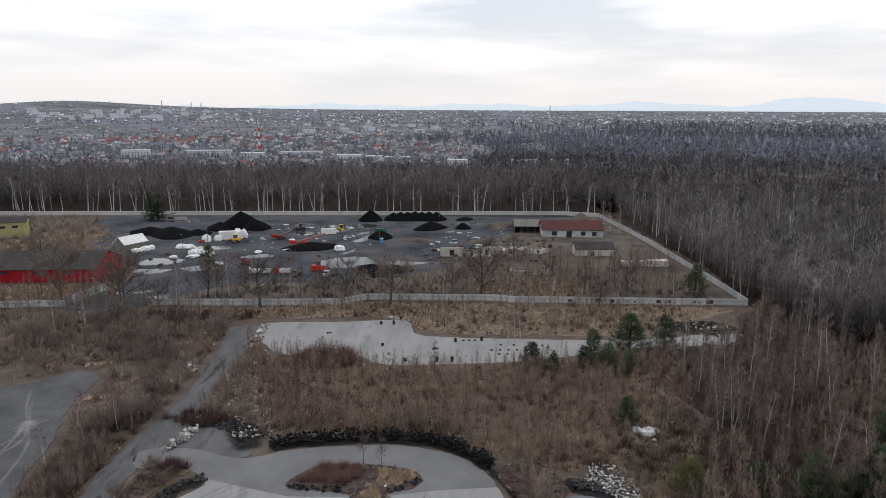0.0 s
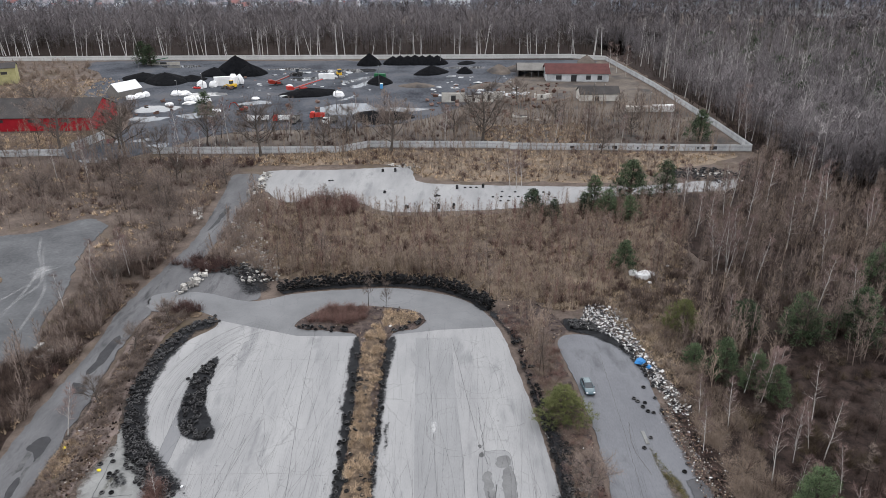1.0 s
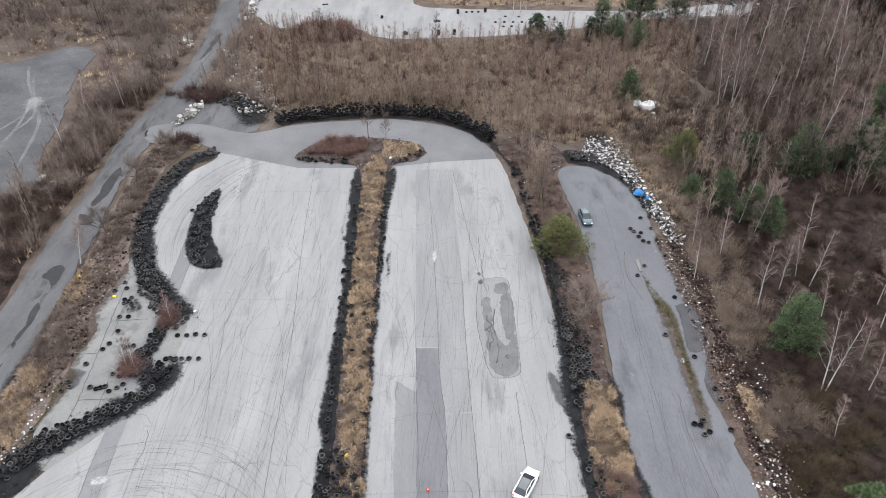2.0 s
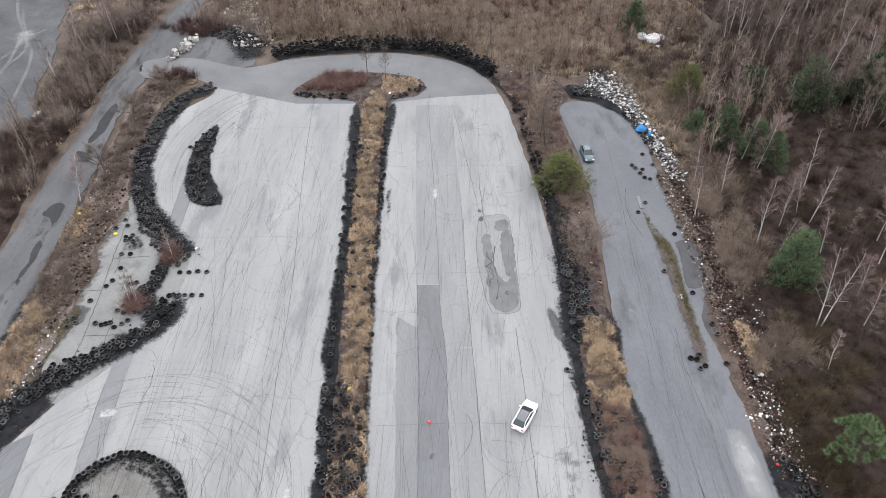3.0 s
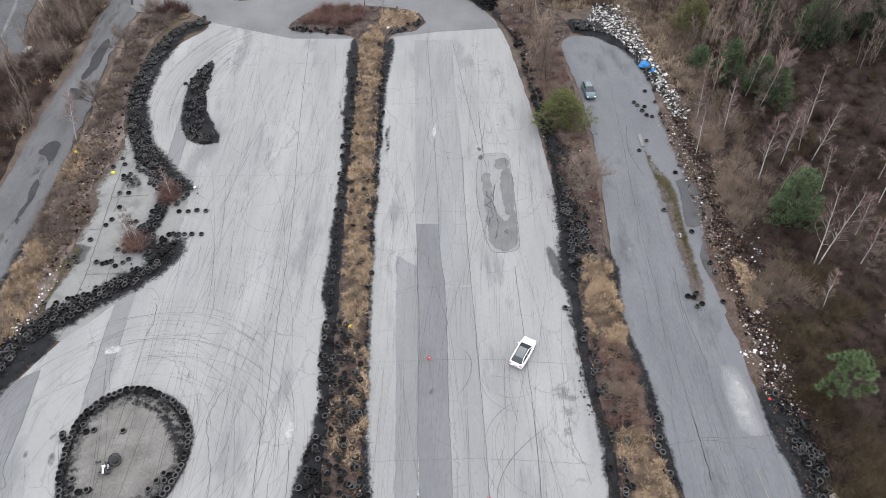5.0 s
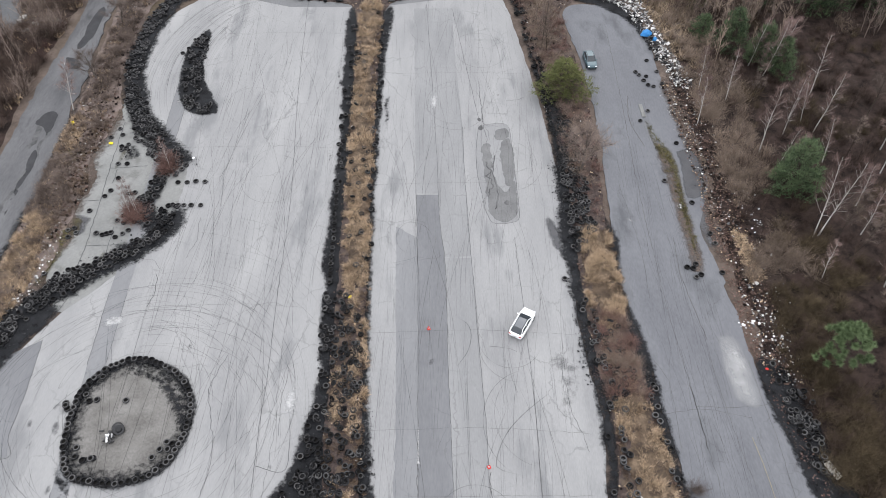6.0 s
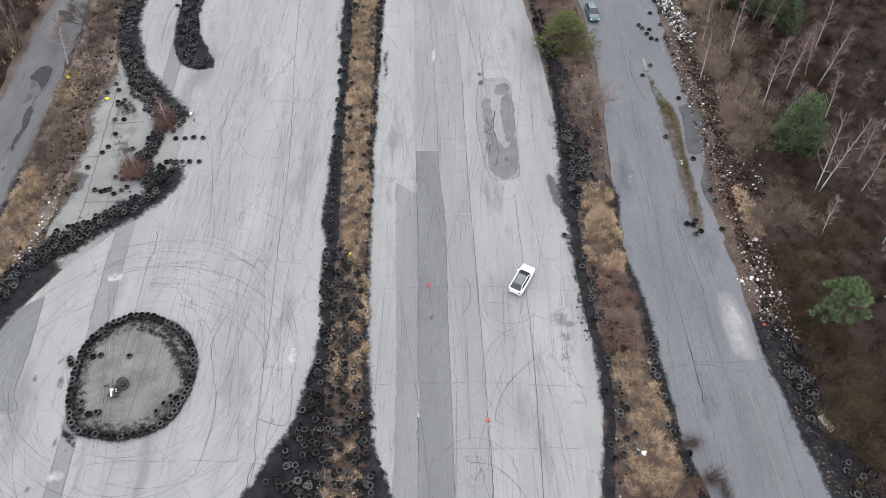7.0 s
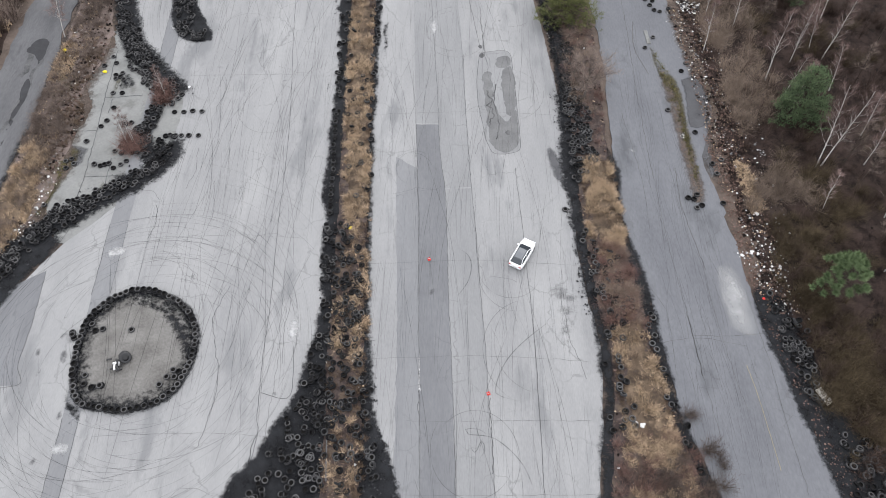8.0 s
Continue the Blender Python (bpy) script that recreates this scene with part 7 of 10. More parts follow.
thicket("bramble_bank", SHRUBS, np.concatenate([spread([(-58.5, 128.4), (-54, 131.4), (-50, 128.8), (-52, 126.6)], 50, (), 23), spread([(-64, 152), (-54, 158), (-48, 152), (-52, 146.6), (-57, 147)], 90, (), 24), spread([(-120, 222), (-64, 230), (-62, 238), (-118, 236)], 260, (), 25)]), 1.2, 2.6, M_TWIG_PURPLE, "dark purple-brown bramble bank", "brambles", 13)
thicket("west_bushes", SHRUBS, np.concatenate([clumped(WEST, 850, PAVED, 26), spread(CENTRE_W, 110, PAVED, 261)]), 1.2, 4.0, [M_TWIG_MID], "bare brown bushes west of the road", "bushes", 14)
thicket("west_brambles", SHRUBS, clumped(WEST, 420, PAVED, 262, 0.07), 0.8, 2.4, [M_TWIG_PURPLE], "purple-brown brambles west of the road", "brambles", 141)
thicket("west_grass", TUFTS, np.concatenate([clumped(WEST, 1500, PAVED, 263), spread(CENTRE_W, 300, PAVED, 264)]), 0.8, 1.9, M_STRAW, "dead grass between the bushes", "grass", 142, 0.2)
thicket("yard_end_bushes", SHRUBS, np.concatenate([spread([(-330, 450), (-222, 452), (-196, 410), (-182, 352), (-160, 318), (-200, 310), (-250, 330), (-320, 400)], 520, (), 281)]), 1.8, 4.4, M_TWIG_PALE, "brown bushes at the west end of the yard", "bushes", 162)
thicket("west_saplings", SAPS, np.concatenate([spread(WEST, 520, PAVED, 27), spread([(-130, 214), (-66, 224), (-60, 240), (-130, 240)], 120, PAVED, 271), spread(CENTRE_W, 60, PAVED, 272)]), 3.0, 9.0, M_TWIG_MID, "bare saplings west of the road", "saplings", 15)
thicket("roadside_bushes", FINE_SHRUBS, np.concatenate([spread(ROADSIDE, 90, PAVED, 28), spread([(-57.4, 78), (-54, 76), (-52.4, 70), (-53, 64), (-56.6, 64)], 90, (), 282)]), 0.5, 1.4, M_TWIG_MID, "thin bare bushes between road and tyre bank", "bushes", 16)
thicket("verge_brush", FINE_SHRUBS, np.concatenate([spread([(17.8, 50), (21.6, 49.4), (22.2, 38.6), (18.0, 38.4)], 130, (), 296), spread([(17.2, 26), (24.6, 26), (27, 12), (16, 12)], 130, (), 297), spread([(16.8, 98), (22.2, 98), (22.6, 82), (22.0, 64), (19.8, 64), (17.2, 80)], 80, (), 298), spread([(11.5, 128), (18, 132), (21, 118), (21.6, 98), (16.6, 98), (14.6, 110)], 150, (), 299)]), 0.5, 1.5, M_TWIG_RED, "low reddish brown brush on the verge", "bushes", 166)
thicket("roadside_brush", FINE_SHRUBS, np.concatenate([spread(ROADSIDE, 130, PAVED, 288), spread([(-54.6, 118), (-53.2, 100), (-51.6, 90), (-51.0, 82), (-52.6, 76), (-51, 66), (-54, 64), (-55, 80), (-56, 96), (-57, 112)], 90, PAVED, 2881), spread([(-58.6, 128), (-57.8, 92), (-53.6, 90), (-54.6, 118), (-52, 127)], 120, PAVED, 289)]), 0.6, 1.9, M_TWIG_MID, "tangled grey-brown brush between road and tyre bank", "bushes", 163)
thicket("west_brush", FINE_SHRUBS, np.concatenate([spread([(-67.4, 62), (-67.4, 132), (-78, 128), (-76, 112), (-90, 100), (-92, 62)], 900, PAVED, 291), spread([(-67, 132), (-66.6, 170), (-72, 172), (-80, 142), (-78, 130)], 160, PAVED, 292)]), 1.0, 2.8, M_TWIG, "dense bare brush west of the road", "bushes", 164)
thicket("west_young_trees", FINE_SAPS, spread([(-67.4, 62), (-67.4, 132), (-78, 128), (-76, 112), (-90, 100), (-92, 62)], 150, PAVED, 293), 2.4, 6.0, M_TWIG_MID, "thin bare young trees west of the road", "saplings", 165)
thicket("verge_bushes", FINE_SHRUBS, np.concatenate([spread([(17.4, 84), (21, 84), (20.4, 72), (18, 72)], 26, (), 29), spread([(18.2, 49.6), (21.4, 49), (21.8, 38.4), (18.2, 38.4)], 60, (), 30), spread([(14, 122), (20, 120), (20, 96), (16.4, 94)], 170, (), 32), spread([(17.5, 96), (21.5, 96), (21.5, 84), (17.6, 84)], 40, (), 321)]), 0.7, 1.7, M_TWIG_PALE, "pinkish brown bare bushes on the verge", "bushes", 17)
NEAR_WOOD = [(40, 14), (66, 14), (80, 60), (92, 100), (100, 150), (64, 150), (46, 126), (42, 96), (39.4, 60)]
PALE_SPOTS = ((42, 74, 3.0, 6.0, 46), (44.2, 58.4, 3.6, 3.4, 34), (49.2, 55, 3.6, 3.0, 30), (42.8, 31.5, 3.0, 4.0, 46), (42.6, 40.6, 2.8, 2.4, 22), (44.6, 35.4, 3.0, 3.0, 26), (45.4, 28, 2.2, 2.4, 16), (41, 88, 2.4, 4.0, 22), (56, 46, 4, 4, 22), (60, 66, 4, 5, 20), (47, 92, 3, 4, 18), (56, 84, 4, 4, 18), (39.6, 57, 1.4, 3, 10), (52, 38, 4, 4, 18))


def spots(rows, seed):
    r = np.random.default_rng(seed)
    return np.concatenate([np.column_stack([r.normal(x, a * 0.5, n), r.normal(y, b * 0.5, n)]) for x, y, a, b, n in rows])


shrub_spots = np.concatenate([spread([(37.4, 118), (40, 104), (42, 96), (47, 112), (47, 128), (38, 132), (31, 133)], 90, PAVED, 57), spots(PALE_SPOTS, 5), clumped(NEAR_WOOD, 240, PAVED, 55, 0.11), clumped([(38.6, 98), (46, 112), (50, 96), (46, 70), (40, 60)], 120, PAVED, 56, 0.15)])
thicket("pale_shrubs", FINE_SHRUBS, shrub_spots[(shrub_spots[:, 1] > 54) & (shrub_spots[:, 0] < 47)], 1.0, 2.6, M_TWIG_PALE, "thin pale brown shrubs at the wood's edge", "bushes", 182)
thicket("brown_shrubs", FINE_SHRUBS, np.concatenate([shrub_spots[(shrub_spots[:, 1] <= 54) | (shrub_spots[:, 0] >= 47)], spots(((43.6, 30, 3.4, 5.0, 60), (48, 26, 4, 5, 40), (43.6, 51, 4, 4, 36), (42, 44, 2.4, 4, 30), (46, 60, 4, 4, 24)), 7)]), 1.0, 2.4, M_TWIG_KHAKI, "thin khaki-brown shrubs beside the lane", "bushes", 186)
thicket("pink_shrubs", FINE_SHRUBS, spots(((24.9, 27.1, 0.8, 1.4, 4), (27.0, 23.0, 1.6, 1.6, 5), (25.5, 20.4, 2.2, 1.8, 7), (22.0, 21.4, 3.0, 2.4, 13), (20, 17, 3.4, 3, 16), (18.4, 22, 1.2, 2, 6)), 6), 0.9, 2.1, M_TWIG_MID, "reddish bare shrubs reaching over the lane", "bushes", 183)
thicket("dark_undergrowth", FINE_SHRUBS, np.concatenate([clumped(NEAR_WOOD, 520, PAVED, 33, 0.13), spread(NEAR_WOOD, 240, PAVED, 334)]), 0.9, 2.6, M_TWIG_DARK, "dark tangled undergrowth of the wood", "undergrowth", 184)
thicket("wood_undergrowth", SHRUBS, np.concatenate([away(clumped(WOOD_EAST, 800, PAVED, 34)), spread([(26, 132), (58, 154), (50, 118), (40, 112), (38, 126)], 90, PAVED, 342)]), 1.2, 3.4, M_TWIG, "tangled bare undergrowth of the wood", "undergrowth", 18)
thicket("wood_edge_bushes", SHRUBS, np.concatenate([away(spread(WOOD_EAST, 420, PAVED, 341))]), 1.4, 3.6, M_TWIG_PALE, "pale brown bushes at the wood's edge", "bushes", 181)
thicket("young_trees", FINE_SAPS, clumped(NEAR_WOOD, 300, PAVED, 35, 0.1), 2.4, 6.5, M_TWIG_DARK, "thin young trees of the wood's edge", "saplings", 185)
thicket("pale_wood_saplings", SAPS, np.concatenate([spread([(60, 126), (112, 128), (132, 200), (108, 232), (72, 194)], 260, PAVED, 361), spread([(42, 100), (58, 104), (60, 134), (48, 130)], 50, PAVED, 362)]), 3.5, 9.0, M_TWIG_PALE, "pale bare young trees of the wood", "saplings", 191)
thicket("wood_saplings", SAPS, away(spread(WOOD_EAST, 1900, PAVED, 36)), 3.0, 9.5, M_TWIG_MID, "young bare trees of the wood", "saplings", 19)

# single trees: birches, wood trees, old spreading trees
for x, y, h, ln in ((-58, 89, 9, 0.25), (-77.5, 128, 9, 0.3), (-75, 139, 8, 0.25), (-79, 143, 10, 0.15), (-73, 150, 9, 0.2), (-71.5, 146, 10, 0.1), (-76, 152, 9, 0.15), (22.2, 207, 13, 0.25), (20.4, 208, 11, 0.4), (24, 208.5, 12, 0.1),
                    (40.5, 93, 8, 0.15), (52, 97, 10, 0.2), (54, 99, 10, 0.1), (56, 101, 9, 0.2), (50.5, 100, 9, 0.15), (64, 79, 11, 0.3), (66, 81, 10, 0.2), (61, 146, 14, 0.1),
                    (62.6, 148, 15, 0.15), (64.5, 147, 14, 0.2), (65.8, 150, 15, 0.1), (67, 148, 13, 0.25), (63.4, 144, 12, 0.3), (70, 152, 13, 0.2), (84, 160, 15, 0.15), (88, 150, 14, 0.2), (96, 172, 16, 0.1), (104, 182, 16, 0.2), (116, 262, 17, 0.1), (114, 270, 17, 0.15),
                    (118, 280, 18, 0.1), (112, 258, 15, 0.2), (90, 120, 13, 0.2), (76, 128, 13, 0.15), (57, 52, 9, 0.35), (60, 36, 9, 0.2), (-118, 226, 13, 0.1), (-112, 214, 12, 0.2), (-124, 218, 13, 0.1), (-90, 232, 13, 0.1), (-86, 236, 12, 0.1), (-82, 232, 13, 0.05),
                    (-58, 262, 13, 0.1), (-100, 262, 14, 0.1), (42, 262, 12, 0.1), (56, 266, 12, 0.15), (66, 258, 11, 0.1), (88, 262, 10, 0.1), (98, 410, 16, 0.1), (101, 400, 17, 0.1), (96, 420, 16, 0.1), (-15.6, 130.4, 9, 0.05), (-11.8, 127.6, 8, 0.05), (16.8, 106, 10, 0.05), (17.4, 104, 9, 0.1)) :
    dark = (x, y) in ((-15.6, 130.4), (-11.8, 127.6), (16.8, 106), (17.4, 104))
    stand("grey" if dark else "birch", x, y, h, x + y, (ln * 0.7, (x * 1.7 + y * 0.9) % 6.28), group="trees by the track" if dark else "birches")
for x, y, h in ((-172, 262, 17), (-118, 252, 16), (-88, 258, 15), (-36, 262, 14), (4, 268, 13), (72, 268, 13), (-200, 255, 16), (-64.6, 243, 20), (-18.9, 248, 20), (14.3, 258, 22), (-136, 245, 22), (-111, 240, 21), (-172, 300, 17), (34, 330, 12), (-43, 250, 11), (-98, 238, 12), (56, 246, 10), (46, 290, 10)):
    stand("oak", x, y, h * 1.15, x * 3 + y, (0.05, x % 6.28), group="old trees by the fence")
for x, y, tx, ty, h in ((48.3, 61.8, 50.1, 67.1, 11.5), (49.0, 62.0, 52.9, 66.6, 11.5), (45.9, 78.2, 45.9, 80.6, 11), (52.8, 86.2, 51.6, 84.6, 9), (38.7, 85.3, 38.4, 86.6, 8), (55.5, 83, 57, 84, 10), (44, 90, 44.4, 92, 9), (62, 74, 63, 76, 10), (58, 92, 59, 95, 10)):
    stand("birch", x, y, h, x, (math.atan2(math.hypot(tx - x, ty - y), h), math.atan2(ty - y, tx - x)), group="birches")
stand("oak", 19.5, 74.5, 8.5, 1.0, (0.1, 1.2), "spreading bare shrubby tree above the tyres", "trees by the track", 2)
for x, y, h in ((-70, 128, 8), (-72, 139, 9), (-69, 150, 8), (-71, 166, 10), (-75, 181, 10), (-82, 194, 11), (-92, 204, 11), (-68, 212, 10), (-102, 214, 12), (-56.8, 97, 6), (-57.2, 113, 7), (-55, 124.5, 6), (-84, 214, 11), (-120, 200, 11)):
    stand("oak", x, y, h, x + y, (0.1, y % 6.28), "spreading bare tree beside the narrow road", "trees west of the road")
for x, y, h in ((-41.9, 66.6, 5.5), (-42.3, 66.0, 5.0), (-41.4, 66.2, 4.6), (-39.4, 75.6, 5.0), (-39.2, 75.0, 4.4)):
    stand("birch", x, y, h, x * 9, (0.35, 2.0), "thin pale-stemmed young birch among tyres", "birches")
r_w = np.random.default_rng(77)
for x, y in spread([(44, 16), (66, 14), (98, 100), (135, 200), (150, 260), (118, 262), (106, 236), (99, 212), (68, 194), (60, 152), (52, 130), (47, 96), (46, 60)], 100, PAVED, 41):
    near = x < 60 and y < 120
    stand("birch" if r_w.random() < 0.22 else "grey", x, y, r_w.uniform(6.5, 10) if near else r_w.uniform(9, 15), r_w.uniform(0, 6.28), (abs(r_w.normal(0, 0.09)), r_w.uniform(0, 6.28)), group="trees of the east wood", k=int(r_w.integers(0, 5)))
for x, y in spread([(41, 96), (58, 100), (60, 40), (52, 20), (44, 20), (42, 60)], 22, PAVED, 45):
    stand("birch" if r_w.random() < 0.5 else "grey", x, y, r_w.uniform(6, 9), r_w.uniform(0, 6.28), (abs(r_w.normal(0.1, 0.12)), r_w.uniform(0, 6.28)), group="trees of the east wood", k=int(r_w.integers(0, 5)))
for x, y in spread([(-160, 228), (-112, 238), (-60, 252), (20, 258), (100, 256), (96, 300), (20, 296), (-40, 288), (-90, 284), (-165, 262)], 40, (), 43):
    stand("grey" if r_w.random() < 0.75 else "birch", x, y, r_w.uniform(9, 17), r_w.uniform(0, 6.28), (abs(r_w.normal(0, 0.06)), r_w.uniform(0, 6.28)), group="trees by the fence", k=int(r_w.integers(0, 5)))
for x, y in spread(SCRUB, 22, PAVED, 44):
    stand("grey", x, y, r_w.uniform(6, 10), r_w.uniform(0, 6.28), (abs(r_w.normal(0, 0.05)), r_w.uniform(0, 6.28)), group="trees of the scrub", k=int(r_w.integers(0, 5)))
for x, y in spread(WEST, 40, PAVED, 42):
    stand("grey", x, y, r_w.uniform(6, 12), r_w.uniform(0, 6.28), (abs(r_w.normal(0, 0.08)), r_w.uniform(0, 6.28)), group="trees west of the road", k=int(r_w.integers(0, 5)))

for k, (x, y, h, w) in enumerate(((47.8, 70.6, 7.6, 0.85), (47.9, 103.4, 7.2, 0.75), (52.2, 100.6, 6.4, 0.8), (54, 97, 6.2, 0.8), (67.0, 116.4, 8.6, 0.9), (78.4, 117.4, 9, 0.95), (24.5, 185.6, 6, 1.25), (42.5, 190, 8, 0.9), (45, 183, 6.5, 1.1),
                                  (54, 195, 10.5, 1.1), (65.3, 199.6, 9.5, 0.9), (41, 147.5, 6.5, 0.9), (50, 180, 6, 1.0), (96, 262, 10, 1.0), (-101, 300, 10, 0.9), (78, 96, 7, 1.0), (140, 262, 12, 1.0), (150, 300, 13, 1.1), (58, 120, 6, 1.0), (94, 138, 9, 1.0), (100, 128, 10, 1.1),
                                  (-182, 440, 12, 1.0), (-176, 436, 11, 1.0), (44.4, 108, 4.0, 1.0), (30, 182, 4.5, 1.1), (39, 186, 5.0, 1.0))):
    pine(x, y, h * 1.2, k, w * (1.35 if y < 160 else 1.25))
pine(18.9, 93.0, 5.6, 3, 1.42, JUNIPER, "olive green bushy juniper on the verge")
pine(43.7, 42.1, 8.4, 5, 1.0, OPEN_PINE, "green young pine with bunched needles among bare shrubs")
pine(46.0, 120, 7.0, 4, 0.9, JUNIPER, "olive green young pine at the wood's edge")

# woods beyond the fence and out to the plain
def belt(name, count, az0, az1, r0, r1, low, high, mats, label, seed, stock=FARS, skip=None, wide=1.0):
    """Trees thinned evenly over the view between two distances."""
    r = np.random.default_rng(seed)
    az_ = np.radians(r.uniform(az0, az1, count))
    d = 1 / r.uniform(1 / r1, 1 / r0, count)
    p = np.column_stack([np.sin(az_) * d, np.cos(az_) * d])
    if skip is not None:
        p = p[~skip(p)]
    return thicket(name, stock, p, low, high, mats, label, "wood", seed, 0.05, 1.0 / wide if wide != 1.0 else None, z=True)


def in_compound(p):
    return (p[:, 0] < 114) & (p[:, 1] < 474)


thicket("back_wood", FARS, spread([(-430, 478), (-300, 474), (-100, 480), (108, 478), (120, 500), (130, 620), (-520, 620)], 1500, (), 51), 15, 27, [M_WOODS, M_BARK], "dense leafless wood behind the yard", "wood", 51, 0.05, z=True)
thicket("back_wood_birches", PALES, spread([(-420, 470), (-100, 473), (104, 472), (104, 482), (-420, 484)], 120, (), 52), 12, 23, [M_TWIG_FAR_BIRCH, M_BIRCH_FAR], "pale birches along the wood's edge", "wood", 52, 0.10, z=True)
belt("east_wood", 3000, 11.5, 42, 235, 640, 11, 19, [M_WOODS, M_BARK], "leafless wood stretching east", 53, skip=in_compound)
belt("east_wood_birches", 420, 15, 40, 240, 620, 13, 21, [M_TWIG_FAR_BIRCH, M_BIRCH], "pale birches scattered in the wood", 54, PALES, skip=in_compound)
CLUMPS = [far_tree_geo(280 + k, 38, 0.021) for k in range(5)]
DOTS = [far_tree_geo(290 + k, 12, 0.045) for k in range(5)]
belt("middle_wood", 2300, -36, 38, 600, 980, 14, 20, [M_WOODS, M_BARK], "leafless wood further off", 55, CLUMPS, skip=lambda p: (p[:, 0] < 40) & (p[:, 1] > 700))
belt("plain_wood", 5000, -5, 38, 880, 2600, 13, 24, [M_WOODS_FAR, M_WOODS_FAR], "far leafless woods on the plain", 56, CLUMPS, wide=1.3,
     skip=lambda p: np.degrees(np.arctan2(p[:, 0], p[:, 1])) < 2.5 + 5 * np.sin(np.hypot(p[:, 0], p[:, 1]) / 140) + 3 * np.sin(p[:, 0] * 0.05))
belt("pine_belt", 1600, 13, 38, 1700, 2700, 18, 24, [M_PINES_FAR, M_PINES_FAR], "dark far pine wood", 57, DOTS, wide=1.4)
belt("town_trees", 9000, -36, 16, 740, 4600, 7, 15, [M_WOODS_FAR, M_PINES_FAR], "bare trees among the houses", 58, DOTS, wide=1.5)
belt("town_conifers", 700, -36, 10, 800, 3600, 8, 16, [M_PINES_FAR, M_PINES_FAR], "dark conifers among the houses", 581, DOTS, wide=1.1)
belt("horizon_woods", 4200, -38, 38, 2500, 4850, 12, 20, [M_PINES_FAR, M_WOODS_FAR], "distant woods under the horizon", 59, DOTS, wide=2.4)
pines_in_wood = [pine_geo(300 + k, 1.0, 60, 6, 0.26)[1] for k in range(3)]
thicket("wood_pines", pines_in_wood, np.concatenate([spread([(150, 330), (260, 330), (330, 520), (200, 560), (140, 420)], 70, (), 61), spread([(260, 300), (380, 420), (330, 520)], 40, (), 62), spread([(150, 250), (230, 290), (250, 380), (190, 400), (140, 300)], 46, (), 63)]), 10, 16, [M_NEEDLE], "dark pines standing in the leafless wood", "wood", 61, 0.03, z=True)

# ---- cars ----
def loft(stations, section, slot=0, caps=True):
    """A body through cross-sections: stations are (y, half width, bottom, top)."""
    g = Geo()
    rings = [section(*s) for s in stations]
    k = len(rings[0])
    f = [(r * k + i, r * k + (i + 1) % k, r * k + k + (i + 1) % k, r * k + k + i) for r in range(len(rings) - 1) for i in range(k)]
    g.add(np.concatenate(rings), f, slot)
    if caps:
        for ring, flip in ((rings[0], False), (rings[-1], True)):
            c = np.mean(ring, axis=0)
            tri = [(i, (i + 1) % k, k) if flip else ((i + 1) % k, i, k) for i in range(k)]
            g.add(np.vstack([ring, c]), tri, slot)
    return g


def hull(y, w, zb, zt):
    return np.array([(-w * 0.86, y, zb), (-w, y, zb + 0.12), (-w, y, zt - 0.2), (-w * 0.94, y, zt - 0.06), (-w * 0.8, y, zt), (w * 0.8, y, zt), (w * 0.94, y, zt - 0.06), (w, y, zt - 0.2), (w, y, zb + 0.12), (w * 0.86, y, zb)])


def cabin(y, w, zb, zt):
    return np.array([(-w, y, zb), (-w * 0.96, y, zb + (zt - zb) * 0.35), (-w * 0.80, y, zt - 0.03), (-w * 0.70, y, zt), (w * 0.70, y, zt), (w * 0.80, y, zt - 0.03), (w * 0.96, y, zb + (zt - zb) * 0.35), (w, y, zb)])


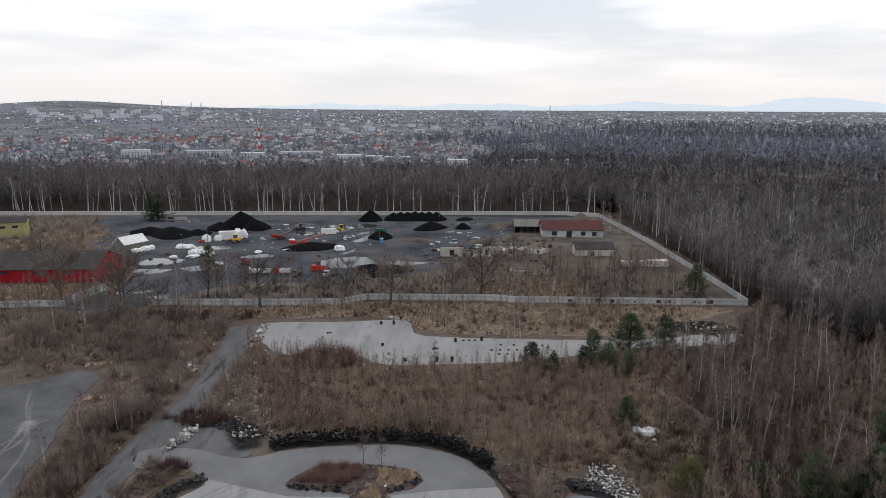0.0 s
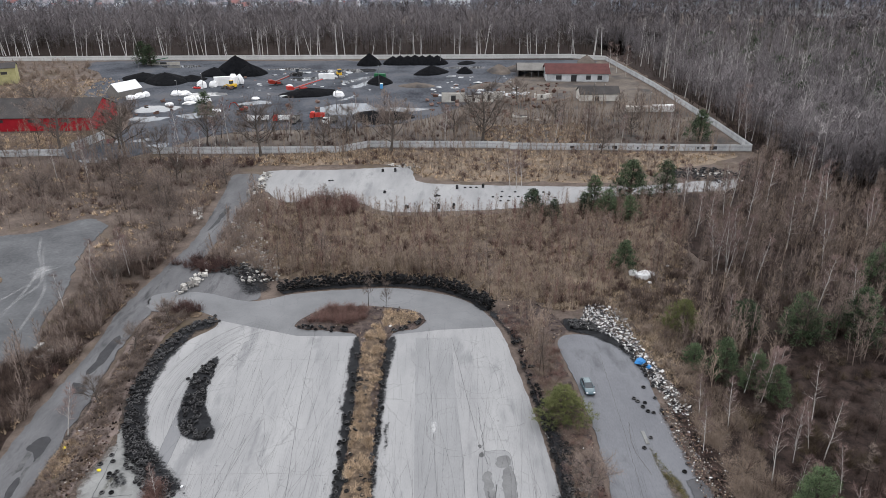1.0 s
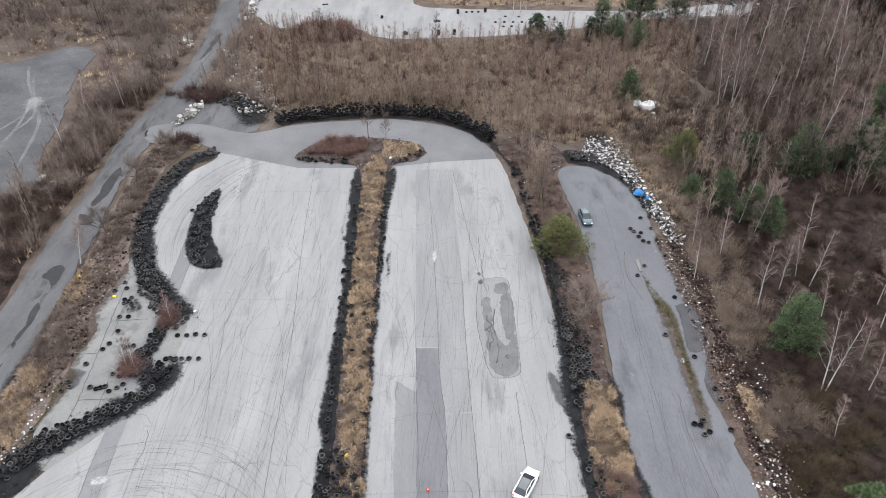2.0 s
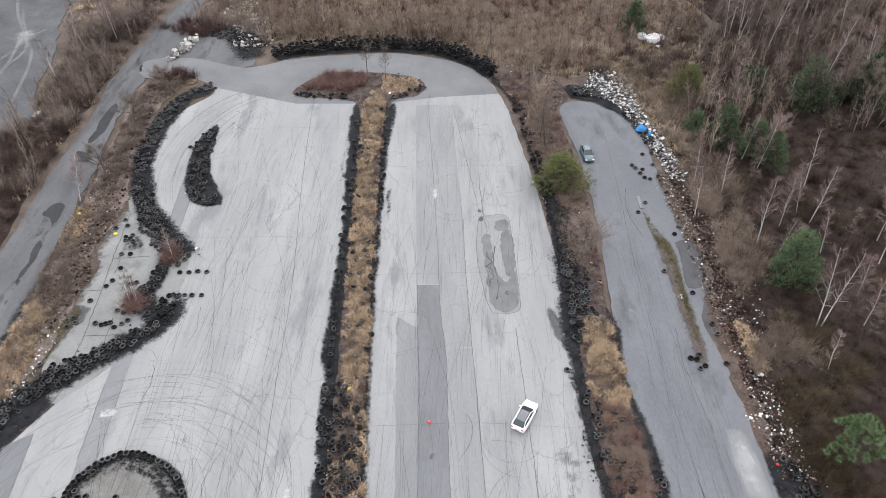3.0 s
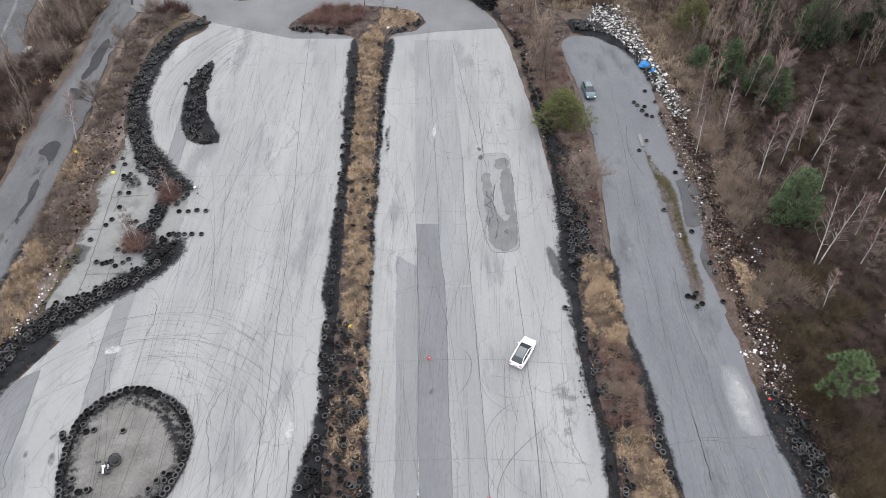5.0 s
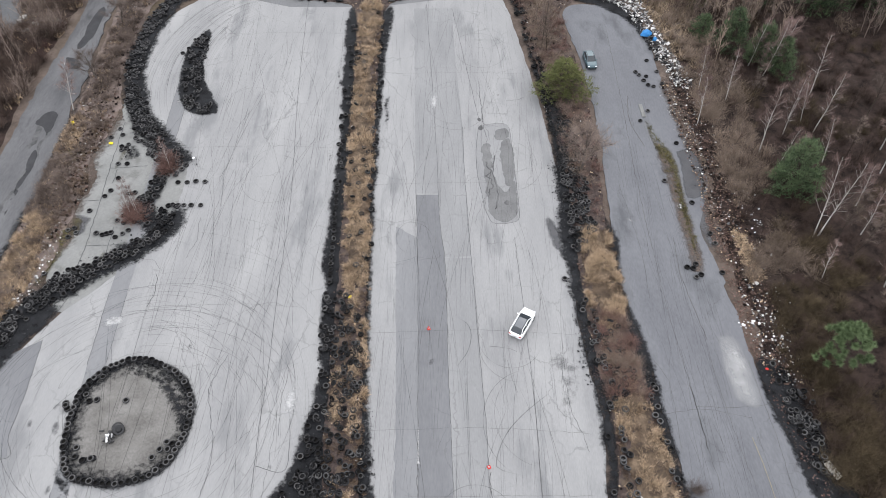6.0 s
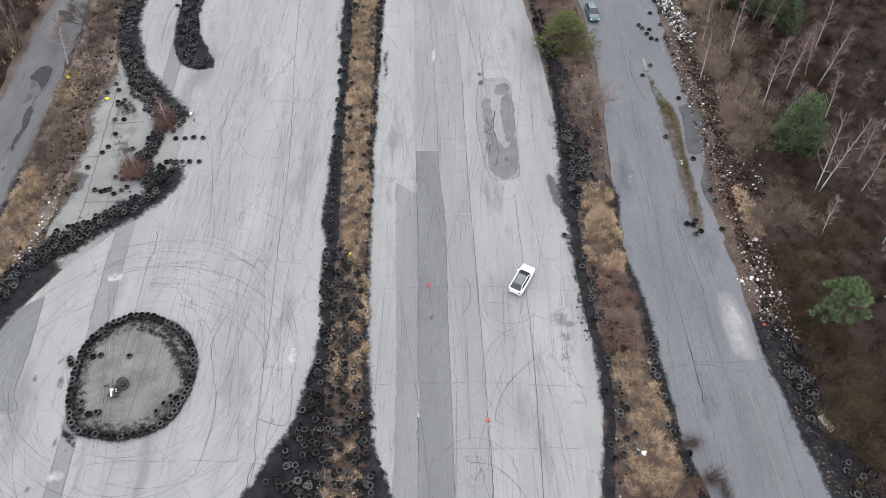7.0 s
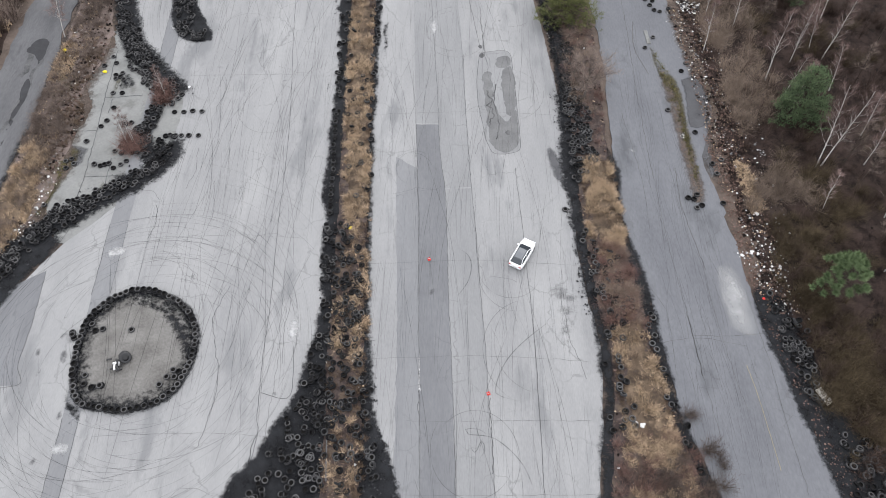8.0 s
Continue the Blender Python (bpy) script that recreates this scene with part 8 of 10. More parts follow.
def car(label, m, paint, roof, hatch=True):
    ob = thing("car", label, "car", m)
    tail = -2.15
    part("body", loft([(tail, 0.72, 0.42, 0.86), (tail + 0.12, 0.82, 0.26, 0.98), (-1.6, 0.90, 0.2, 1.0), (-0.6, 0.91, 0.18, 0.96), (0.7, 0.91, 0.18, 0.95), (1.3, 0.89, 0.2, 0.90), (1.85, 0.84, 0.22, 0.78), (2.15, 0.70, 0.28, 0.66), (2.22, 0.58, 0.36, 0.58)], hull), paint, ob, smooth=False)
    back = -1.95 if hatch else -1.65
    part("cabin_glass", loft([(back, 0.76, 0.93, 0.98), (back + 0.55, 0.79, 0.93, 1.38), (-0.5, 0.80, 0.92, 1.44), (0.15, 0.80, 0.92, 1.41), (1.05, 0.76, 0.90, 0.94)], cabin), M_GLASS, ob, "dark glass")
    part("roof", loft([(back + 0.62, 0.60, 1.385, 1.405), (-0.5, 0.62, 1.43, 1.465), (0.12, 0.60, 1.40, 1.432)], cabin), roof, ob)
    for s in (-1, 1):
        for pts in ([(s * 0.74, 1.02, 0.94), (s * 0.62, 0.14, 1.42)], [(s * 0.63, 0.14, 1.425), (s * 0.62, back + 0.6, 1.40)], [(s * 0.62, back + 0.6, 1.40), (s * 0.74, back + 0.02, 0.98)], [(s * 0.76, -0.55, 0.95), (s * 0.65, -0.5, 1.40)]):
            g = Geo()
            tube(g, pts, [0.045, 0.04], 5)
            part("pillar", g, paint, ob)
        part("mirror", box(s * 0.92 - 0.10, 0.62, 0.95, s * 0.92 + 0.10, 0.80, 1.08, bevel=0.03), paint, ob)
        part("headlight", box(s * 0.60 - 0.16, 1.98, 0.60, s * 0.60 + 0.16, 2.17, 0.72, bevel=0.03), M_LAMP_CLEAR, ob, "clear headlight")
        part("tail_light", box(s * 0.64 - 0.13, tail - 0.01, 0.72, s * 0.64 + 0.13, tail + 0.10, 0.88, bevel=0.02), M_LAMP_RED, ob, "red tail light")
        for y in (-1.35, 1.32):
            w = lathe([(0.19, -0.1), (0.30, -0.1), (0.315, -0.06), (0.315, 0.06), (0.30, 0.1), (0.19, 0.1), (0.19, -0.1)], 16, axis="x")
            wheel = part("wheel", w, M_TYRE, ob, m=pose(s * 0.80, y, 0.315))
            part("rim", lathe([(0.01, 0.05), (0.19, 0.08), (0.19, -0.08), (0.01, -0.05)], 12, axis="x"), M_RIM, wheel)
    part("bumper", box(-0.66, 2.06, 0.28, 0.66, 2.23, 0.42, bevel=0.04), M_DARK, ob, "dark grille")
    part("number_plate", box(-0.25, tail - 0.03, 0.52, 0.25, tail + 0.0, 0.62), M_PAINT, ob)
    return ob


white_car = car("white hatchback with a black glass roof on the track", pose(9.15, 48.0, 0.02, 0, 0, -29), M_CAR_WHITE, M_ROOFGLASS)
car("grey-blue hatchback parked on the lane", pose(24.3, 101.0, 0.02, 0, 0, 184), M_CAR_BLUE, M_CAR_BLUE)

# scrap inside the ring: a dark drum and a heap of broken parts
g = lathe([(0.02, 0.0), (0.55, 0.0), (0.62, 0.06), (0.60, 0.30), (0.63, 0.34), (0.60, 0.38), (0.62, 0.66), (0.55, 0.74), (0.34, 0.74), (0.32, 0.5), (0.02, 0.5)], 20)
solo("drum", g, M_DARK, "large black drum lying in the ring", "drum", pose(-34.9, 34.9, 0.22, 52, 15, 30))
scrap = thing("scrap_heap", "heap of black and white scrap parts in the ring", "scrap", pose(-35.4, 33.8, 0.0))
r_p = np.random.default_rng(9)
for k in range(15):
    x, y = r_p.normal(0, 0.5, 2)
    part("scrap_piece", box(-0.3, -0.1, 0, 0.3, 0.1, 0.16, bevel=0.03), M_WHITE if k in (0, 1, 4, 9, 12) else M_DARK, scrap, m=pose(x, y, 0.06 + 0.08 * k % 0.4, r_p.uniform(-25, 25), r_p.uniform(-25, 25), r_p.uniform(0, 180)))
for k in range(3):
    a = np.linspace(0, 5.2, 14)
    g = Geo()
    tube(g, np.column_stack([0.3 * np.cos(a), 0.3 * np.sin(a), 0.02 * a]), np.full(14, 0.025), 5)
    part("hoop", g, M_STEEL, scrap, m=pose(r_p.normal(0, 0.4), r_p.normal(-0.4, 0.3), 0.2, 30, 20 * k, 0))

# traffic cone, bags and boxes
for x, y in ((-1.9, 47.6), (4.5, 30.5)):
    c = thing("traffic_cone", "small red and white traffic cone on the tarmac", "traffic cone", pose(x, y, 0.02, 0, 0, 20), "traffic cones")
    part("base", box(-0.18, -0.18, 0, 0.18, 0.18, 0.04, bevel=0.01), M_RED_SHEET, c)
    part("cone_body", lathe([(0.13, 0.04), (0.09, 0.2), (0.03, 0.5), (0.0, 0.5)], 12), M_RED_SHEET, c)
    part("white_band", lathe([(0.101, 0.18), (0.076, 0.3), (0.074, 0.3), (0.09, 0.18)], 12), M_WHITE, c, "white band")


def sack(seed, w, d, h, n=10):
    """A slumped bag or crumpled sheet."""
    r = np.random.default_rng(seed)
    g = lathe([(0.02, 0.0), (0.46, 0.02), (0.52, 0.3), (0.44, 0.72), (0.2, 0.97), (0.0, 1.0)], n)
    v = g.v[0]
    v += r.normal(0, 0.05, v.shape)
    v[:, 2] = np.maximum(v[:, 2], 0)
    g.v[0] = v * np.array([w, d, h])
    return g


for k, (x, y, s, m_) in enumerate(((-49.6, 80.9, 0.8, M_YELLOW), (-11.6, 52.2, 0.8, M_YELLOW), (-56.9, 85.6, 1.0, M_YELLOW), (-12.3, 46.8, 0.4, M_YELLOW), (35.2, 109.2, 2.6, M_BLUE_SHEET), (36.4, 107.6, 1.6, M_BLUE_SHEET), (36.4, 42.0, 0.5, M_RED_SHEET), (44.9, 144.3, 5.0, M_WHITE), (43.0, 146.0, 3.2, M_WHITE), (46.8, 145.6, 2.8, M_WHITE),
                                   (20.1, 26.9, 1.1, M_WHITE), (20.6, 26.4, 0.9, M_WHITE), (19.6, 27.2, 0.8, M_WHITE), (36.6, 48.4, 0.8, M_WHITE), (37.3, 48.2, 0.6, M_WHITE), (35.4, 48.0, 0.6, M_WHITE), (38.6, 54.2, 0.9, M_WHITE), (-36.6, 77.6, 0.6, M_WHITE), (45.6, 141.5, 1.2, M_WHITE), (52, 150, 1.3, M_WHITE), (-10.6, 122.2, 1.0, M_WHITE))):
    text = {"yellow_plastic": "crumpled yellow plastic bag on the ground", "blue_sheet_plastic": "crumpled blue plastic sheet on the dump", "red_plastic": "red plastic scrap on the dump", "white_sheeting": "white rubbish bag dumped on the ground"}[m_.name]
    solo("rubbish_bag", sack(k, s * 0.8, s * 0.6, s * 0.32), m_, text, "rubbish", pose(x, y, 0.02, 0, 0, k * 57))
g = Geo()
for k in range(3):
    box(-0.45, -0.95 + k * 0.64, 0.0, 0.45, -0.33 + k * 0.64, 0.17, 0, g, bevel=0.06)
solo("mattress", g, M_PLASTER, "folded pale mattress dumped by the tyres", "mattress", pose(39.5, 30.0, 0.16, 4, 6, 28))
solo("plank", box(-0.07, -2.2, 0, 0.07, 2.2, 0.08, bevel=0.01), M_STEEL, "grey plank lying in the grass strip", "plank", pose(-11.9, 23.5, 0.2, 0, 0, 4))
solo("concrete_beam", box(-0.28, -1.55, 0, 0.28, 1.55, 0.16, bevel=0.04), M_POCKET, "broken concrete kerb beam beside the lane", "beam", pose(30.75, 88.2, -0.03, 0, 0, 1))


# ---- litter and rubble ----
def chunk(seed, flat=1.0):
    r = np.random.default_rng(seed)
    g = box(-0.5, -0.5, 0, 0.5, 0.5, flat)
    g.v[0] = g.v[0] * r.uniform(0.55, 1.1, (8, 3)) + r.normal(0, 0.06, (8, 3))
    return g


CHUNKS = [chunk(k, 0.6) for k in range(6)]
SCRAPS = [chunk(20 + k, 0.16) for k in range(5)]


def bits(name, stock, places, low, high, material, label, category, seed, lift=0.0, heap=0.0, tilt=0.5):
    r = np.random.default_rng(seed)
    g = Geo()
    which = r.integers(0, len(stock), len(places))
    for k in range(len(stock)):
        p = places[which == k]
        n = len(p)
        g.scatter(stock[k], np.column_stack([p, np.full(n, lift) + heap * r.random(n) ** 2]), r.uniform(0, 6.28, n), low + (high - low) * r.random(n) ** 2.5, (r.uniform(0, tilt, n), r.uniform(0, 6.28, n)))
    return solo(name, g, material, label, category, kind="stuff")


DUMP = spline([(30.5, 131), (36, 128), (36.5, 117), (38, 108), (39.5, 99), (40, 94), (37.2, 94.5), (35.8, 102), (34.4, 110), (32, 118), (27, 122), (28, 127)], True, 1.0)
bits("dumped_rubbish", SCRAPS, np.concatenate([spread(DUMP, 2300, (), 1)]), 0.08, 0.6, M_LITTER_MIX, "dumped mixed rubbish at the lane's end", "rubbish", 1, 0.0, 0.6, 0.9)
bits("strewn_rubbish", SCRAPS, spread([(36, 54), (39, 53), (40, 40), (37, 40)], 240, (), 2), 0.05, 0.32, M_LITTER_MIX, "small mixed rubbish strewn beside the lane", "rubbish", 11, 0.0, 0.15, 0.9)
bits("white_dump", SCRAPS, np.concatenate([spread([(34.6, 48.6), (38, 49.2), (39.0, 44.2), (36.6, 43.8), (35.6, 46)], 70, (), 101), spread([(37.6, 67), (39, 67), (39.2, 62.8), (37.8, 63)], 20, (), 102), spread([(37.4, 57), (39.6, 55), (39.6, 50), (37.6, 51)], 26, (), 103), spread([(-52.4, 61), (-51.4, 61), (-52.0, 51), (-53.2, 51)], 60, (), 104), spread([(31.7, 68.2), (32.8, 68.2), (32.9, 67.0), (31.8, 67.2)], 22, (), 105), spread([(40.4, 67), (42.4, 66.6), (42.4, 63.6), (40.8, 64)], 26, (), 106), spread([(34.6, 89.6), (35.8, 89.4), (35.8, 87.2), (34.8, 87.6)], 22, (), 107), spread([(15.2, 92), (17, 91), (17.2, 87.6), (15.8, 88)], 20, (), 108)]), 0.05, 0.34, M_LITTER, "white plastic scraps dumped on the soil", "litter", 21, 0.04, 0.12, 0.8)
bits("rubber_crumbs", SCRAPS + CHUNKS, np.concatenate([beside(WEST_WALL, 700, 5.0, 111), beside(SOUTH_WALL, 600, 5.0, 112), spread([(-14.6, 50), (-13.0, 50), (-12.6, 22), (-17, 22), (-14.6, 32)], 200, (), 113), spread([(14.8, 78), (17, 78), (17.6, 40), (15.4, 40)], 420, (), 114), spread([(36, 44), (38.4, 42), (42, 16), (39.4, 16), (36, 34)], 420, (), 115), spread([(-9.6, 40), (-8.2, 40), (-6, 20), (-9, 20)], 240, (), 116)]), 0.05, 0.22, M_RUBBER, "crumbs of rubber and grit beside the tyres", "debris", 22, 0.03, 0.02, 0.3)
bits("white_litter", SCRAPS, np.concatenate([spread(DUMP, 900, (), 3), spread([(34.6, 96), (37, 96), (39, 92), (38, 66), (36.4, 66)], 130, PAVED, 31), spread([(34, 92), (44, 92), (42, 46), (37, 46)], 260, PAVED, 4), spread([(35, 150), (60, 155), (58, 120), (40, 120)], 70, PAVED, 5), spread(STRIP, 150, (), 6), spread(SEPAR, 130, (), 7), spread(ROADSIDE, 130, (), 8),
                                             spread([(37, 52), (40, 50), (41, 38), (37, 40)], 60, (), 9), spread([(-51.6, 60), (-49.6, 60), (-50.6, 52), (-52, 53)], 60, (), 10), spread([(14, 122), (20, 120), (20, 98), (16, 98)], 90, (), 11)]), 0.05, 0.30, M_LITTER, "scattered white litter", "litter", 2, 0.12, 0.15, 0.7)
bits("grass_clods", CHUNKS, np.concatenate([spread(STRIP, 900, (), 12), spread(SEPAR, 900, (), 13), spread(ROADSIDE, 420, PAVED, 14)]), 0.08, 0.4, M_SOIL, "clods and leaf clumps on the soil strips", "clods", 3, 0.12, 0.1, 0.5)
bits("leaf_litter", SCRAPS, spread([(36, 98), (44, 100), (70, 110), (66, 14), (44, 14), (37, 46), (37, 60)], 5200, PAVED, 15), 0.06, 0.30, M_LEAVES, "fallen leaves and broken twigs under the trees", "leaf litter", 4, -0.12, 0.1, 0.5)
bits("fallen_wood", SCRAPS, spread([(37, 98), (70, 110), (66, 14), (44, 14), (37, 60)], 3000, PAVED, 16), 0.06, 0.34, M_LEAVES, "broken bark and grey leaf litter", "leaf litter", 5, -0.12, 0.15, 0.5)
bits("edge_leaves", SCRAPS, np.concatenate([spread([(34.9, 68), (37.6, 68), (37.4, 56), (36.4, 42), (35.0, 44), (35.2, 56)], 1500, (), 121), spread([(35.6, 40), (37.0, 40), (40.5, 18), (38.6, 18)], 700, (), 122)]), 0.05, 0.22, M_BRICKBITS, "pinkish brown leaf crumbs along the lane", "debris", 23, 0.0, 0.04, 0.4)
bits("concrete_rubble", CHUNKS, np.concatenate([spread([(-57.4, 134), (-53.5, 142), (-54, 147), (-56.6, 146), (-58, 138)], 70, (), 17), beside(spline([(-57.2, 222), (-56.8, 209), (-57.4, 200)], False, 1), 90, 3.0, 18), spread([(-75, 110), (-68, 112), (-69, 116), (-76, 114)], 30, (), 19), spread([(-66, 182), (-68, 176), (-71, 185), (-69, 190)], 30, (), 191)]), 0.3, 1.4, M_RUBBLE, "heap of broken concrete slabs", "rubble", 6, 0.0, 0.7, 0.8)
bits("stony_rubble", CHUNKS, np.concatenate([beside(spline([(-54.5, 184), (-49, 165), (-43, 152), (-41, 142)], False, 1), 420, 8.0, 20), spread([(-24, 232), (-8, 232), (-8, 227), (-14, 228)], 60, (), 21), spread(CENTRE_W, 160, PAVED, 22), spread([(78, 226), (94, 224), (94, 212), (80, 212)], 120, (), 221)]), 0.2, 1.0, M_RUBBLE, "scattered stones and broken concrete", "rubble", 7, -0.05, 0.2, 0.6)
bits("brick_rubble", CHUNKS, np.concatenate([spread([(35.5, 54), (37.4, 54), (36.4, 40), (35.2, 42)], 160, (), 23), spread([(36.6, 38), (39.5, 38), (42, 18), (39, 18)], 120, (), 24), spread([(34.5, 96), (37, 96), (37.4, 58), (35.4, 57)], 160, PAVED, 25)]), 0.05, 0.16, M_BRICKBITS, "reddish brick bits along the lane", "rubble", 8, -0.05, 0.1, 0.5)
BANKSIDE = [(-54.6, 118), (-53.2, 100), (-51.4, 90), (-50.6, 82), (-52.4, 76), (-50.6, 66), (-51.6, 54), (-54, 60), (-55, 80), (-56, 96), (-57, 112)]
bits("roadside_rubble", SCRAPS + CHUNKS, np.concatenate([spread(ROADSIDE, 1500, PAVED, 431), spread(BANKSIDE, 900, PAVED, 4311), spread([(-53.6, 88), (-50.6, 87), (-51.0, 80), (-52.0, 77), (-49.9, 72), (-50.4, 66), (-51.4, 60), (-53.6, 60), (-54.4, 76)], 700, (), 4312), spread(SEPAR, 1500, PAVED, 432), spread([(35, 96), (39, 96), (40.5, 60), (39, 40), (36.4, 40), (36, 60)], 1500, PAVED, 433)]), 0.05, 0.42, M_LEAVES, "dark leaf clumps, bark and rubbish on the soil", "debris", 91, 0.06, 0.1, 0.5)
bits("pale_stones", CHUNKS, np.concatenate([spread(ROADSIDE, 420, PAVED, 434), spread([(-53.6, 88), (-50.6, 87), (-51.0, 80), (-52.0, 77), (-49.9, 72), (-50.4, 66), (-51.4, 60), (-53.6, 60), (-54.4, 76)], 160, (), 4341), spread(SEPAR, 260, PAVED, 435), spread([(35, 96), (39, 96), (40.5, 60), (39, 40), (36.4, 40), (36, 60)], 150, PAVED, 436), spread([(-52.6, 64), (-50.4, 64), (-51.6, 50), (-53.6, 50)], 160, (), 437)]), 0.05, 0.24, M_RUBBLE, "pale stones and crumbs of concrete", "rubble", 92, 0.04, 0.1, 0.5)
bits("verge_debris", SCRAPS + CHUNKS, np.concatenate([spread(SEPAR, 1500, PAVED, 41), spread(STRIP, 1100, (), 42), spread(ROADSIDE, 1300, PAVED, 43), spread([(35, 96), (40, 96), (40, 40), (36, 40)], 700, PAVED, 44), spread([(26, 132), (58, 154), (50, 118), (40, 112), (37, 124)], 900, PAVED, 441)]), 0.04, 0.2, M_STRAW, "broken straw and leaf debris", "debris", 9, 0.10, 0.12, 0.5)
bits("dark_debris", SCRAPS + CHUNKS, np.concatenate([spread(SEPAR, 900, PAVED, 45), spread(STRIP, 700, (), 46), spread(ROADSIDE, 700, PAVED, 47), spread([(35, 96), (40, 96), (40, 40), (36, 40)], 900, PAVED, 48), spread([(26, 132), (58, 154), (50, 118), (40, 112), (37, 124)], 700, PAVED, 481)]), 0.04, 0.2, M_BRICKBITS, "reddish rubble and leaf debris", "debris", 10, 0.10, 0.12, 0.5)

# ---- the fenced yard ----
def fence_run(label, a, b, high, material, step=3.0, grime=True):
    """Concrete fence: posts with panels between them."""
    a, b = np.array(a, float), np.array(b, float)
    n = max(1, int(round(np.hypot(*(b - a)) / step)))
    w = np.hypot(*(b - a)) / n
    head = math.degrees(math.atan2(*(b - a)[::-1]))
    ob = thing("fence", label, "fence", pose(a[0], a[1], -0.1, 0, 0, head), "fence runs")
    g = Geo()
    for k in range(4):  # stacked boards with a bevelled joint
        box(0.08, -0.035, 0.05 + k * high / 4, w - 0.08, 0.035, 0.03 + (k + 1) * high / 4, 0, g, bevel=0.012)
    panel = g.mesh("panel", material)
    post = box(-0.09, -0.09, 0, 0.09, 0.09, high + 0.12, bevel=0.02).mesh("post", material)
    for k in range(n):
        part("panel", panel, None, ob, m=pose(k * w, 0, 0))
        part("post", post, None, ob, m=pose(k * w, 0, 0))
    part("post", post, None, ob, m=pose(n * w, 0, 0))
    return ob


near_fence = [(-240, 236), (-157, 241.8), (-134, 243.6)]
for p, q in zip(near_fence, near_fence[1:]):
    fence_run("grey concrete panel fence by the gate road", p, q, 2.5, M_FENCE)
for p, q in zip([(-104, 246), (-67, 246), (-37, 247), (-28, 254), (16, 253.5)], [(-67, 246), (-37, 247), (-28, 254), (16, 253.5), (24, 252.4)]):
    fence_run("grey concrete panel fence in front of the yard", p, q, 2.5, M_FENCE)
front_east = fence_run("grey concrete fence with sprayed paint, partly overgrown", (24, 251.2), (110.3, 248), 2.5, M_FENCE)
fence_run("grey concrete fence along the wood", (110.3, 248), (110.3, 283), 2.6, M_FENCE)
fence_run("grey concrete fence along the wood", (110.3, 283), (108, 369), 2.6, M_FENCE)
fence_run("grey concrete fence along the wood", (108, 369), (101.6, 457), 2.6, M_FENCE)
fence_run("long pale concrete wall behind the yard", (101.6, 457), (81, 465), 2.8, M_FENCE_FAR, 4.0)
fence_run("long pale concrete wall behind the yard", (81, 465), (-105, 462), 2.8, M_FENCE_FAR, 4.0)
fence_run("long pale concrete wall behind the yard", (-105, 462), (-234, 459), 2.8, M_FENCE_FAR, 4.0)
fence_run("long pale concrete wall behind the yard", (-234, 459), (-330, 454), 2.8, M_FENCE_FAR, 4.0)
r_f = np.random.default_rng(31)
for k in range(26):  # unreadable sprayed tags, as bars
    s = r_f.uniform(20, 74)
    part("sprayed_bar", box(s, -0.06, 0.5 + r_f.uniform(0, 0.4), s + r_f.uniform(0.5, 1.8), -0.045, 1.2 + r_f.uniform(0, 0.7)), M_GRAFFITI if k % 3 else M_PAINT, front_east)


def heap(name, x, y, rx, ry, h, material, label, category, seed=0, peak=0.72):
    """A tipped heap with an uneven cone shape."""
    r = np.random.default_rng(seed)
    n, k = 30, 9
    a = np.arange(n) * 2 * np.pi / n
    verts, faces = [], []
    for i in range(k):
        t = i / (k - 1)
        for j in range(n):
            wob = 1 + 0.14 * noise.noise((math.cos(a[j]) * 1.7, math.sin(a[j]) * 1.7, seed + t)) + 0.04 * noise.noise((math.cos(a[j]) * 6, math.sin(a[j]) * 6, seed + t * 3))
            q = (1 - t) * wob
            verts.append((rx * q * math.cos(a[j]), ry * q * math.sin(a[j]), h * t ** peak * (1 + 0.06 * noise.noise((a[j] * 2, t * 4, seed)))))
    for i in range(k - 1):
        for j in range(n):
            faces.append((i * n + j, i * n + (j + 1) % n, (i + 1) * n + (j + 1) % n, (i + 1) * n + j))
    return solo(name, Geo().add(verts, faces), material, label, category, pose(x, y, -0.05, 0, 0, seed * 40), "heaps", smooth=False)


for x, y, rx, ry, h, s in ((-118.5, 414, 13, 11, 9.6, 1), (-109, 409, 10, 9, 5.6, 2), (-129, 407, 10, 8, 4.2, 21), (-150, 388, 17, 11, 4.6, 3), (-164, 394, 13, 10, 3.6, 4), (-137, 392, 9, 7, 2.6, 22), (-45, 441, 8, 7, 6.8, 5), (-31, 444, 7, 6, 4.8, 6), (-26.5, 444, 7, 6.5, 5.2, 7), (-22, 444.5, 7, 7, 5.0, 8), (-17.5, 444, 7, 7, 5.5, 9), (-13, 444.5, 7, 7, 5.1, 31), (-8.5, 444, 7, 7, 5.4, 32), (-4, 444, 7, 6.5, 5.2, 33), (-7, 411, 12, 7, 4.4, 10), (12, 412, 5, 5, 3.6, 11), (-30, 300, 13, 8, 3.4, 12), (-22, 303, 10, 7, 2.6, 13), (-66, 352, 16, 9, 3.0, 14), (14, 446, 8, 5, 1.6, 15), (-34, 382, 9, 7, 4.0, 25)):
    heap("coal_mound", x, y, rx, ry, h, M_COAL, "black heap of loose coal", "coal mound", s)
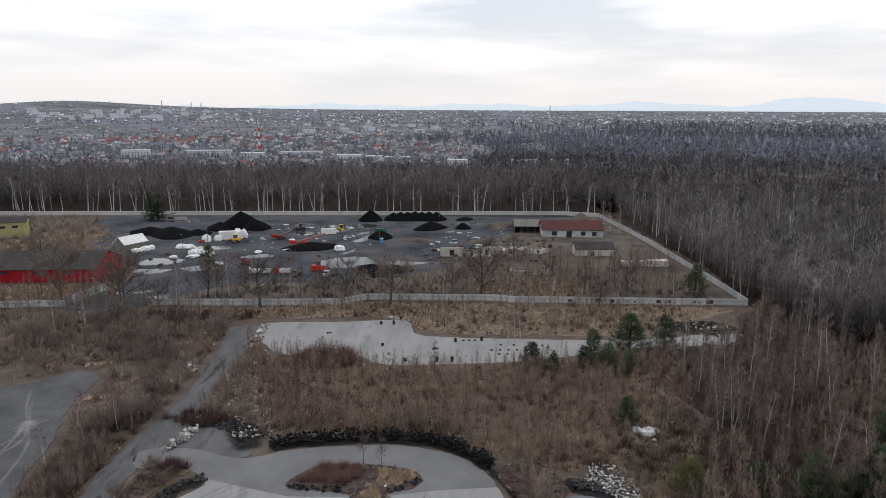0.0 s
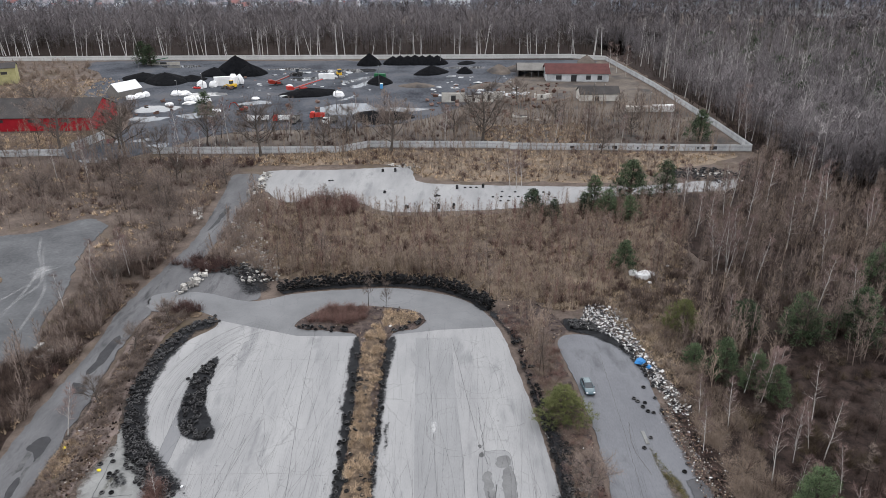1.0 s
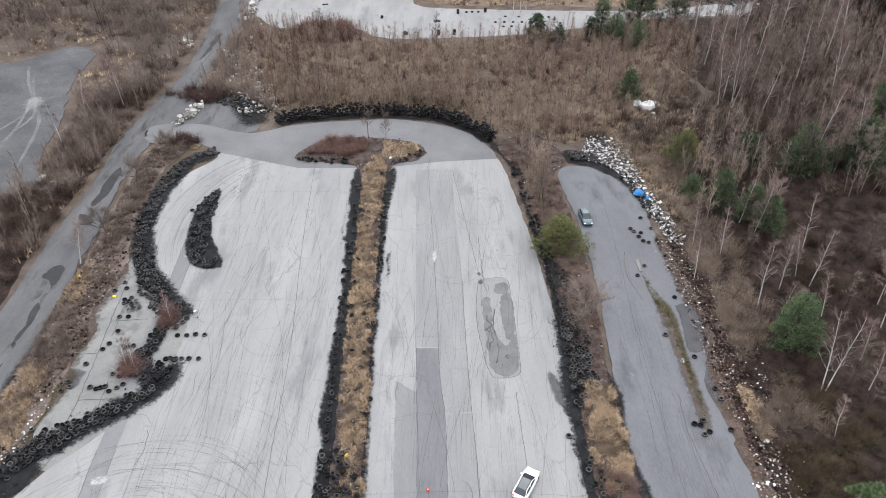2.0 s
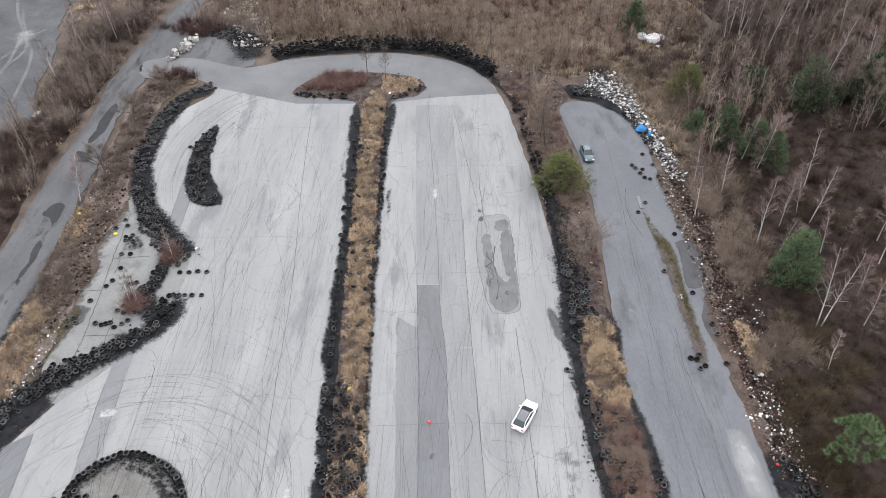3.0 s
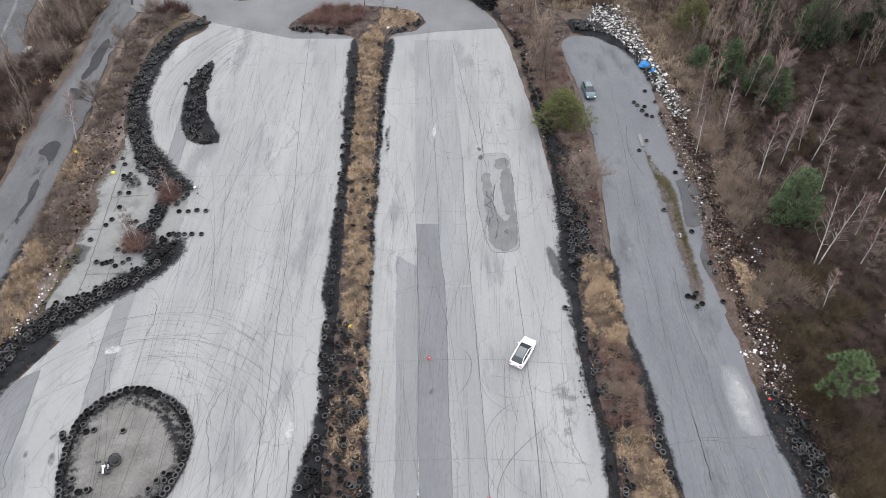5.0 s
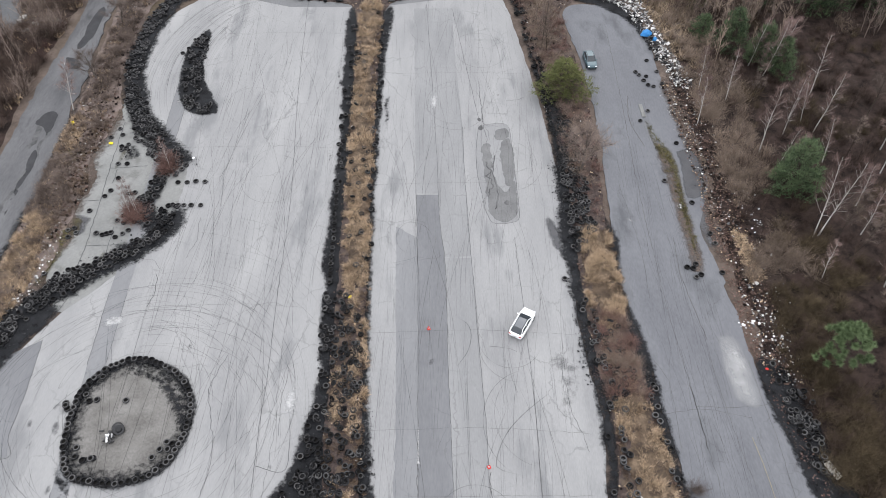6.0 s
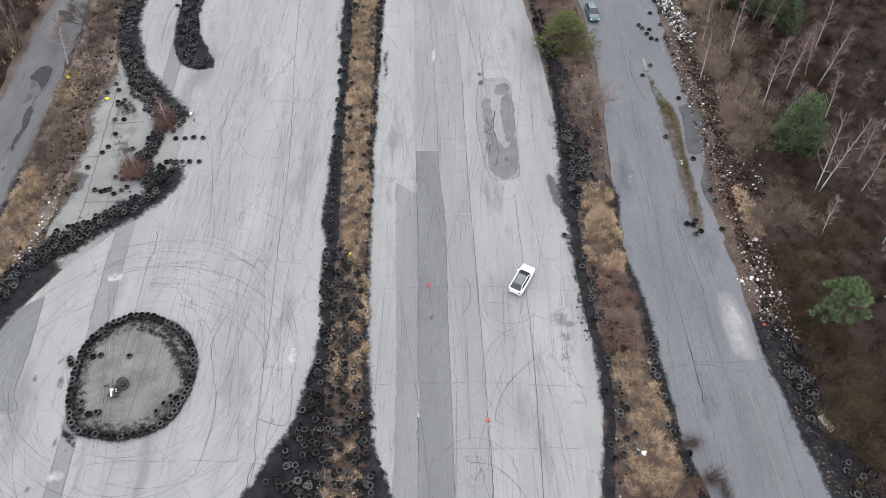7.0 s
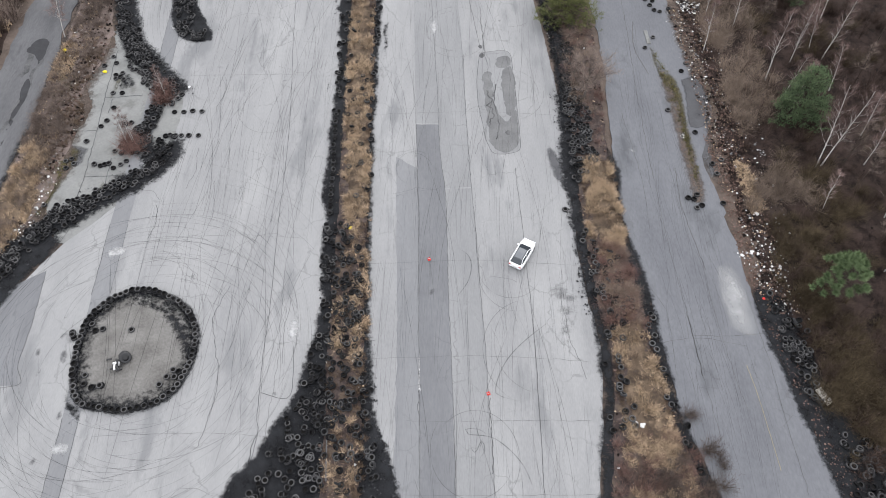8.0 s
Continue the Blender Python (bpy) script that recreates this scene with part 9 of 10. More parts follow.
for x, y, rx, ry, h, s in ((32, 416, 11, 7, 4.2, 16), (42, 420, 8, 6, 3.4, 17), (-14, 372, 10, 5, 2.0, 18), (22, 372, 12, 6, 1.8, 19), (88, 448, 10, 6, 4.6, 20)):
    heap("earth_mound", x, y, rx, ry, h, M_RUINYARD, "brown heap of soil and rubble", "earth mound", s)

# puddles of melt water that mirror the sky
for k, pts in enumerate(([(-58, 311), (-53, 324), (-47, 329), (-38, 330), (-29, 315), (-36, 307.5), (-48, 307)], [(-26.4, 314), (-22, 323), (-14, 320), (-6, 318), (-14, 313), (-21, 312)], [(-138, 313), (-135, 325), (-119, 323), (-123, 313)], [(-51, 336), (-46, 344), (-43, 352), (-45, 340)],
                         [(-77, 418), (-60, 424), (-42, 426), (-40, 416), (-60, 412)], [(-56, 384), (-40, 402), (-38, 400), (-52, 380)], [(-48, 372), (-34, 398), (-31, 396), (-44, 368)], [(-104, 424), (-90, 430), (-76, 426), (-90, 420)], [(-116, 306), (-104, 312), (-98, 306), (-108, 300)], [(-132, 262), (-124, 268), (-121, 262), (-128, 257)], [(-118, 262), (-114, 268), (-111, 262)], [(-110, 256), (-104, 260), (-102, 254)],
                         [(-126, 238), (-118, 241), (-116, 236), (-122, 234)], [(-134, 300), (-122, 304), (-118, 298), (-128, 294)], [(-96, 330), (-84, 336), (-80, 330), (-90, 326)], [(-170, 436), (-150, 440), (-146, 434), (-160, 430)], [(0, 430), (22, 434), (24, 428), (6, 425)], [(-84, 395), (-66, 400), (-64, 392), (-78, 388)], [(26, 352), (40, 356), (42, 350), (32, 346)], [(-128, 352), (-112, 356), (-106, 350), (-120, 344)])):
    solo("puddle", slab(ragged(spline(pts, True, 1.5), 2.4, 0.3, seed=k), 0.035, 0.05), M_WATER, "shallow puddle on the black yard", "puddle", kind="structure")


def container(label, m, length, high, material, doors=True):
    ob = thing("container", label, "container", m, "containers")
    g = Geo()
    n = int(length / 0.5)
    box(0.05, 0.05, 0.1, length - 0.05, 2.35, high - 0.05, 0, g)
    for k in range(n):
        box(k * length / n + 0.06, 0, 0.15, (k + 0.5) * length / n + 0.06, 2.4, high - 0.12, 0, g)
    part("body", g, material, ob)
    part("roof_frame", box(0, -0.03, high - 0.12, length, 2.43, high, bevel=0.03), material, ob)
    part("floor_frame", box(0, -0.03, 0, length, 2.43, 0.15, bevel=0.03), M_STEEL, ob)
    return ob


container("white steel container on the yard", pose(-68, 391, 0, 0, 0, 2), 8.5, 2.9, M_CONTAINER)
container("white steel container in the bag stack", pose(-119, 372, 0, 0, 0, 14), 12, 4.6, M_CONTAINER)
container("pale container with a rusty end by the fence", pose(92, 311, 0, 0, 0, 1), 9.5, 2.9, M_CONTAINER)
container("stained pale container by the fence", pose(80.5, 311, 0, 0, 0, 1), 11, 2.4, M_PLASTER)
for k, (x, y, s, h) in enumerate(((-124, 367, 5, 4), (-119, 370.4, 4.4, 3.2), (-110, 376, 6, 5.6), (-107.5, 378.5, 5, 5.0), (-130.5, 349, 6, 2.4), (-126.8, 349.4, 6, 2.2), (-120, 337, 6, 2.2), (-116, 336, 6, 2.4), (-112, 334.4, 6, 2.2), (-149, 340, 5, 2.0), (-146.4, 343, 5, 2.4), (-145, 347, 4.6, 2.2), (-51, 346, 6.4, 2.6), (-126, 326, 4, 1.4), (-118, 329, 6, 1.2), (-101, 313, 5, 1.2), (-90, 340, 4.4, 1.0), (-80, 372, 3.4, 1.0))):
    solo("wrapped_pallet", sack(60 + k, s, s * 0.8, h, 14), M_WHITE, "pallet of goods under white sheeting", "pallet", pose(x, y, 0, 0, 0, k * 41), "wrapped pallets")


def gable(label, m, w, d, h, ridge, wall, roof, over=0.5, openings=(), name="shed", category="shed", posts=False):
    """A long building with a pitched roof along x; openings are (x0, x1, z0, z1) in its south wall."""
    ob = thing(name, label, category, m)
    if not posts:
        left = 0.0
        for x0, x1, z0, z1 in openings:
            part("front_wall", box(left, 0, 0, x0, 0.25, h), wall, ob)
            if z0 > 0.01:
                part("window_apron", box(x0, 0, 0, x1, 0.25, z0), wall, ob)
            part("lintel", box(x0, 0, z1, x1, 0.25, h), wall, ob)
            left = x1
        part("front_wall", box(left, 0, 0, w, 0.25, h), wall, ob)
        part("back_wall", box(0, d - 0.25, 0, w, d, h), wall, ob)
        for x in (0.0, w - 0.25):
            g = box(x, 0.25, 0, x + 0.25, d - 0.25, h)
            g.add([(x, 0.1, h), (x + 0.25, 0.1, h), (x, d - 0.1, h), (x + 0.25, d - 0.1, h), (x, d / 2, ridge - 0.1), (x + 0.25, d / 2, ridge - 0.1)], [(0, 2, 4), (1, 5, 3)])
            part("end_wall", g, wall, ob)
        for x0, x1, z0, z1 in openings:
            part("window", box(x0, 0.12, z0, x1, 0.16, z1), M_DARK, ob, "dark opening")
    else:
        for k in range(posts):
            part("post", box(w * k / (posts - 1) - 0.12, 0.1, 0, w * k / (posts - 1) + 0.12, 0.34, h), M_STEEL, ob)
        part("back_wall", box(0, d - 0.25, 0, w, d, h), wall, ob)
        for x in (0.0, w - 0.25):
            part("end_wall", box(x, 0.5, 0, x + 0.25, d - 0.25, h), wall, ob)
    for s in (0, 1):
        y0, y1 = (-over, d / 2) if s == 0 else (d + over, d / 2)
        z0 = h - (ridge - h) * over / (d / 2)
        g = Geo().add([(-over, y0, z0), (w + over, y0, z0), (w + over, y1, ridge), (-over, y1, ridge), (-over, y0, z0 + 0.18), (w + over, y0, z0 + 0.18), (w + over, y1, ridge + 0.18), (-over, y1, ridge + 0.18)], BOXF)
        part("roof", g, roof, ob)
    return ob


gable("long red metal shed with a dark roof", pose(-192, 277, 0, 0, 0, 3), 52, 26, 5.4, 10.5, M_RED_WALL, M_DARK_ROOF, 0.6, [(14.5, 17.5, 3.4, 4.6), (27, 30, 3.4, 4.6), (40, 43, 3.4, 4.6)])
gable("open store with a rust-red sheet roof", pose(55, 385, 0, 0, 0, -2), 33, 17, 4.4, 8.0, M_FENCE, M_RUST_ROOF, 0.8, [(5, 8, 0.9, 3.2), (13, 16, 0, 3.4), (21, 23.5, 0.9, 3.2), (27, 29.5, 0.9, 3.2)])
gable("low shed with a grey corrugated roof", pose(41, 398, 0, 0, 0, -2), 15, 16, 3.8, 6.4, M_DARK_ROOF, M_GREY_ROOF, 0.5, posts=5)
gable("small white-walled shed with a dark roof", pose(64, 334, 0, 0, 0, 2), 18.5, 9, 3.4, 6.0, M_PLASTER, M_DARK_ROOF, 0.4, [(7, 9, 0, 2.2)])
gable("yellow clad building at the yard's west end", pose(-246, 372, 0, 0, 0, 24), 22, 12, 8.2, 10.2, M_YELLOW_WALL, M_DARK_ROOF, 0.4, [(3, 6, 5, 6.4), (9, 12, 5, 6.4), (15, 18, 5, 6.4)], "building", "building")
gable("white sheeted tent store in the yard", pose(-156, 342, 0, 0, 0, 62), 14, 8, 3.0, 6.4, M_GREY_ROOF, M_WHITE, 0.2, (), "tent", "tent")
for k, (x, y, w, h, t) in enumerate(((-1, 332, 11, 4.6, 0), (11, 331, 6, 3.4, 8), (18.5, 333, 5, 4.8, -6), (24, 337, 4, 4.2, 4), (-1, 340, 26, 2.2, 1), (44, 338, 5, 3.0, 10), (49, 342, 3, 2.6, -4), (30, 300, 6, 1.4, 12), (36, 296, 5, 1.2, -6), (-180, 440, 20, 2.6, 0))):
    g = box(0, 0, 0, w, 0.3, h)
    g.v[0][4:, 2] -= np.random.default_rng(k).uniform(0, 1.2, 4)
    ob = thing("ruined_wall", "broken pale plastered wall of a ruin", "wall", pose(x, y, -0.05, 0, 0, t), "ruins")
    part("wall", g, M_PLASTER, ob)
    part("return_wall", box(0, 0.3, 0, 0.3, 3.5, h * 0.8), M_PLASTER, ob)
    if w > 4:
        part("opening", box(w * 0.4, -0.02, 0.6, w * 0.6, 0.05, h * 0.7), M_DARK, ob, "dark window hole")


def pole(x, y, h):
    ob = thing("lamp_pole", "tall thin steel lamp pole in the yard", "pole", pose(x, y, 0), "lamp poles")
    part("mast", lathe([(0.16, 0), (0.12, h * 0.5), (0.07, h), (0.0, h)], 8), M_STEEL, ob)
    part("arm", box(-0.05, -1.2, h - 0.1, 0.05, 0.05, h), M_STEEL, ob)
    part("lamp_head", box(-0.16, -1.7, h - 0.14, 0.16, -1.1, h + 0.02, bevel=0.03), M_FENCE_FAR, ob)


for x, y, h in ((-166, 394, 13), (-122.5, 329, 11), (-32.7, 363, 12), (-48.6, 321, 11), (-121, 360, 9), (70, 333, 9), (74, 330, 9), (-2, 440, 10), (-118, 470, 8), (-20, 470, 9), (90, 310, 9)):
    pole(x, y, h)


def wheels(ob, spots, r, w):
    for x, y in spots:
        part("wheel", lathe([(r * 0.45, -w / 2), (r * 0.9, -w / 2), (r, -w * 0.35), (r, w * 0.35), (r * 0.9, w / 2), (r * 0.45, w / 2), (r * 0.3, 0), (r * 0.45, -w / 2)], 14, axis="x"), M_TYRE, ob, m=pose(x, y, r))


def truck(label, m, cab, load, long=7.0):
    ob = thing("truck", label, "truck", m, "trucks")
    part("chassis", box(-0.5, -long + 2, 0.7, 0.5, 2.2, 1.0), M_DARK, ob)
    g = loft([(0.4, 1.2, 0.7, 2.9), (0.8, 1.22, 0.6, 3.1), (1.9, 1.22, 0.6, 3.05), (2.3, 1.18, 0.65, 2.0), (2.35, 1.1, 0.75, 1.8)], hull)
    part("cab", g, cab, ob)
    part("windscreen", box(-1.0, 2.05, 1.9, 1.0, 2.32, 2.7), M_GLASS, ob, "dark windscreen")
    g = Geo()
    box(-1.22, -long + 2, 1.0, 1.22, 0.2, 1.2, 0, g)
    for x0, y0, x1, y1 in ((-1.25, -long + 2, -1.15, 0.2), (1.15, -long + 2, 1.25, 0.2), (-1.25, 0.1, 1.25, 0.2), (-1.25, -long + 2, 1.25, -long + 2.1)):
        box(x0, y0, 1.0, x1, y1, 2.5, 0, g)
    part("tipper_body", g, load, ob)
    wheels(ob, [(s * 1.0, y) for s in (-1, 1) for y in (1.4, -long + 3.0, -long + 4.2)], 0.5, 0.35)
    return ob


truck("white truck parked by the fence", pose(-47.6, 290, 0, 0, 0, 150), M_CONTAINER, M_GREY_ROOF)
truck("red truck parked beside the puddle", pose(-54.4, 299, 0, 0, 0, 90), M_MACHINE_RED, M_MACHINE_RED, 6)
truck("white lorry with a pale box by the trees", pose(-80, 293, 0, 0, 0, 100), M_CONTAINER, M_CONTAINER, 9)
truck("red and white truck by the trees", pose(-69, 294, 0, 0, 0, 95), M_MACHINE_RED, M_CONTAINER, 7)
truck("grey truck by the trees", pose(-62, 291, 0, 0, 0, 175), M_GREY_ROOF, M_GREY_ROOF, 7)
car("red car parked on the coal yard", pose(-126, 366, 0.02, 0, 0, 80), M_RED_SHEET, M_RED_SHEET)


def loader(label, m, paint):
    ob = thing("wheel_loader", label, "wheel loader", m, "yard machines")
    part("rear_body", box(-1.3, -3.2, 1.0, 1.3, -0.6, 2.5, bevel=0.15), paint, ob)
    part("front_body", box(-0.7, -0.5, 0.9, 0.7, 1.6, 1.8, bevel=0.1), paint, ob)
    part("cab", box(-0.85, -1.4, 2.4, 0.85, 0.1, 4.0, bevel=0.1), M_GLASS, ob, "glazed cab")
    part("cab_roof", box(-0.95, -1.5, 4.0, 0.95, 0.2, 4.2, bevel=0.05), paint, ob)
    for s in (-1, 1):
        g = Geo()
        tube(g, [(s * 0.6, 0.8, 1.8), (s * 0.6, 2.4, 2.0), (s * 0.6, 3.6, 0.9)], [0.16, 0.14, 0.12], 6)
        part("lift_arm", g, paint, ob)
    g = loft([(3.5, 1.5, 0.3, 1.5), (4.2, 1.5, 0.15, 1.3), (4.7, 1.5, 0.1, 0.5)], hull)
    part("bucket", g, M_STEEL, ob)
    wheels(ob, [(s * 1.15, y) for s in (-1, 1) for y in (1.1, -2.1)], 0.85, 0.6)


loader("yellow wheel loader on the coal yard", pose(-57.5, 399, 0, 0, 0, 200), M_MACHINE_YELLOW)
loader("small yellow loader by the bag stack", pose(-109, 366, 0, 0, 0, 80), M_MACHINE_YELLOW)
loader("dark loader beside the container", pose(-82, 402, 0, 0, 0, 80), M_DARK)


def conveyor(label, m, paint, long, rise):
    ob = thing("conveyor", label, "conveyor", m, "yard machines")
    a = math.atan2(rise, long)
    g = Geo()
    for s in (-1, 1):
        tube(g, [(0, s * 0.7, 1.2), (long, s * 0.7, 1.2 + rise)], [0.28, 0.2], 4)
    for k in range(int(long / 1.5)):
        t = k * 1.5 / long
        tube(g, [(t * long, -0.7, 1.2 + rise * t), (t * long, 0.7, 1.2 + rise * t)], [0.1, 0.1], 4)
    part("frame", g, paint, ob)
    belt_g = Geo().add([(0, -0.6, 1.42), (long, -0.6, 1.42 + rise), (long, 0.6, 1.42 + rise), (0, 0.6, 1.42), (0, -0.6, 1.32), (long, -0.6, 1.32 + rise), (long, 0.6, 1.32 + rise), (0, 0.6, 1.32)], BOXF)
    part("belt", belt_g, M_DARK, ob, "black belt")
    part("hopper", loft([(-1.6, 1.6, 1.2, 3.0), (0.2, 1.6, 1.0, 3.0), (1.6, 1.2, 1.0, 2.4)], hull).join(Geo()), paint, ob, m=pose(0.5, 0, 0, 0, 0, -90))
    part("engine_box", box(long * 0.3, -1.2, 0.5, long * 0.5, 1.2, 1.7, bevel=0.1), paint, ob)
    for s in (-1, 1):
        part("track", box(long * 0.2, s * 1.3 - 0.25, 0, long * 0.6, s * 1.3 + 0.25, 0.8, bevel=0.2), M_TYRE, ob)
    g = Geo()
    for s in (-1, 1):
        tube(g, [(long * 0.7, s * 0.7, 1.2 + rise * 0.7), (long * 0.55, s * 0.9, 0.4)], [0.1, 0.1], 4)
    part("strut", g, M_STEEL, ob)


conveyor("long red screening conveyor on the yard", pose(-77, 357, 0, 0, 0, 32), M_MACHINE_RED, 18, 3.6)
conveyor("orange tracked screener on the yard", pose(-90, 374, 0, 0, 0, 30), M_MACHINE_ORANGE, 10, 3.0)
conveyor("green tracked conveyor by the far wall", pose(-184, 444, 0, 0, 0, 12), M_MACHINE_GREEN, 15, 2.2)


def excavator(label, m, paint):
    ob = thing("excavator", label, "excavator", m, "yard machines")
    for s in (-1, 1):
        part("track", box(s * 1.1 - 0.3, -2.0, 0, s * 1.1 + 0.3, 2.0, 0.9, bevel=0.25), M_TYRE, ob)
    part("upper_body", box(-1.3, -2.4, 1.0, 1.3, 1.0, 2.3, bevel=0.15), paint, ob)
    part("cab", box(-1.25, -0.2, 2.2, -0.2, 1.4, 3.4, bevel=0.1), M_GLASS, ob, "glazed cab")
    g = Geo()
    tube(g, [(0.2, 0.8, 2.0), (0.2, 2.6, 4.6), (0.2, 4.6, 4.4), (0.2, 5.6, 2.2)], [0.28, 0.26, 0.2, 0.15], 5)
    part("boom", g, paint, ob)
    part("bucket", loft([(5.2, 0.5, 1.5, 2.3), (5.9, 0.5, 1.3, 2.1)], hull), M_STEEL, ob)


excavator("orange excavator by the trees", pose(-89, 312, 0, 0, 0, 120), M_MACHINE_ORANGE)
solo("skip", loft([(-3, 1.1, 0.2, 2.4), (3, 1.2, 0.2, 2.6)], hull), M_MACHINE_GREEN, "dark green steel skip", "skip", pose(-35, 396, 0, 0, 0, 75))
toilet = thing("portable_toilet", "blue portable toilet cabin on the yard", "cabin", pose(-31.8, 366, 0))
part("body", box(-0.7, -0.7, 0, 0.7, 0.7, 2.3, bevel=0.08), M_BLUE, toilet)
part("roof", box(-0.75, -0.75, 2.3, 0.75, 0.75, 2.6, bevel=0.1), M_WHITE, toilet, "white roof")
part("door", box(-0.4, -0.74, 0.1, 0.4, -0.7, 2.1), M_BLUE, toilet)
gate = thing("gate", "sagging grey metal sheet gate at the yard's entrance", "gate", pose(-133, 247, 0, 0, 0, 80))
for k in range(9):
    part("sheet", box(k * 2.2, 0, 0.2, k * 2.2 + 2.0, 0.08, 3.4), M_FENCE, gate)
    part("post", box(k * 2.2 - 0.1, -0.05, 0, k * 2.2, 0.12, 3.6), M_STEEL, gate)
bits("yard_clutter", CHUNKS + SCRAPS, np.concatenate([spread([(-4, 300), (30, 300), (60, 330), (60, 380), (10, 380), (-10, 345)], 260, (), 31), spread([(-140, 300), (-40, 296), (-50, 400), (-120, 420)], 60, (), 32)]), 0.4, 2.4, M_BRICKBITS, "scattered rubble and clutter on the yard", "rubble", 31, 0.0, 0.4, 0.4)
bits("yard_slabs", SCRAPS, np.concatenate([spread([(-100, 340), (-40, 340), (-30, 420), (-110, 425)], 34, (), 33), spread([(-10, 345), (40, 350), (40, 400), (0, 400)], 34, (), 34)]), 1.2, 4.5, M_FENCE, "pale wet concrete slabs and sheets on the yard", "slabs", 32, 0.0, 0.1, 0.05)

# ---- the town on the plain ----
def house_geo(w, d, h, ridge):
    wall = box(-w / 2, -d / 2, 0, w / 2, d / 2, h)
    for s in (-1, 1):
        x = s * (w / 2)
        wall.add([(x, -d / 2, h), (x, d / 2, h), (x, 0, ridge)], [(0, 1, 2) if s > 0 else (1, 0, 2)])
    roof = Geo()
    for s in (-1, 1):
        e, o = 0.5, 0.5
        z0 = h - (ridge - h) * o / (d / 2)
        roof.add([(-w / 2 - e, s * (d / 2 + o), z0), (w / 2 + e, s * (d / 2 + o), z0), (w / 2 + e, 0, ridge), (-w / 2 - e, 0, ridge), (-w / 2 - e, s * (d / 2 + o), z0 + 0.3), (w / 2 + e, s * (d / 2 + o), z0 + 0.3), (w / 2 + e, 0, ridge + 0.3), (-w / 2 - e, 0, ridge + 0.3)], BOXF)
    return wall, roof


H_WALL, H_ROOF = house_geo(11, 9, 5.6, 9.2)
wall_me = H_WALL.mesh("wall", M_HOUSE)
roof_me, roof_red_me = H_ROOF.mesh("roof", M_ROOFS), H_ROOF.mesh("roof", M_ROOFS_RED)
win_me = box(-0.6, -0.06, 0, 0.6, 0.06, 1.5).mesh("window", M_DARK)
r_h = np.random.default_rng(88)


def town_places(count, r0, r1, az0, az1, seed):
    r = np.random.default_rng(seed)
    a_ = np.radians(r.uniform(az0, az1, count))
    d = 1 / r.uniform(1 / r1, 1 / r0, count)
    return np.column_stack([np.sin(a_) * d, np.cos(a_) * d])


near_houses = np.concatenate([town_places(85, 820, 1150, -33, -6, 1), town_places(25, 1000, 1300, -5, 4, 2)])
for x, y in near_houses:
    red = r_h.random() < 0.25
    ob = thing("house", "far rendered house with a red tiled roof" if red else "far rendered house with a dark tiled roof", "house", pose(x, y, float(land(x, y)) - 0.3, 0, 0, r_h.uniform(0, 180)), "houses of the town")
    ob.scale = (r_h.uniform(0.7, 1.2), r_h.uniform(0.7, 1.0), r_h.uniform(0.6, 0.95))
    part("wall", wall_me, None, ob)
    part("roof", roof_red_me if red else roof_me, None, ob)
    for wx in (-3, 0, 3):
        part("window", win_me, None, ob, m=pose(wx, -4.5, 2.0))


def town(name, places, low, high, roof_mat, label, seed, tall=1.0):
    r = np.random.default_rng(seed)
    n = len(places)
    g, both = Geo(), Geo()
    both.join(H_WALL)
    rg = Geo().join(H_ROOF)
    rg.m = {k: [np.ones_like(a) for a in v] for k, v in rg.m.items()}
    both.join(rg)
    s = r.uniform(low, high, n)
    g.scatter(both, np.column_stack([places, land(places[:, 0], places[:, 1]) - 0.3]), r.uniform(0, 3.14, n), s, None, s * tall * r.uniform(0.7, 1.1, n))
    return solo(name, g, [M_HOUSE, roof_mat], label, "houses", kind="stuff")


town("town_houses", np.concatenate([town_places(850, 860, 3600, -34, 3, 3), town_places(160, 1300, 4200, 2, 16, 4)]), 0.55, 1.05, M_ROOFS, "many far houses among bare trees", 3)
town("red_roofed_houses", np.concatenate([town_places(150, 1150, 2600, -33, 2, 5), town_places(60, 1450, 1700, -25, -12, 6)]), 0.6, 1.05, M_ROOFS_RED, "far houses with red roofs", 4)
town("plain_houses", np.concatenate([town_places(420, 2400, 4300, 3, 33, 7), town_places(420, 2600, 4500, -34, 3, 8)]), 0.5, 1.0, M_BLOCK, "pale far houses on the plain", 5)


block_win = box(-0.7, -0.06, 0, 0.7, 0.06, 1.4).mesh("window", M_DARK)


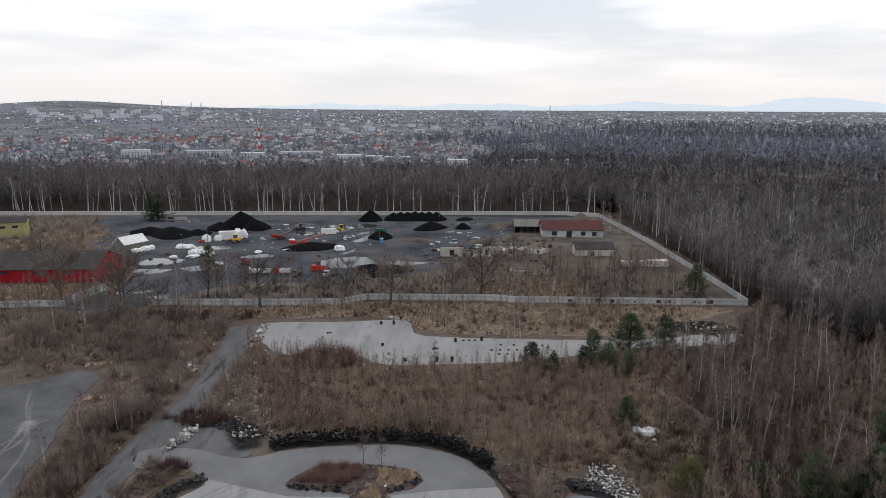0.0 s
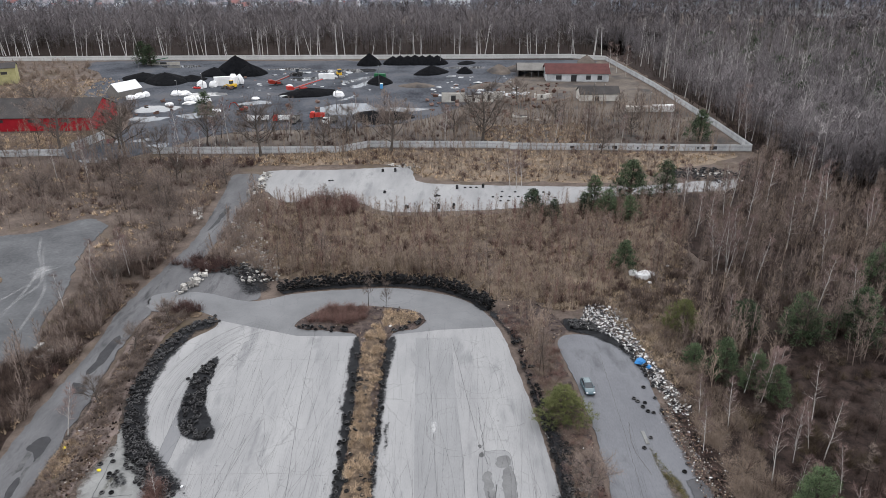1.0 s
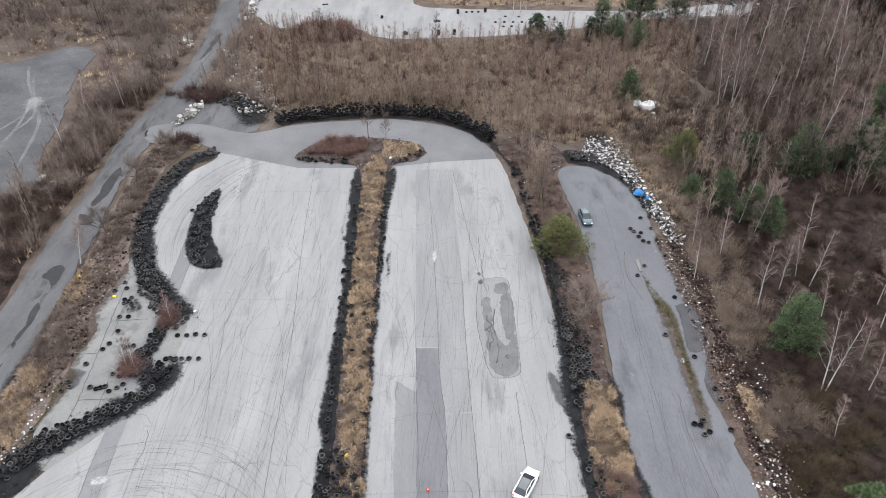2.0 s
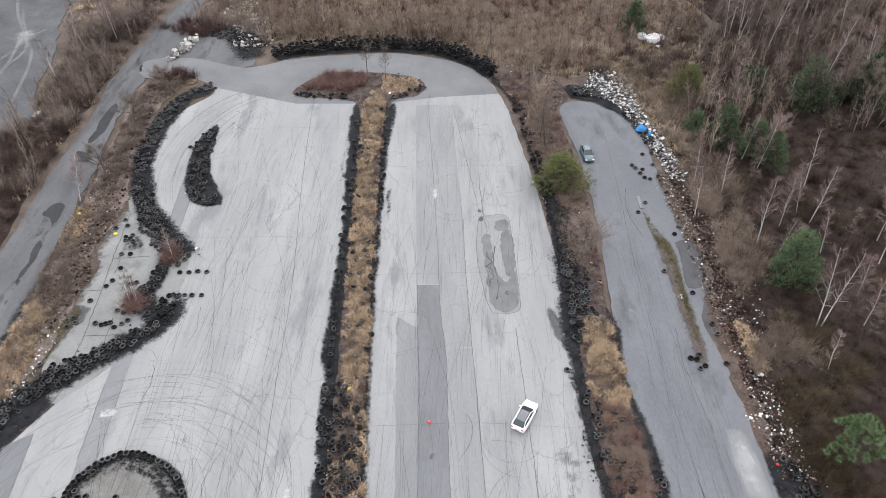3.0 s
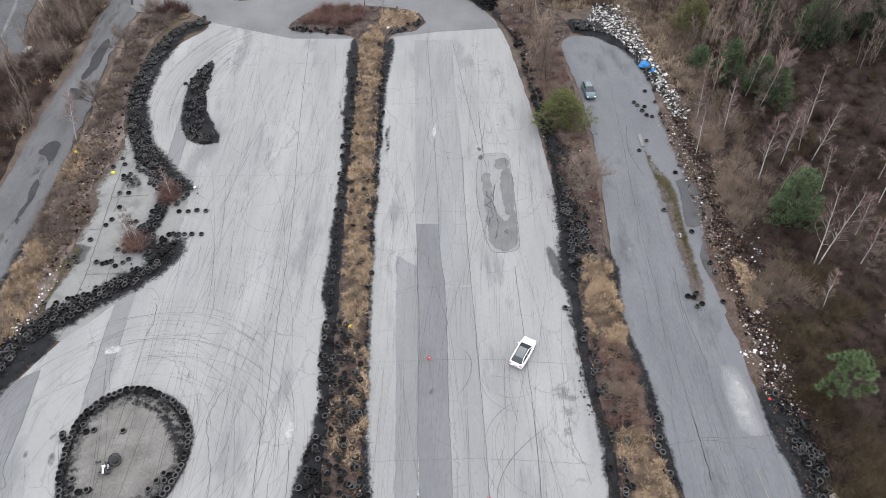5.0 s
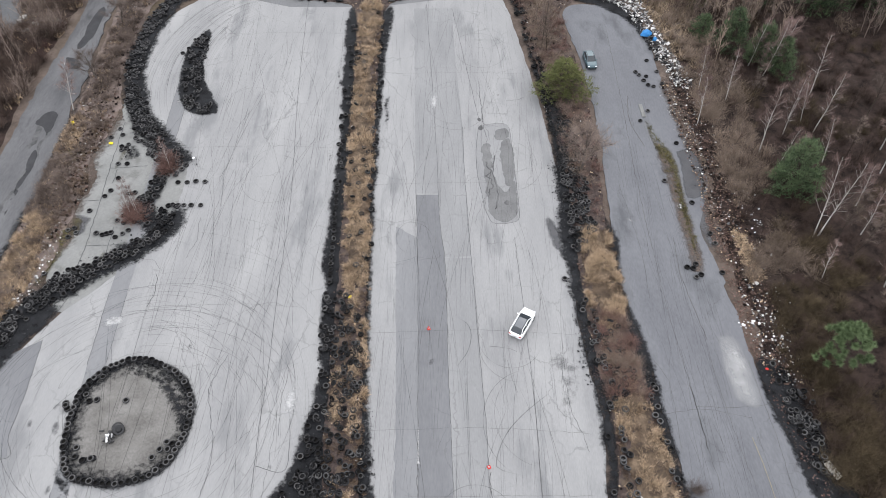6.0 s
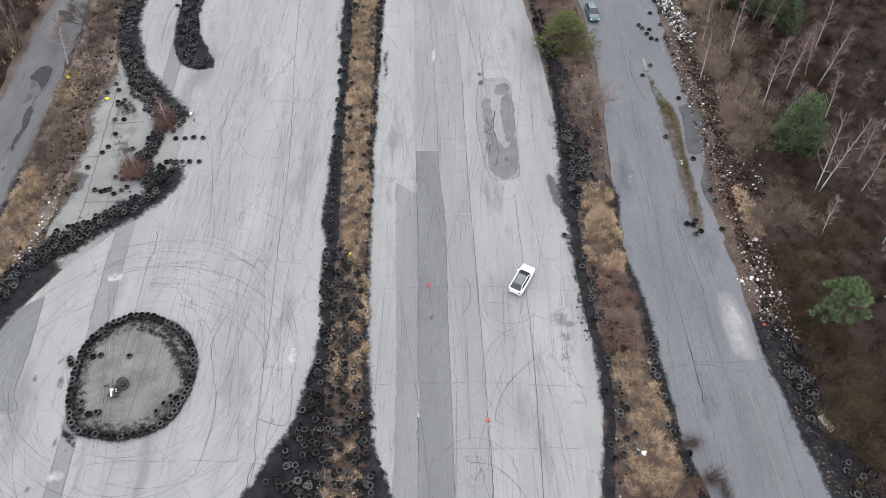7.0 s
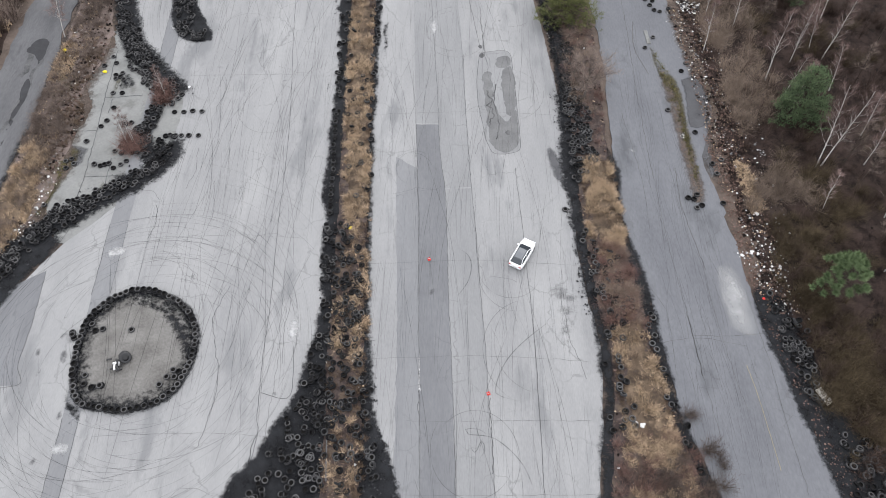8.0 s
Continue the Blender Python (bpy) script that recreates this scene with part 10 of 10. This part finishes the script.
def block(x, y, w, h, turn, label="far pale apartment block among bare trees", near=False):
    ob = thing("apartment_block", label, "apartment block", pose(x, y, float(land(x, y)) - 0.5, 0, 0, turn), "apartment blocks")
    part("wall", box(-w / 2, -6, 0, w / 2, 6, h), M_BLOCK, ob)
    part("roof", box(-w / 2 - 0.3, -6.3, h, w / 2 + 0.3, 6.3, h + 0.8), M_BLOCK, ob)
    if near:
        for k in range(int(h / 3)):
            for j in range(int(w / 4)):
                part("window", block_win, None, ob, m=pose(-w / 2 + 2 + j * 4, -6.05, 1 + k * 3))


r_b = np.random.default_rng(99)
for k in range(34):  # estate on the hill
    a_, d = math.radians(r_b.uniform(-33, -18)), r_b.uniform(2700, 3700)
    block(math.sin(a_) * d, math.cos(a_) * d, r_b.uniform(16, 38), r_b.choice([11, 14, 18]), r_b.uniform(-30, 30) - math.degrees(a_))
for k in range(14):  # terraces in the middle of the town
    a_, d = math.radians(r_b.uniform(-12, 0)), r_b.uniform(1800, 2500)
    block(math.sin(a_) * d, math.cos(a_) * d, r_b.uniform(16, 34), 9, r_b.uniform(-20, 20))
for x, y, w, h, t in ((-118, 900, 30, 11, 5), (-88, 905, 22, 9, 0), (-60, 935, 34, 6, 3), (18, 820, 22, 11, 0), (110, 880, 50, 7, 2), (160, 890, 26, 6, 0), (-255, 960, 30, 9, 10), (-420, 980, 36, 11, 12), (-330, 1010, 60, 9, 14), (-200, 1010, 60, 8, 10)):
    block(x, y, w, h, t, "pale block rising above the bare wood", True)

mast = thing("radio_mast", "tall red and white lattice mast in the town", "mast", pose(-275, 1075, 0))
for k in range(7):
    g = Geo()
    z0, z1 = k * 6.5, (k + 1) * 6.5
    w0, w1 = 1.5 * (1 - k / 9), 1.5 * (1 - (k + 1) / 9)
    for sx in (-1, 1):
        for sy in (-1, 1):
            tube(g, [(sx * w0, sy * w0, z0), (sx * w1, sy * w1, z1)], [0.28, 0.26], 4)
            tube(g, [(sx * w0, sy * w0, z0), (-sx * w1, sy * w1, z1)], [0.16, 0.16], 4)
    part("mast_section", g, M_RED_SHEET if k % 2 else M_WHITE, mast)
part("platform", box(-3, -3, 20, 3, 3, 21), M_WHITE, mast)
for a_, h in ((-21.2, 34), (-19.15, 30), (-18.45, 31), (8.4, 40)):
    d = 4600
    x, y = math.sin(math.radians(a_)) * d, math.cos(math.radians(a_)) * d
    solo("chimney", lathe([(4, 0), (2.6, h), (0, h)], 10), M_BLOCK, "tall far power-station chimney on the horizon", "chimney", pose(x, y, float(land(x, y))), "chimneys")
